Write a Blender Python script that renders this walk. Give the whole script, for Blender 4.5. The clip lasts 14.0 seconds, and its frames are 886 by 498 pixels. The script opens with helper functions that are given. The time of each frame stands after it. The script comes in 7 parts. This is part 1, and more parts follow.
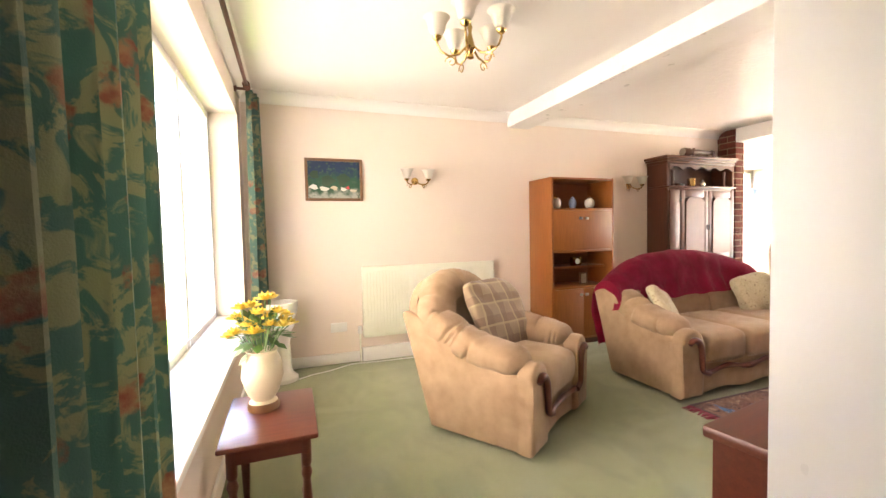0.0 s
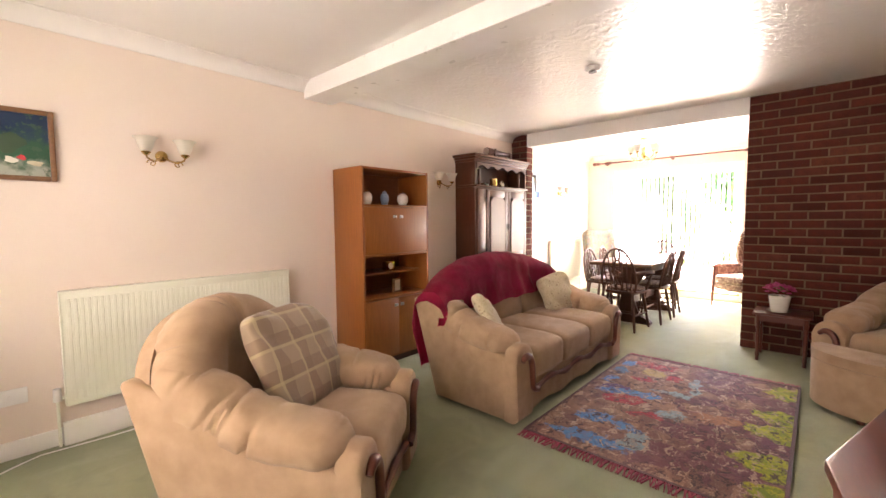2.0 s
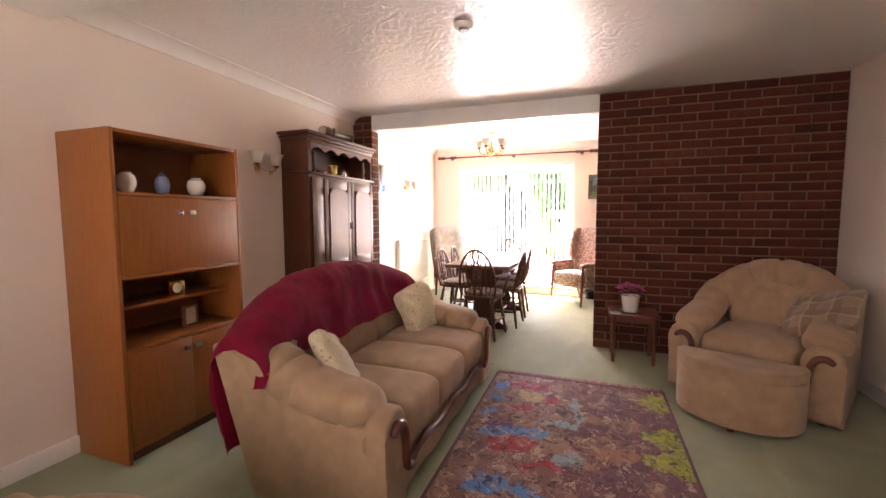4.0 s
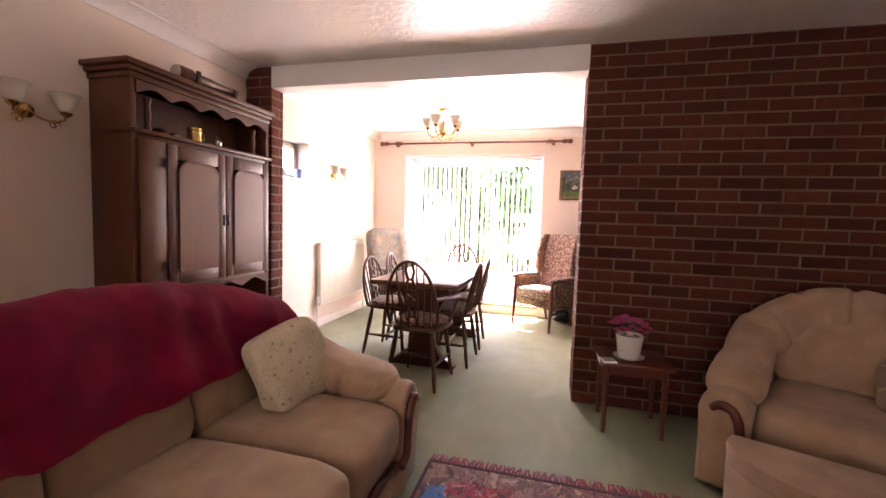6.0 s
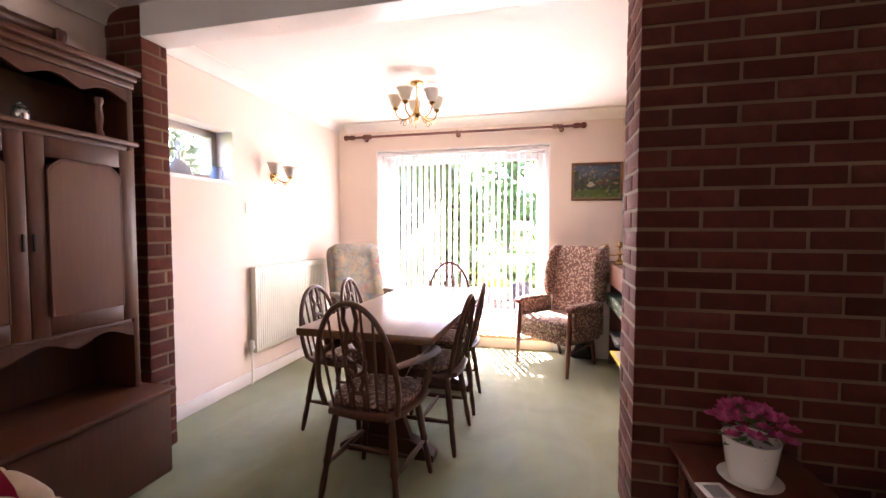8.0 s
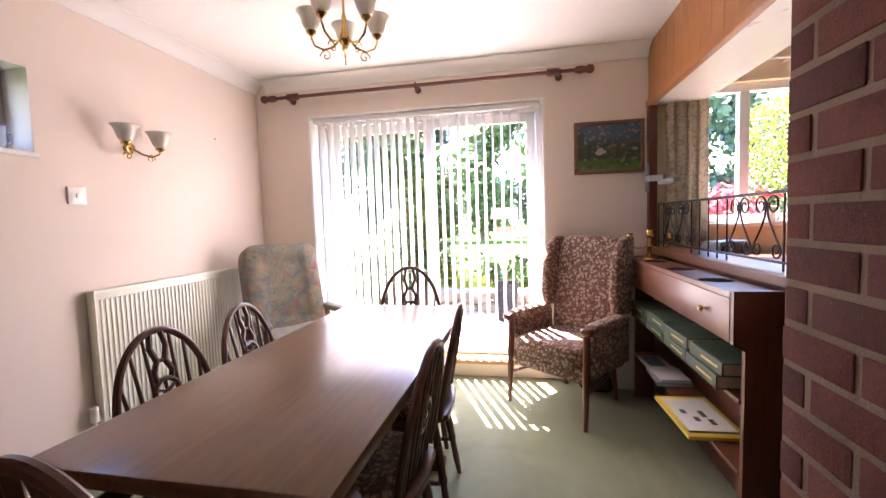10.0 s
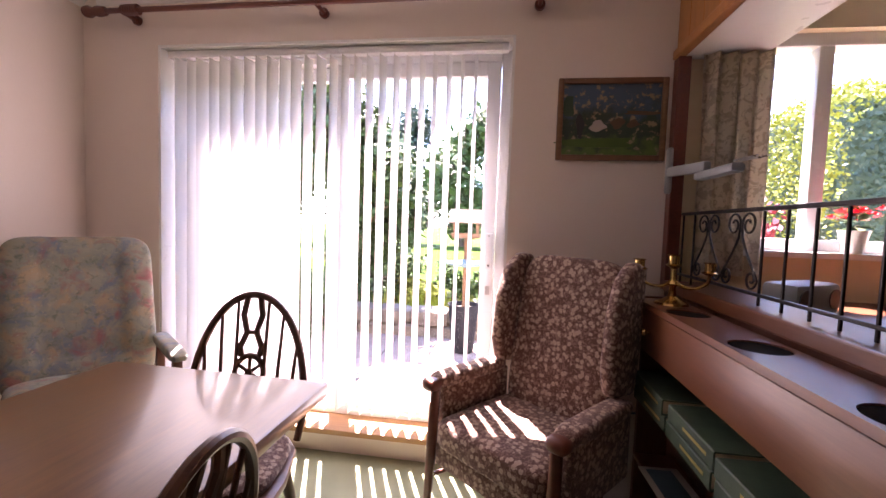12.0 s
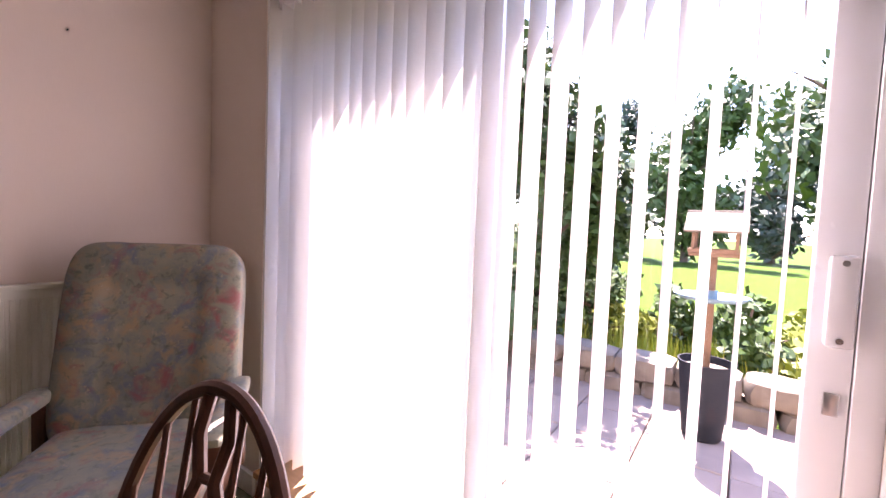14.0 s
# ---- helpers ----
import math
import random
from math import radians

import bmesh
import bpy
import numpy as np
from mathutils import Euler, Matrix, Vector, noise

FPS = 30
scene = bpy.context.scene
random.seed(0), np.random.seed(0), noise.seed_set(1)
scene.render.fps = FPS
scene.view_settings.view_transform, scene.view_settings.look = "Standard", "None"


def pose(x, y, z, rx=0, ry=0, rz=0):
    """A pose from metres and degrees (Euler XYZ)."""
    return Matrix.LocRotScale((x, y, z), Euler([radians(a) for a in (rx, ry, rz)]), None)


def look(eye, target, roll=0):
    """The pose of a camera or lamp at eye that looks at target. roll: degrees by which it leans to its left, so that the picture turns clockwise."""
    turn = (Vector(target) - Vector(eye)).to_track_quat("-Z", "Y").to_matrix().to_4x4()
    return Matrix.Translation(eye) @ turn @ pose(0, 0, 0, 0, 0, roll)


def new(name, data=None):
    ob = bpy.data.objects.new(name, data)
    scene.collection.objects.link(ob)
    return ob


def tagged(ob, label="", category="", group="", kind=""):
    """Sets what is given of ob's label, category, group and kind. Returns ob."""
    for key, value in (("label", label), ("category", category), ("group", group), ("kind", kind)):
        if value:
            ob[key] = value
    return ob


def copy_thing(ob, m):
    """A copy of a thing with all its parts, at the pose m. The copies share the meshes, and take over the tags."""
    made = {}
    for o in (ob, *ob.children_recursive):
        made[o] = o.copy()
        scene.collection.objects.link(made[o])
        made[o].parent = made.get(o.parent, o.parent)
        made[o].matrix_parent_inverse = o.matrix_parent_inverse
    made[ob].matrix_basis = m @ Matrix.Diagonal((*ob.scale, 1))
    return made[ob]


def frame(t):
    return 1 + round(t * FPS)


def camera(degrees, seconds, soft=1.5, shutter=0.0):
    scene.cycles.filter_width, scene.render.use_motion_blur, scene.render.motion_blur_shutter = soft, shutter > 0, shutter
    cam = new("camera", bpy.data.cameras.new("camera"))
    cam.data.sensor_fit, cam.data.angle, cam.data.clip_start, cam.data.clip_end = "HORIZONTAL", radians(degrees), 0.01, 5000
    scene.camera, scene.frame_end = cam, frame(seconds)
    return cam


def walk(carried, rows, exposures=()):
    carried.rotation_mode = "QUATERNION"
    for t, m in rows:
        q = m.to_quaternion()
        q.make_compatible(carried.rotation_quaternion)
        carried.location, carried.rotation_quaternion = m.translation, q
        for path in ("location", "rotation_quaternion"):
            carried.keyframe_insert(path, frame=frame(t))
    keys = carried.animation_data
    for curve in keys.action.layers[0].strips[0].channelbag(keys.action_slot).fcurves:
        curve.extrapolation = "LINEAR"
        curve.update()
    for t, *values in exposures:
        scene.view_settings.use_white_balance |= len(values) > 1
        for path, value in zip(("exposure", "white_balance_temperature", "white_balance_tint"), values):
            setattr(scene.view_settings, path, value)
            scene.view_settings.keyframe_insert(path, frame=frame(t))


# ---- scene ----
cam = camera(93.7, 14.0)
PATH = [
    (0, (0.71, 0.478, 1.189), (1.4, 2.353, 1.1), -1.2),
    (0.5, (0.715, 0.717, 1.235), (1.612, 2.499, 1.105), -1.0),
    (1, (0.84, 0.901, 1.259), (1.854, 2.615, 1.072), -0.6),
    (1.5, (0.991, 1.046, 1.233), (2.252, 2.591, 1.079), -0.5),
    (2, (1.061, 1.189, 1.238), (2.54, 2.528, 1.105), -0.5),
    (2.5, (1.249, 1.323, 1.232), (2.766, 2.617, 1.08), -1.0),
    (3, (1.47, 1.439, 1.247), (3.107, 2.568, 1.032), 0.2),
    (3.5, (1.657, 1.577, 1.213), (3.448, 2.454, 1.072), -1.4),
    (3.6, (1.723, 1.601, 1.247), (3.538, 2.421, 1.07), -0.9),
    (3.7, (1.716, 1.671, 1.265), (3.554, 2.439, 1.08), -0.8),
    (5.8, (2.906, 1.88, 1.204), (4.838, 2.386, 1.093), 1.0),
    (5.9, (2.967, 1.878, 1.207), (4.895, 2.398, 1.085), 1.5),
    (6, (3.027, 1.908, 1.216), (4.959, 2.403, 1.074), 1.8),
    (6.5, (3.303, 1.993, 1.224), (5.265, 2.366, 1.111), 0.8),
    (7, (3.574, 2.038, 1.225), (5.526, 2.461, 1.128), -0.1),
    (7.2, (3.7, 2.032, 1.227), (5.642, 2.502, 1.15), -0.2),
    (9.3, (4.93, 2.184, 1.205), (6.872, 2.646, 1.084), 0.6),
    (9.5, (5.047, 2.204, 1.218), (7.0, 2.616, 1.09), 0.1),
    (10, (5.323, 2.209, 1.207), (7.285, 2.577, 1.074), -1.9),
    (10.5, (5.612, 2.163, 1.201), (7.568, 2.545, 1.043), -0.7),
    (11, (5.952, 2.098, 1.171), (7.941, 2.288, 1.072), 0.4),
    (11.5, (6.191, 2.082, 1.176), (8.185, 2.17, 1.057), -0.4),
    (12, (6.479, 2.042, 1.195), (8.456, 2.324, 1.077), 2.0),
    (12.5, (6.741, 2.059, 1.186), (8.71, 2.385, 1.061), 1.8),
    (13, (6.999, 2.111, 1.174), (8.914, 2.668, 1.036), 0.6),
    (13.5, (7.234, 2.188, 1.201), (8.988, 3.138, 1.049), 2.4),
    (14, (7.51, 2.277, 1.183), (9.136, 3.435, 1.075), 2.4),
]
EXPOSURES = [(0, 7.4, 7350, 25), (1.5, 7.15, 7250, 27), (2.5, 6.75, 7200, 32), (3.7, 6.5, 7200, 36), (6.0, 6.1, 7200, 44), (7.0, 5.95, 7100, 44), (9.5, 4.95, 6550, 33), (11.0, 4.4, 6550, 35), (12.5, 3.6, 6850, 46), (14.0, 3.3, 6700, 44)]
walk(cam, [(t, look(eye, target, roll)) for t, eye, target, roll in PATH], EXPOSURES)

# ---- world, sun, large lights ----
SUN = Vector((1.0, 0.42, 1.94)).normalized()
world = bpy.data.worlds.new("sky")
scene.world = world
world.use_nodes = True
wn = world.node_tree
sky = wn.nodes.new("ShaderNodeTexSky")
sky.sky_type, sky.sun_disc, sky.dust_density, sky.ozone_density = "NISHITA", False, 0.2, 2.5
sky.sun_elevation, sky.sun_rotation = math.asin(SUN.z), math.atan2(SUN.x, SUN.y)
wn.links.new(sky.outputs["Color"], wn.nodes["Background"].inputs["Color"])
wn.nodes["Background"].inputs["Strength"].default_value = 0.15
sun = new("sun", bpy.data.lights.new("sun", "SUN"))
sun.data.energy, sun.data.angle, sun.data.color = 5.0, radians(0.5), (1.0, 0.95, 0.88)
sun.matrix_basis = look(SUN * 30, (0, 0, 0))

# the sky's light in the opening of the patio doors
patio_sky = new("patio_sky", bpy.data.lights.new("patio_sky", "AREA"))
patio_sky.data.shape, patio_sky.data.size, patio_sky.data.size_y = "RECTANGLE", 1.68, 1.80
patio_sky.data.energy, patio_sky.data.color = 1.15, (1.0, 0.98, 0.95)
patio_sky.matrix_basis = look((8.474, 2.945, 1.12), (5.0, 2.945, 1.12), 90)


# ---- materials ----


class Nodes:
    def __init__(self, name):
        self.m = bpy.data.materials.new(name)
        self.m.use_nodes = True
        self.t = self.m.node_tree
        self.b = self.t.nodes["Principled BSDF"]
        self.co = self.t.nodes.new("ShaderNodeTexCoord").outputs["Object"]

    def add(self, kind, **inputs):
        n = self.t.nodes.new(kind)
        for k, v in inputs.items():
            self.put(n.inputs[k.replace("_", " ")], v)
        return n

    def put(self, socket, v):
        if isinstance(v, bpy.types.NodeSocket):
            self.t.links.new(v, socket)
        elif isinstance(v, tuple) and len(v) == 3 and socket.type == "RGBA":
            socket.default_value = (*v, 1)
        else:
            socket.default_value = v

    def scaled(self, s):
        return self.add("ShaderNodeMapping", Vector=self.co, Scale=s).outputs[0]

    def noise(self, scale, detail=3.0, rough=0.55, co=None, distort=0.0):
        return self.add("ShaderNodeTexNoise", Vector=co or self.co, Scale=scale, Detail=detail, Roughness=rough, Distortion=distort).outputs["Fac"]

    def ramp(self, fac, stops, sharp=False):
        n = self.t.nodes.new("ShaderNodeValToRGB")
        e = n.color_ramp.elements
        while len(e) < len(stops):
            e.new(0.5)
        for k, (p, c) in zip(e, stops):
            k.position, k.color = p, ((*c, 1) if isinstance(c, tuple) else (c, c, c, 1))
        if sharp:
            n.color_ramp.interpolation = "CONSTANT"
        self.put(n.inputs[0], fac)
        return n.outputs[0]

    def mix(self, fac, a, b, blend="MIX"):
        n = self.t.nodes.new("ShaderNodeMix")
        n.data_type, n.blend_type = "RGBA", blend
        self.put(n.inputs[0], fac), self.put(n.inputs[6], a), self.put(n.inputs[7], b)
        return n.outputs[2]

    def math(self, op, a, b=0.0):
        n = self.t.nodes.new("ShaderNodeMath")
        n.operation = op
        self.put(n.inputs[0], a), self.put(n.inputs[1], b)
        return n.outputs[0]

    def axis(self, i, co=None):
        return self.add("ShaderNodeSeparateXYZ", Vector=co or self.co).outputs[i]

    def bump(self, height, strength, distance=0.01):
        self.put(self.b.inputs["Normal"], self.add("ShaderNodeBump", Height=height, Strength=strength, Distance=distance).outputs[0])

    def done(self, colour, rough=0.6, metal=0.0, **more):
        self.put(self.b.inputs["Base Color"], colour)
        self.put(self.b.inputs["Roughness"], rough)
        self.put(self.b.inputs["Metallic"], metal)
        for k, v in more.items():
            self.put(self.b.inputs[k.replace("_", " ")], v)
        return self.m


def plain(name, c1, c2, rough=0.6, metal=0.0, scale=4.0, fine=120.0, bump=0.15, **more):
    n = Nodes(name)
    col = n.mix(n.ramp(n.noise(scale), [(0.35, 0.0), (0.65, 1.0)]), c1, c2)
    n.bump(n.noise(fine, 4.0), bump, 0.004)
    r = n.add("ShaderNodeMapRange", Value=n.noise(scale * 2.3), To_Min=max(0.02, rough - 0.07), To_Max=min(1, rough + 0.07)).outputs[0]
    return n.done(col, r, metal, **more)


def wood(name, dark, light, rough=0.4, grain=(1.0, 14.0, 14.0), scale=5.0, bump=0.08, coat=0.0):
    n = Nodes(name)
    co = n.scaled(grain)
    a = n.noise(scale, 5.0, 0.55, co, 0.15)
    b = n.noise(scale * 6, 2.0, 0.5, co)
    col = n.mix(n.ramp(a, [(0.3, 0.0), (0.7, 1.0)]), dark, light)
    col = n.mix(0.35, col, n.ramp(b, [(0.25, dark), (0.75, light)]))
    n.bump(b, bump * 0.6, 0.0008)
    return n.done(col, n.add("ShaderNodeMapRange", Value=a, To_Min=rough - 0.03, To_Max=rough + 0.05).outputs[0], Coat_Weight=coat, Coat_Roughness=0.15)


def cloth(name, c1, c2, scale=6.0, weave=420.0, rough=0.9, sheen=0.3, bump=0.3, wrinkle=0.0):
    n = Nodes(name)
    col = n.mix(n.ramp(n.noise(scale, 4.0), [(0.3, 0.0), (0.7, 1.0)]), c1, c2)
    f = n.noise(weave, 2.0)
    h = n.math("ADD", f, n.math("MULTIPLY", n.noise(9.0, 3.0), wrinkle))
    n.bump(h, bump, 0.004)
    return n.done(col, rough, Sheen_Weight=sheen, Sheen_Roughness=0.4)


def floral(name, ground, leaf, flower, scale=9.0, dots=None, more=0.45, alpha=None):
    n = Nodes(name)
    leafs = n.noise(scale * 1.6, 4.0, 0.6, None, 1.2)
    blooms = n.add("ShaderNodeTexVoronoi", Vector=n.co, Scale=scale).outputs["Distance"]
    pet = n.noise(scale * 4, 3.0)
    col = n.mix(n.ramp(leafs, [(0.5, 0.0), (0.56, 1.0)]), ground, leaf)
    b = n.ramp(n.math("ADD", blooms, n.math("MULTIPLY", pet, 0.5)), [(more, 1.0), (more + 0.08, 0.0)])
    col = n.mix(b, col, n.ramp(pet, [(0.35, flower), (0.7, dots or leaf)]))
    n.bump(n.noise(380.0, 2.0), 0.25, 0.003)
    return n.done(col, 0.92, Sheen_Weight=0.15)


def wallpaper():
    n = Nodes("cream_wallpaper")
    v = n.noise(60.0, 3.0, 0.6, n.scaled((9.0, 9.0, 0.6)))
    h = n.noise(60.0, 2.0, 0.6, n.scaled((1.0, 1.0, 14.0)))
    col = n.mix(n.noise(1.1, 3.0), (0.72, 0.615, 0.535), (0.77, 0.67, 0.59))
    col = n.mix(n.ramp(v, [(0.35, 0.0), (0.75, 0.35)]), col, (0.80, 0.70, 0.62))
    n.bump(n.math("ADD", v, h), 0.12, 0.003)
    return n.done(col, 0.72)


def ceiling_paint(name, swirl):
    n = Nodes(name)
    f = n.noise(10.0, 4.0, 0.55, None, 1.6) if swirl else n.noise(45.0, 4.0)
    n.bump(f, 0.33 if swirl else 0.12, 0.02 if swirl else 0.004)
    return n.done(n.mix(n.noise(1.3), (0.76, 0.74, 0.70), (0.82, 0.80, 0.77)), 0.30 if swirl else 0.8)


def carpet():
    n = Nodes("sage_carpet")
    wear = n.noise(0.9, 5.0, 0.6, None, 0.5)
    col = n.mix(n.ramp(wear, [(0.35, 0.0), (0.68, 1.0)]), (0.22, 0.255, 0.138), (0.32, 0.335, 0.195))
    # brushed pile and footmarks
    col = n.mix(n.ramp(n.noise(5.0, 4.0, 0.6, n.scaled((1.0, 0.6, 1.0)), 0.8), [(0.46, 0.0), (0.60, 0.45)]), col, (0.185, 0.225, 0.135))
    col = n.mix(n.ramp(n.noise(2.2, 2.0, 0.5, n.scaled((0.5, 1.6, 1.0)), 1.0), [(0.55, 0.0), (0.70, 0.5)]), col, (0.35, 0.365, 0.235))
    pile = n.noise(330.0, 3.0, 0.7)
    col = n.mix(n.ramp(pile, [(0.3, 0.4), (0.7, 0.0)]), col, (0.155, 0.185, 0.105))
    n.bump(n.math("ADD", pile, n.math("MULTIPLY", n.noise(30.0, 3.0), 0.6)), 0.6, 0.006)
    return n.done(col, 0.97, Sheen_Weight=0.2)


def brick_mat():
    n = Nodes("red_brick")
    rnd = n.add("ShaderNodeObjectInfo").outputs["Random"]
    base = n.ramp(rnd, [(0.0, (0.070, 0.016, 0.010)), (0.3, (0.11, 0.025, 0.015)), (0.6, (0.14, 0.034, 0.019)), (0.85, (0.085, 0.023, 0.016)), (1.0, (0.165, 0.047, 0.026))])
    col = n.mix(n.ramp(n.noise(22.0, 5.0), [(0.35, 0.0), (0.7, 0.6)]), base, (0.06, 0.022, 0.017))
    col = n.mix(n.ramp(n.noise(140.0, 3.0), [(0.68, 0.0), (0.74, 0.28)]), col, (0.34, 0.25, 0.21))
    n.bump(n.noise(90.0, 6.0, 0.7), 0.7, 0.006)
    return n.done(col, 0.88, Specular_IOR_Level=0.25)


def rug_mat():
    n = Nodes("pictorial_rug")
    warp = n.add("ShaderNodeTexNoise", Vector=n.co, Scale=9.0, Detail=4.0, Roughness=0.65).outputs["Color"]
    bent = n.mix(0.11, n.co, warp, "LINEAR_LIGHT")

    def streak(seed, sx, sy, turn=0.0, detail=4.0):
        m = n.add("ShaderNodeMapping", Vector=bent, Location=(seed, seed * 0.7, 0.0), Rotation=(0.0, 0.0, turn), Scale=(sx, sy, 1.0)).outputs[0]
        return n.noise(1.0, detail, 0.65, m, 0.8)

    def patch(x, y, rx, ry, turn=0.0):
        t = n.t.nodes.new("ShaderNodeMapping")
        t.vector_type = "TEXTURE"
        n.put(t.inputs["Vector"], bent), n.put(t.inputs["Location"], (x, y, 0.0)), n.put(t.inputs["Rotation"], (0.0, 0.0, turn)), n.put(t.inputs["Scale"], (rx, ry, 1.0))
        d = n.add("ShaderNodeVectorMath")
        d.operation = "LENGTH"
        flat = n.add("ShaderNodeVectorMath")
        flat.operation = "MULTIPLY"
        n.put(flat.inputs[0], t.outputs[0]), n.put(flat.inputs[1], (1.0, 1.0, 0.0))
        n.put(d.inputs[0], flat.outputs[0])
        return n.ramp(d.outputs["Value"], [(0.85, 1.0), (1.0, 0.0)])

    col = n.mix(n.ramp(streak(1.7, 9.0, 14.0, 0.5), [(0.42, 0.0), (0.58, 1.0)]), (0.29, 0.16, 0.11), (0.17, 0.075, 0.06))
    # plum woodland half
    plum = n.math("MULTIPLY", n.ramp(n.axis(1, bent), [(0.0, 1.0), (0.08, 0.0)]), n.ramp(streak(9.3, 5.0, 3.2, 0.5), [(0.43, 0.0), (0.50, 0.9)]))
    col = n.mix(plum, col, n.mix(n.ramp(streak(5.2, 14.0, 9.0), [(0.40, 0.0), (0.62, 1.0)]), (0.10, 0.022, 0.042), (0.17, 0.055, 0.075)))
    # figures of the picture
    blue, red, grey, gold = (0.05, 0.21, 0.48), (0.36, 0.014, 0.035), (0.20, 0.30, 0.33), (0.42, 0.31, 0.10)
    for x, y, rx, ry, turn, c in ((-0.76, 0.27, 0.07, 0.27, 0.1, blue), (-0.62, 0.06, 0.13, 0.09, 0.2, grey), (-0.48, 0.36, 0.08, 0.13, 0.3, blue), (-0.50, 0.17, 0.05, 0.10, -0.3, blue), (0.05, 0.42, 0.10, 0.11, 0.0, (0.08, 0.035, 0.14)), (0.02, 0.30, 0.06, 0.22, 0.3, blue), (-0.10, 0.31, 0.09, 0.15, 0.2, red), (-0.25, 0.12, 0.05, 0.13, 0.3, red), (-0.16, 0.0, 0.07, 0.09, 0.0, grey), (0.20, 0.08, 0.035, 0.16, 0.1, grey), (0.42, -0.03, 0.20, 0.035, 0.1, grey), (0.72, 0.30, 0.075, 0.17, 0.1, red), (0.50, 0.13, 0.08, 0.075, 0.0, red), (0.53, 0.29, 0.10, 0.08, 0.0, gold), (0.34, 0.29, 0.04, 0.11, 0.2, red), (0.66, 0.50, 0.09, 0.06, 0.0, blue), (0.46, 0.50, 0.07, 0.055, 0.4, (0.04, 0.16, 0.30)), (0.22, 0.52, 0.09, 0.045, 0.0, blue), (-0.05, -0.22, 0.09, 0.14, 0.4, (0.33, 0.14, 0.07))):
        col = n.mix(n.math("MULTIPLY", patch(x, y, rx, ry, turn), n.ramp(streak(x * 9 + 4, 16.0, 16.0), [(0.40, 0.5), (0.50, 1.0)])), col, c)
    # lime leaves along the front edge
    lime = n.ramp(streak(6.6, 26.0, 12.0), [(0.40, 0.0), (0.60, 1.0)])
    for x, rx, ry in ((0.70, 0.15, 0.13), (0.22, 0.12, 0.17), (-0.02, 0.13, 0.19), (-0.45, 0.13, 0.20), (-0.72, 0.10, 0.12)):
        col = n.mix(patch(x, -0.54, rx, ry), col, n.mix(lime, (0.16, 0.24, 0.01), (0.42, 0.43, 0.015)))
    # dark and pale threads of the woven picture
    col = n.mix(n.ramp(streak(20.5, 16.0, 30.0, 0.45, 3.0), [(0.545, 0.0), (0.60, 0.92)]), col, (0.035, 0.015, 0.022))
    col = n.mix(n.ramp(streak(31.5, 12.0, 34.0, 0.45, 3.0), [(0.57, 0.0), (0.61, 0.85)]), col, (0.48, 0.33, 0.25))
    col = n.mix(n.ramp(n.noise(180.0, 3.0), [(0.35, 0.35), (0.6, 0.0)]), col, (0.06, 0.035, 0.035))
    n.bump(n.noise(300.0, 3.0), 0.6, 0.005)
    return n.done(col, 0.95, Sheen_Weight=0.08)


def bloom_cloth(name):
    """Large soft blooms in several colours on a sage ground."""
    n = Nodes(name)

    def patch(seed, scale, lo, hi):
        m = n.add("ShaderNodeMapping", Vector=n.co, Location=(seed, seed, seed))
        return n.ramp(n.noise(scale, 4.0, 0.6, m.outputs[0], 0.6), [(lo, 0.0), (hi, 1.0)])
    col = n.mix(patch(1.3, 9.0, 0.35, 0.65), (0.17, 0.175, 0.135), (0.225, 0.215, 0.155))
    col = n.mix(patch(4.1, 10.0, 0.48, 0.64), col, (0.115, 0.135, 0.155))
    col = n.mix(patch(8.8, 12.0, 0.50, 0.66), col, (0.27, 0.20, 0.115))
    col = n.mix(patch(2.9, 11.0, 0.54, 0.72), col, (0.225, 0.085, 0.075))
    col = n.mix(patch(6.3, 34.0, 0.54, 0.72), col, (0.10, 0.115, 0.08))
    col = n.mix(patch(3.7, 60.0, 0.60, 0.72), col, (0.28, 0.24, 0.17))
    n.bump(n.noise(380.0, 2.0), 0.25, 0.003)
    return n.done(col, 0.92, Sheen_Weight=0.1)


def plaid():
    n = Nodes("tan_plaid")
    base = n.mix(n.noise(12.0), (0.34, 0.25, 0.165), (0.29, 0.21, 0.135))
    for i, (f, c, w) in enumerate(((7.0, (0.20, 0.125, 0.08), 0.62), (7.0, (0.46, 0.37, 0.21), 0.91))):
        for ax in (0, 2):
            s = n.math("FRACT", n.math("ADD", n.math("MULTIPLY", n.axis(ax), f), 0.37 * i + 0.1))
            base = n.mix(n.ramp(s, [(w - 0.01, 0.0), (w, 0.62)]), base, c)
    n.bump(n.noise(400.0, 2.0), 0.35, 0.003)
    return n.done(base, 0.92, Sheen_Weight=0.3)


def slat_mat():
    n = Nodes("blind_fabric")
    weave = n.noise(300.0, 2.0, 0.5, n.scaled((1.0, 1.0, 0.2)))
    d = n.add("ShaderNodeBsdfDiffuse", Color=(0.80, 0.79, 0.77)).outputs[0]
    tr = n.add("ShaderNodeBsdfTranslucent", Color=n.mix(weave, (0.82, 0.81, 0.80), (0.88, 0.87, 0.86))).outputs[0]
    mx = n.add("ShaderNodeMixShader", Fac=0.55)
    n.put(mx.inputs[1], d), n.put(mx.inputs[2], tr)
    n.t.links.new(mx.outputs[0], n.t.nodes["Material Output"].inputs[0])
    return n.m


def glass(name, colour=(1, 1, 1), rough=0.0):
    n = Nodes(name)
    return n.done(colour, rough, Transmission_Weight=1.0, IOR=1.45)


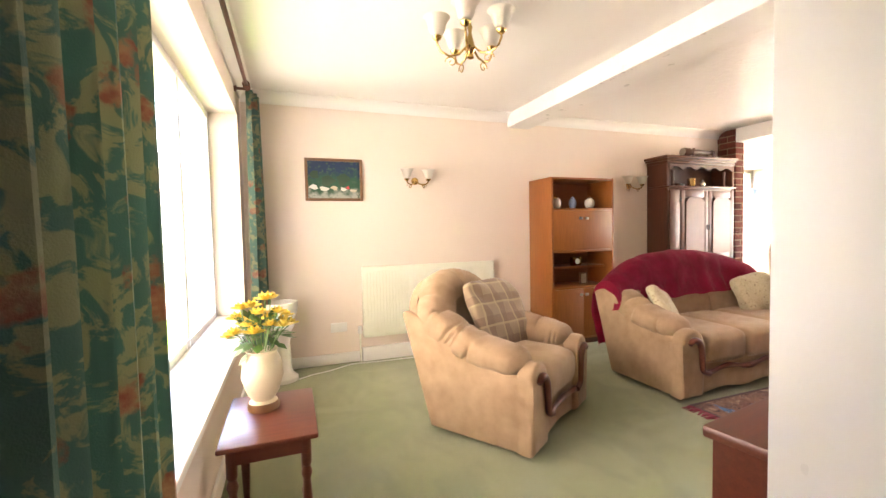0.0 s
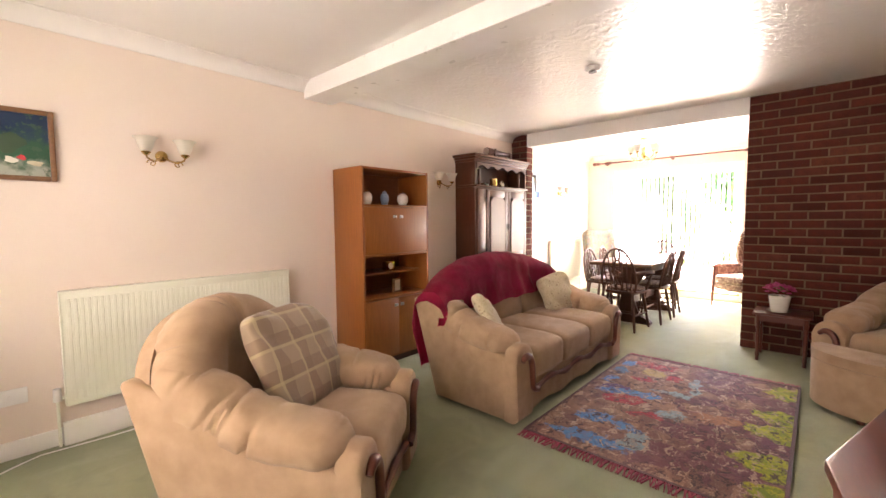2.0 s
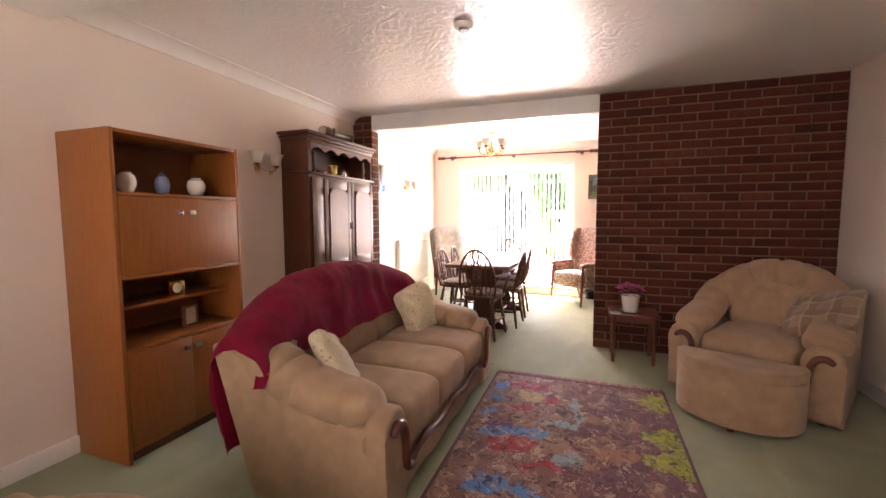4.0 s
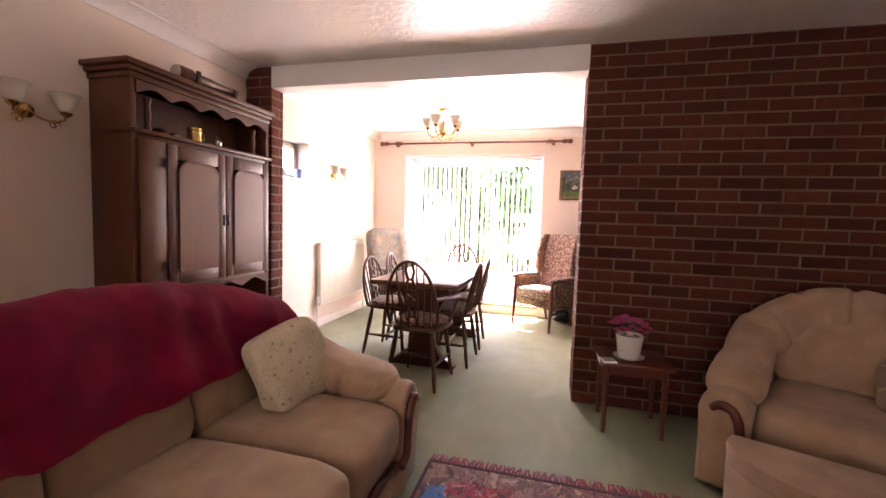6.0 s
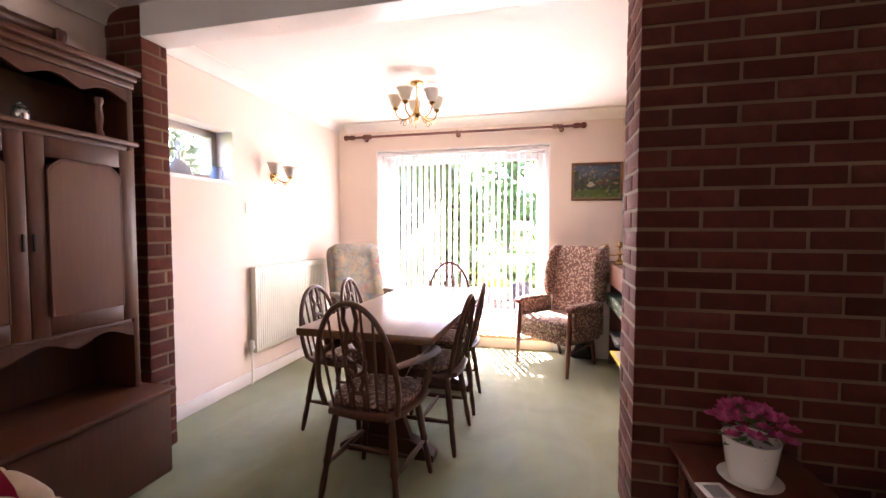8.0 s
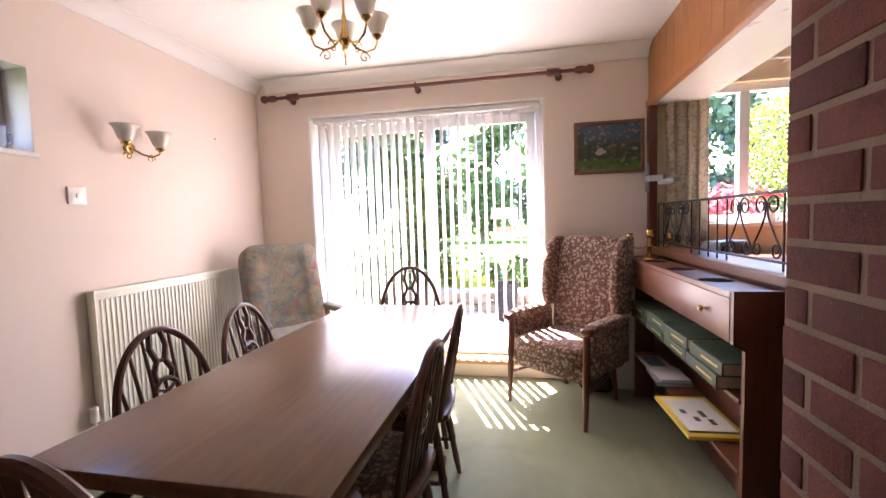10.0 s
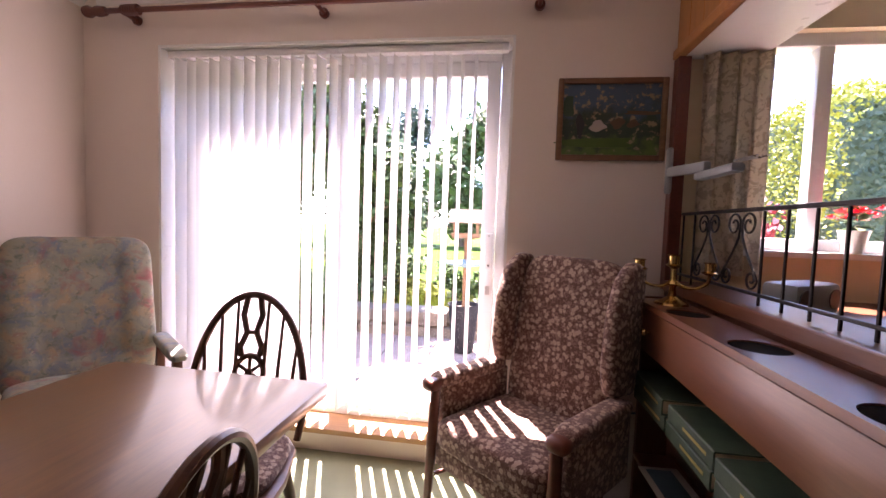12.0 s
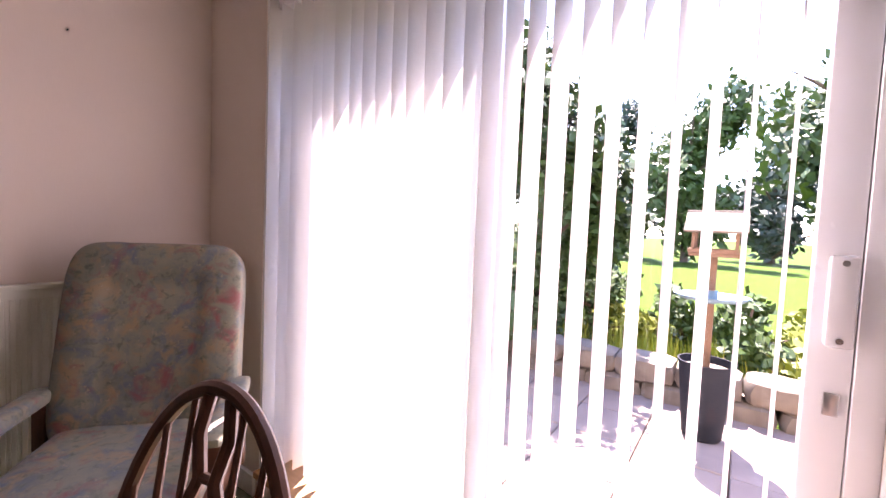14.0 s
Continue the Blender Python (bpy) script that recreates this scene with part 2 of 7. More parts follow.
def pane_glass():
    n = Nodes("window_pane")
    tr = n.add("ShaderNodeBsdfTransparent", Color=(0.94, 0.96, 0.95)).outputs[0]
    gl = n.add("ShaderNodeBsdfGlossy", Color=(1, 1, 1), Roughness=0.02).outputs[0]
    mx = n.add("ShaderNodeMixShader", Fac=n.math("MULTIPLY", n.add("ShaderNodeFresnel", IOR=1.45).outputs[0], 0.3))
    n.put(mx.inputs[1], tr), n.put(mx.inputs[2], gl)
    n.t.links.new(mx.outputs[0], n.t.nodes["Material Output"].inputs[0])
    return n.m


def painting(name, sky_c, mid, low, spot):
    n = Nodes(name)
    z = n.axis(2)
    k = n.math("ADD", n.math("MULTIPLY", z, 2.6), n.math("MULTIPLY", n.math("SUBTRACT", n.noise(14.0, 5.0), 0.5), 0.75))
    col = n.ramp(n.math("ADD", k, 0.5), [(0.12, low), (0.3, mid), (0.5, mid), (0.72, sky_c)])
    col = n.mix(n.ramp(n.noise(34.0, 4.0), [(0.56, 0.0), (0.63, 0.85)]), col, spot)
    n.bump(n.noise(200.0, 3.0), 0.2, 0.002)
    return n.done(col, 0.35)


WALL = wallpaper()
CEIL = ceiling_paint("white_ceiling", False)
SWIRL = ceiling_paint("textured_ceiling", True)
CARPET = carpet()
BRICK = brick_mat()
MORTAR = plain("mortar", (0.20, 0.125, 0.075), (0.145, 0.09, 0.055), 0.95, fine=160.0, bump=0.6)
WHITE = plain("white_gloss_paint", (0.80, 0.79, 0.76), (0.76, 0.75, 0.71), 0.3, bump=0.04)
CREAM = plain("cream_radiator_paint", (0.80, 0.81, 0.70), (0.77, 0.78, 0.66), 0.35, bump=0.03)
TEAK = wood("teak_veneer", (0.22, 0.066, 0.012), (0.31, 0.104, 0.021), 0.42, (14.0, 14.0, 1.0))
TEAK_IN = wood("teak_shadow_veneer", (0.20, 0.07, 0.025), (0.28, 0.11, 0.04), 0.45, (1.0, 14.0, 14.0))
OAK = wood("dark_oak", (0.058, 0.015, 0.005), (0.10, 0.028, 0.009), 0.40, (14.0, 14.0, 1.0))
OAK_PANEL = wood("mid_oak_panel", (0.095, 0.029, 0.009), (0.14, 0.046, 0.015), 0.38, (14.0, 14.0, 1.0))
MAHOGANY = wood("mahogany", (0.09, 0.021, 0.012), (0.15, 0.039, 0.020), 0.34, coat=0.1)
CHAIRWOOD = wood("turned_beech_stain", (0.065, 0.023, 0.012), (0.13, 0.05, 0.025), 0.34, (14.0, 14.0, 1.5))
TABLEWOOD = wood("table_oak", (0.12, 0.052, 0.017), (0.20, 0.092, 0.030), 0.29, (1.0, 11.0, 11.0), bump=0.03, coat=0.25)
PINE = wood("panelled_pine", (0.30, 0.115, 0.032), (0.42, 0.175, 0.055), 0.36, (14.0, 14.0, 1.0))
COUNTER_D = wood("sideboard_dark_end", (0.075, 0.021, 0.009), (0.11, 0.033, 0.014), 0.4, (14.0, 14.0, 1.0))
COUNTER = wood("sideboard_teak", (0.105, 0.032, 0.012), (0.16, 0.053, 0.020), 0.36, (1.0, 14.0, 14.0), coat=0.15)
SILLWOOD = wood("threshold_oak", (0.34, 0.18, 0.07), (0.46, 0.26, 0.11), 0.5, (14.0, 1.0, 14.0))
VELOUR = cloth("beige_velour", (0.335, 0.215, 0.125), (0.43, 0.29, 0.178), 11.0, wrinkle=2.6, bump=0.45, sheen=0.2)
THROW = cloth("burgundy_throw", (0.26, 0.002, 0.030), (0.42, 0.006, 0.055), 9.0, wrinkle=2.2, bump=0.5, sheen=0.06)
PLAID = plaid()
FLOWER_CUSHION = floral("cream_sprig_cotton", (0.56, 0.48, 0.33), (0.50, 0.43, 0.28), (0.34, 0.22, 0.17), 32.0, (0.27, 0.29, 0.16), 0.40)
RUG = rug_mat()
FRINGE = cloth("rug_fringe", (0.20, 0.008, 0.03), (0.28, 0.014, 0.045), 30.0)
EDGING = cloth("rug_edging", (0.05, 0.012, 0.018), (0.08, 0.02, 0.025), 30.0)
WELLBLACK = plain("unlit_well_lining", (0.012, 0.010, 0.009), (0.02, 0.016, 0.014), 0.95, Specular_IOR_Level=0.05)
WINGCLOTH = floral("brown_floral_moquette", (0.10, 0.045, 0.032), (0.22, 0.135, 0.10), (0.43, 0.32, 0.24), 46.0, (0.29, 0.19, 0.14), 0.62)
RECLOTH = bloom_cloth("sage_bloom_cotton")
CURTAIN = floral("green_floral_curtain", (0.055, 0.125, 0.10), (0.20, 0.21, 0.12), (0.20, 0.075, 0.05), 9.0, (0.28, 0.20, 0.11), 0.5)
CURTAIN2 = floral("cream_leaf_curtain", (0.66, 0.585, 0.46), (0.46, 0.39, 0.29), (0.48, 0.31, 0.24), 18.0, (0.46, 0.40, 0.28), 0.3)
BRASS = plain("polished_brass", (0.62, 0.42, 0.16), (0.52, 0.34, 0.12), 0.22, 1.0, bump=0.02)
CHROME = plain("brushed_steel", (0.55, 0.54, 0.52), (0.5, 0.49, 0.48), 0.28, 1.0, bump=0.02)
IRON = plain("black_iron", (0.018, 0.016, 0.016), (0.028, 0.025, 0.024), 0.45, 0.6)
SHADE = plain("alabaster_glass", (0.72, 0.68, 0.58), (0.78, 0.74, 0.66), 0.3, bump=0.02, Transmission_Weight=0.35)
UPVC = plain("white_upvc", (0.82, 0.82, 0.82), (0.79, 0.79, 0.80), 0.25, bump=0.02)
SLAT = slat_mat()
PANE = pane_glass()
CERAMIC = plain("white_ceramic", (0.75, 0.73, 0.68), (0.70, 0.68, 0.62), 0.2, bump=0.02)
IVORY = plain("ivory_vase", (0.68, 0.60, 0.44), (0.62, 0.53, 0.37), 0.3)
YELLOW = plain("yellow_petals", (0.72, 0.50, 0.05), (0.78, 0.62, 0.14), 0.7, scale=30.0)
PINK = plain("pink_petals", (0.46, 0.035, 0.16), (0.60, 0.13, 0.29), 0.7, scale=30.0)
RED = plain("red_petals", (0.55, 0.02, 0.03), (0.65, 0.06, 0.07), 0.6, scale=30.0)
LEAF = plain("house_plant_leaf", (0.06, 0.15, 0.03), (0.10, 0.21, 0.05), 0.5, scale=30.0)
BOOKGREEN = plain("green_book_cloth", (0.028, 0.055, 0.032), (0.045, 0.080, 0.048), 0.55, scale=10.0)
PAPER = plain("book_paper", (0.58, 0.50, 0.37), (0.50, 0.42, 0.3), 0.85, scale=40.0)
GOLD = plain("gilt_lettering", (0.55, 0.42, 0.14), (0.5, 0.38, 0.12), 0.4, 0.6)
YELLOWCARD = plain("yellow_card", (0.68, 0.50, 0.06), (0.62, 0.45, 0.05), 0.45)
GREYPLASTIC = plain("grey_plastic", (0.26, 0.28, 0.28), (0.22, 0.24, 0.24), 0.4)
BLACKPLASTIC = plain("black_plastic", (0.02, 0.02, 0.022), (0.03, 0.03, 0.032), 0.3)
KITWALL = plain("cream_kitchen_paint", (0.72, 0.62, 0.42), (0.68, 0.58, 0.39), 0.7, fine=60.0)
PICTURE1 = painting("village_painting", (0.008, 0.028, 0.075), (0.02, 0.085, 0.045), (0.33, 0.34, 0.30), (0.05, 0.10, 0.06))
PICTURE2 = painting("pasture_painting", (0.05, 0.09, 0.14), (0.025, 0.045, 0.025), (0.08, 0.14, 0.03), (0.30, 0.22, 0.13))
GILT = wood("picture_frame_wood", (0.13, 0.06, 0.025), (0.22, 0.11, 0.05), 0.4)
BLUEGLASS = plain("pale_blue_pottery", (0.20, 0.28, 0.45), (0.28, 0.36, 0.52), 0.3)
CLEAR = plain("pale_cut_glass", (0.72, 0.80, 0.86), (0.66, 0.75, 0.82), 0.12, Transmission_Weight=0.6)
SILVERED = plain("weathered_pale_wood", (0.34, 0.28, 0.24), (0.42, 0.35, 0.30), 0.5)
DARKBAG = plain("black_bag", (0.02, 0.02, 0.025), (0.03, 0.03, 0.035), 0.25, fine=25.0, bump=0.8)
PAVING = plain("patio_paving", (0.21, 0.16, 0.135), (0.28, 0.22, 0.185), 0.9, fine=60.0, bump=0.4)
LAWN = plain("lawn_grass", (0.035, 0.075, 0.010), (0.06, 0.105, 0.014), 0.95, scale=6.0, fine=90.0, bump=0.8, Specular_IOR_Level=0.05)
FOLIAGE = plain("garden_leaves", (0.035, 0.075, 0.012), (0.065, 0.12, 0.02), 0.55, scale=3.0)
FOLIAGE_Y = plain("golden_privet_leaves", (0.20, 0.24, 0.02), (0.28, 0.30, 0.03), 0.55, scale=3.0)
FOLIAGE_R = plain("red_maple_leaves", (0.19, 0.02, 0.03), (0.26, 0.04, 0.05), 0.55, scale=3.0)
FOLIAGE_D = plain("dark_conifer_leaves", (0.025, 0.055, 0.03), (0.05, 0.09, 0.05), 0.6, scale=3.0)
BARK = plain("bark", (0.09, 0.06, 0.04), (0.13, 0.09, 0.06), 0.95, scale=9.0, fine=40.0, bump=0.8)
STONE = plain("garden_stone", (0.13, 0.105, 0.08), (0.20, 0.165, 0.125), 0.9, scale=7.0, fine=50.0, bump=0.6)
POSTWOOD = wood("weathered_post_wood", (0.14, 0.075, 0.04), (0.22, 0.125, 0.07), 0.7, (14.0, 14.0, 1.0))
SLATEBLUE = plain("blue_grey_metal", (0.10, 0.20, 0.26), (0.14, 0.25, 0.32), 0.5)
PLANTER = plain("glazed_dark_planter", (0.012, 0.013, 0.018), (0.022, 0.024, 0.03), 0.8, Specular_IOR_Level=0.2)
# emission for the sheet added outside the front window, standing in for daylight
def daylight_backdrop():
    n = Nodes("glowing_backdrop")
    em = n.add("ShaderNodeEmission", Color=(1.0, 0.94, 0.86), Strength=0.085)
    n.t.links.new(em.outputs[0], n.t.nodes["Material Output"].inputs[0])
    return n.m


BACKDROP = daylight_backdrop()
EXTERIOR = plain("exterior_render", (0.45, 0.36, 0.30), (0.40, 0.32, 0.27), 0.9)

# ---- builders ----


def part(name, bm, material, parent=None, label="", smooth=True):
    me = bpy.data.meshes.new(name)
    bmesh.ops.recalc_face_normals(bm, faces=bm.faces)
    bm.to_mesh(me)
    bm.free()
    me.materials.append(material)
    if smooth:
        for p in me.polygons:
            p.use_smooth = True
        me.set_sharp_from_angle(angle=radians(38))
    ob = new(name, me)
    ob.parent = parent
    if label:
        tagged(ob, label)
    return ob


def thing(name, m, label, category, group="", kind=""):
    ob = new(name)
    ob.empty_display_size = 0.1
    ob.matrix_basis = m
    return tagged(ob, label, category, group, kind)


def B():
    return bmesh.new()


def box(bm, x0, y0, z0, x1, y1, z1, bevel=0.0, seg=2, m=None):
    vs = bmesh.ops.create_cube(bm, size=1.0)["verts"]
    t = Matrix.Translation(((x0 + x1) / 2, (y0 + y1) / 2, (z0 + z1) / 2)) @ Matrix.Diagonal((x1 - x0, y1 - y0, z1 - z0, 1))
    bmesh.ops.transform(bm, matrix=t, verts=vs)
    if bevel:
        es = list({e for v in vs for e in v.link_edges})
        vs = list({v for f in bmesh.ops.bevel(bm, geom=es, offset=bevel, segments=seg, affect="EDGES", profile=0.5)["faces"] for v in f.verts} | {v for v in vs if v.is_valid})
    if m is not None:
        bmesh.ops.transform(bm, matrix=m, verts=vs)
    return bm


def boxes(*rows, bevel=0.0):
    bm = B()
    for r in rows:
        box(bm, *r, bevel=bevel)
    return bm


def rod(bm, p, q, r0, r1=None, seg=10):
    p, q = Vector(p), Vector(q)
    d = q - p
    t = Matrix.Translation((p + q) / 2) @ d.to_track_quat("Z", "Y").to_matrix().to_4x4()
    bmesh.ops.create_cone(bm, cap_ends=True, segments=seg, radius1=r0, radius2=r0 if r1 is None else r1, depth=d.length, matrix=t)
    return bm


def lathe(bm, profile, seg=20, m=None):
    rings = []
    for r, z in profile:
        rings.append([bm.verts.new((r * math.cos(2 * math.pi * i / seg), r * math.sin(2 * math.pi * i / seg), z)) for i in range(seg)])
    for a, b in zip(rings, rings[1:]):
        for i in range(seg):
            bm.faces.new((a[i], a[(i + 1) % seg], b[(i + 1) % seg], b[i]))
    bm.faces.new(rings[0][::-1]), bm.faces.new(rings[-1])
    if m is not None:
        bmesh.ops.transform(bm, matrix=m, verts=[v for ring in rings for v in ring])
    return bm


def turned(bm, p, q, profile, seg=10):
    """A turned spindle from p to q; profile rows: share of the length, radius."""
    p, q = Vector(p), Vector(q)
    d = q - p
    t = Matrix.Translation(p) @ d.to_track_quat("Z", "Y").to_matrix().to_4x4()
    return lathe(bm, [(r, s * d.length) for s, r in profile], seg, t)


def tube(bm, pts, r, seg=8, closed=False, flat=1.0):
    pts = [Vector(p) for p in pts]
    n, rings, side = len(pts), [], None
    for i, p in enumerate(pts):
        a = pts[(i - 1) % n] if closed or i else p
        b = pts[(i + 1) % n] if closed or i < n - 1 else p
        d = (b - a).normalized()
        if side is None:
            side = d.orthogonal().normalized()
        side = (side - d * side.dot(d)).normalized()
        up = d.cross(side)
        rr = r[i] if isinstance(r, (list, tuple)) else r
        rings.append([bm.verts.new(p + rr * (math.cos(2 * math.pi * k / seg) * side + flat * math.sin(2 * math.pi * k / seg) * up)) for k in range(seg)])
    for i in range(n if closed else n - 1):
        a, b = rings[i], rings[(i + 1) % n]
        for k in range(seg):
            bm.faces.new((a[k], a[(k + 1) % seg], b[(k + 1) % seg], b[k]))
    if not closed:
        bm.faces.new(rings[0][::-1]), bm.faces.new(rings[-1])
    return bm


def soft(bm, centre, size, e=0.5, e2=None, seg=28, rings=16, wobble=0.0, m=None, shape=None):
    """A cushion: a rounded block, with slack in its cover."""
    e2 = e2 or e

    def p(v, k):
        return math.copysign(abs(v) ** k, v)
    rows = []
    for j in range(rings + 1):
        v = -math.pi / 2 + math.pi * j / rings
        row = []
        for i in range(seg):
            u = 2 * math.pi * i / seg
            x, y, z = p(math.cos(v), e2) * p(math.cos(u), e), p(math.cos(v), e2) * p(math.sin(u), e), p(math.sin(v), e2)
            q = Vector((x * size[0] / 2, y * size[1] / 2, z * size[2] / 2))
            if shape:
                q = shape(q)
            if wobble:
                q += wobble * noise.noise_vector(q * 7 + Vector(centre))
            q = (m @ q if m is not None else q) + Vector(centre)
            row.append(bm.verts.new(q))
        rows.append(row)
    for a, b in zip(rows, rows[1:]):
        for i in range(seg):
            bm.faces.new((a[i], a[(i + 1) % seg], b[(i + 1) % seg], b[i]))
    bmesh.ops.remove_doubles(bm, verts=[v for v in rows[0] + rows[-1]], dist=0.0005)
    return bm


def prism(bm, outline, y0, y1, m=None):
    """An outline in x and z, drawn out from y0 to y1."""
    a = [bm.verts.new((x, y0, z)) for x, z in outline]
    b = [bm.verts.new((x, y1, z)) for x, z in outline]
    bm.faces.new(a), bm.faces.new(b[::-1])
    for i in range(len(a)):
        j = (i + 1) % len(a)
        bm.faces.new((a[i], b[i], b[j], a[j]))
    if m is not None:
        bmesh.ops.transform(bm, matrix=m, verts=a + b)
    return bm


def setting(name, bm, material, label, category, smooth=False):
    return tagged(part(name, bm, material, None, "", smooth), label, category, "", "structure")

# ---- the large structure ----
W, N, E, S = 0.36, 4.32, 8.47, -0.10        # inner faces of the long room
BX0, BX1, BEND = 5.925, 6.215, 1.715         # brick wall and its free end
HATCH = 1.31                                # dining side of the kitchen partition
CEILING = 2.37

setting("floor", boxes((W - 0.3, S - 1.6, -0.12, E + 0.02, N + 0.3, 0.0)), CARPET, "sage green fitted carpet, worn paler along the way", "carpet")
setting("ceiling", boxes((W - 0.3, S - 1.6, CEILING, 2.98, N + 0.3, CEILING + 0.12), (6.07, S - 1.6, CEILING, E + 0.3, N + 0.3, CEILING + 0.12)), CEIL, "plain white painted ceiling", "ceiling")
setting("ceiling_textured", boxes((2.98, S - 1.6, CEILING, 6.07, N + 0.3, CEILING + 0.12)), SWIRL, "glossy white ceiling with a swirled plaster texture", "ceiling")
setting("ceiling_beam", boxes((2.86, S, 2.235, 3.12, N, CEILING + 0.002), bevel=0.006), WHITE, "white boxed-in beam across the ceiling", "beam")
setting("lintel", boxes((BX0 - 0.004, BEND - 0.004, 2.205, 6.08, 4.085, CEILING + 0.003), bevel=0.004), WHITE, "white painted lintel over the wide opening", "lintel")

# north wall with the small high window
n = B()
for r in ((W - 0.3, 0, 6.22, CEILING), (6.83, 0, E + 0.3, CEILING), (6.22, 0, 6.83, 1.57), (6.22, 1.94, 6.83, CEILING)):
    box(n, r[0], N, r[1], r[2], N + 0.3, r[3])
setting("wall_north", n, WALL, "cream wallpapered long wall with a fine woven texture", "wall")
# east wall: patio doors and kitchen window
DY0, DY1, DTOP, DBOT = 2.02, 3.87, 2.08, 0.13
KY0, KY1, KZ0, KZ1 = 0.04, 1.0, 1.13, 2.07
n = B()
for y0, z0, y1, z1 in ((HATCH, 0, DY0, CEILING), (DY1, 0, N, CEILING), (DY0, DTOP, DY1, CEILING), (DY0, -0.1, DY1, DBOT - 0.03)):
    box(n, E, y0, z0, E + 0.28, y1, z1)
setting("wall_east", n, WALL, "cream wallpapered end wall round the patio doors", "wall")
n = B()
for y0, z0, y1, z1 in ((-1.7, 0, KY0, CEILING), (KY1, 0, HATCH - 0.002, CEILING), (KY0, KZ1, KY1, CEILING), (KY0, 0, KY1, KZ0)):
    box(n, E + 0.003, y0, z0, E + 0.28, y1, z1)
setting("wall_kitchen_east", n, KITWALL, "cream painted kitchen wall round its window", "wall")
# west wall with the wide front window
FY0, FY1, FZ0, FZ1 = 1.12, 4.08, 0.55, 2.12
n = B()
for y0, z0, y1, z1 in ((S - 1.6, 0, FY0, CEILING), (FY1, 0, N, CEILING), (FY0, FZ1, FY1, CEILING), (FY0, 0, FY1, FZ0)):
    box(n, W - 0.28, y0, z0, W, y1, z1)
setting("wall_west", n, WALL, "cream wallpapered front wall round the window", "wall")
# south wall with the hall doorway
n = B()
for x0, z0, x1, z1 in ((W, 0, 0.46, CEILING), (1.30, 0, BX0, CEILING), (0.46, 2.03, 1.30, CEILING)):
    box(n, x0, S - 0.12, z0, x1, S, z1)
setting("wall_south", n, WALL, "cream wallpapered wall beside the hall door", "wall")
setting("wall_hall", boxes((W - 0.28, S - 1.72, 0, BX1, S - 1.6, CEILING), (1.9, S - 1.6, 0, 2.02, S - 0.12, CEILING)), WALL, "plain cream hall wall", "wall")
setting("wall_kitchen", boxes((BX1 - 0.1, S - 1.72, 0, E + 0.28, S - 1.6, CEILING), (BX1 - 0.1, S - 1.6, 0, BX1, S + 0.0, CEILING)), KITWALL, "plain cream kitchen wall", "wall")

# coving: a hollow moulding along the wall
def coving(name, pts, label):
    bm = B()
    for (x0, y0), (x1, y1), (nx, ny) in pts:
        prof = [(0.0, -0.085), (0.012, -0.085), (0.018, -0.06), (0.04, -0.03), (0.075, -0.014), (0.10, -0.008), (0.10, 0.0), (0.0, 0.0)]
        a = [bm.verts.new((x0 + nx * d, y0 + ny * d, CEILING + z)) for d, z in prof]
        b = [bm.verts.new((x1 + nx * d, y1 + ny * d, CEILING + z)) for d, z in prof]
        bm.faces.new(a), bm.faces.new(b[::-1])
        for i in range(len(a)):
            j = (i + 1) % len(a)
            bm.faces.new((a[i], b[i], b[j], a[j]))
    return setting(name, bm, CEIL, label, "coving", True)


coving("trim_coving", [((W, N), (2.86, N), (0, -1)), ((3.12, N), (BX0, N), (0, -1)), ((W, S), (W, N - 0.1), (1, 0)), ((6.08, N), (E, N), (0, -1)), ((E, HATCH), (E, N - 0.1), (-1, 0))], "white plaster coving round the ceiling")


def skirting(name, rows, label):
    bm = B()
    for x0, y0, x1, y1 in rows:
        box(bm, x0, y0, 0, x1, y1, 0.095, bevel=0.005)
    return setting(name, bm, WHITE, label, "skirting board", True)


skirting("baseboard_north", [(W, N - 0.018, BX0, N), (6.08, N - 0.018, E, N)], "white painted skirting board")
skirting("baseboard_east", [(E - 0.018, HATCH, E, DY0 - 0.05), (E - 0.018, DY1 + 0.02, E, N - 0.018)], "white painted skirting board")
skirting("baseboard_west", [(W, S, W + 0.018, N - 0.018)], "white painted skirting board")
skirting("baseboard_south", [(1.36, S, BX0, S + 0.018)], "white painted skirting board")

# kitchen partition: counter-height base, hatch, pine panelling above
HX0, HX1 = 6.88, 8.40
setting("wall_hatch", boxes((BX1, HATCH - 0.12, 0, HX0 - 0.10, HATCH - 0.004, CEILING), (HX0 - 0.10, HATCH - 0.12, 0, E, HATCH - 0.004, 0.94)), KITWALL, "low partition wall below the serving hatch", "wall")
setting("trim_hatch_boarding", boxes((BX1 + 0.003, HATCH - 0.003, 0.0, E - 0.02, HATCH + 0.006, 0.936)), COUNTER_D, "brown wooden boarding below the hatch", "panelling")
n = B()
for i in range(14):
    x = HX0 - 0.10 + i * (E - HX0 + 0.10) / 14
    box(n, x + 0.001, HATCH - 0.02, 1.985, x + (E - HX0 + 0.10) / 14 - 0.001, HATCH + 0.012, CEILING - 0.004, bevel=0.003)
setting("trim_pine_panelling", n, PINE, "orange varnished pine boarding above the hatch", "panelling")
setting("trim_hatch_head", boxes((HX0 - 0.10, HATCH - 0.01, 1.945, E - 0.004, HATCH + 0.03, 1.985), bevel=0.006), PINE, "varnished wood head moulding of the hatch", "trim")
setting("trim_hatch_soffit", boxes((HX0 - 0.10, HATCH - 0.32, 1.95, E, HATCH - 0.012, 2.1), bevel=0.003), WHITE, "white underside of the hatch head", "trim")
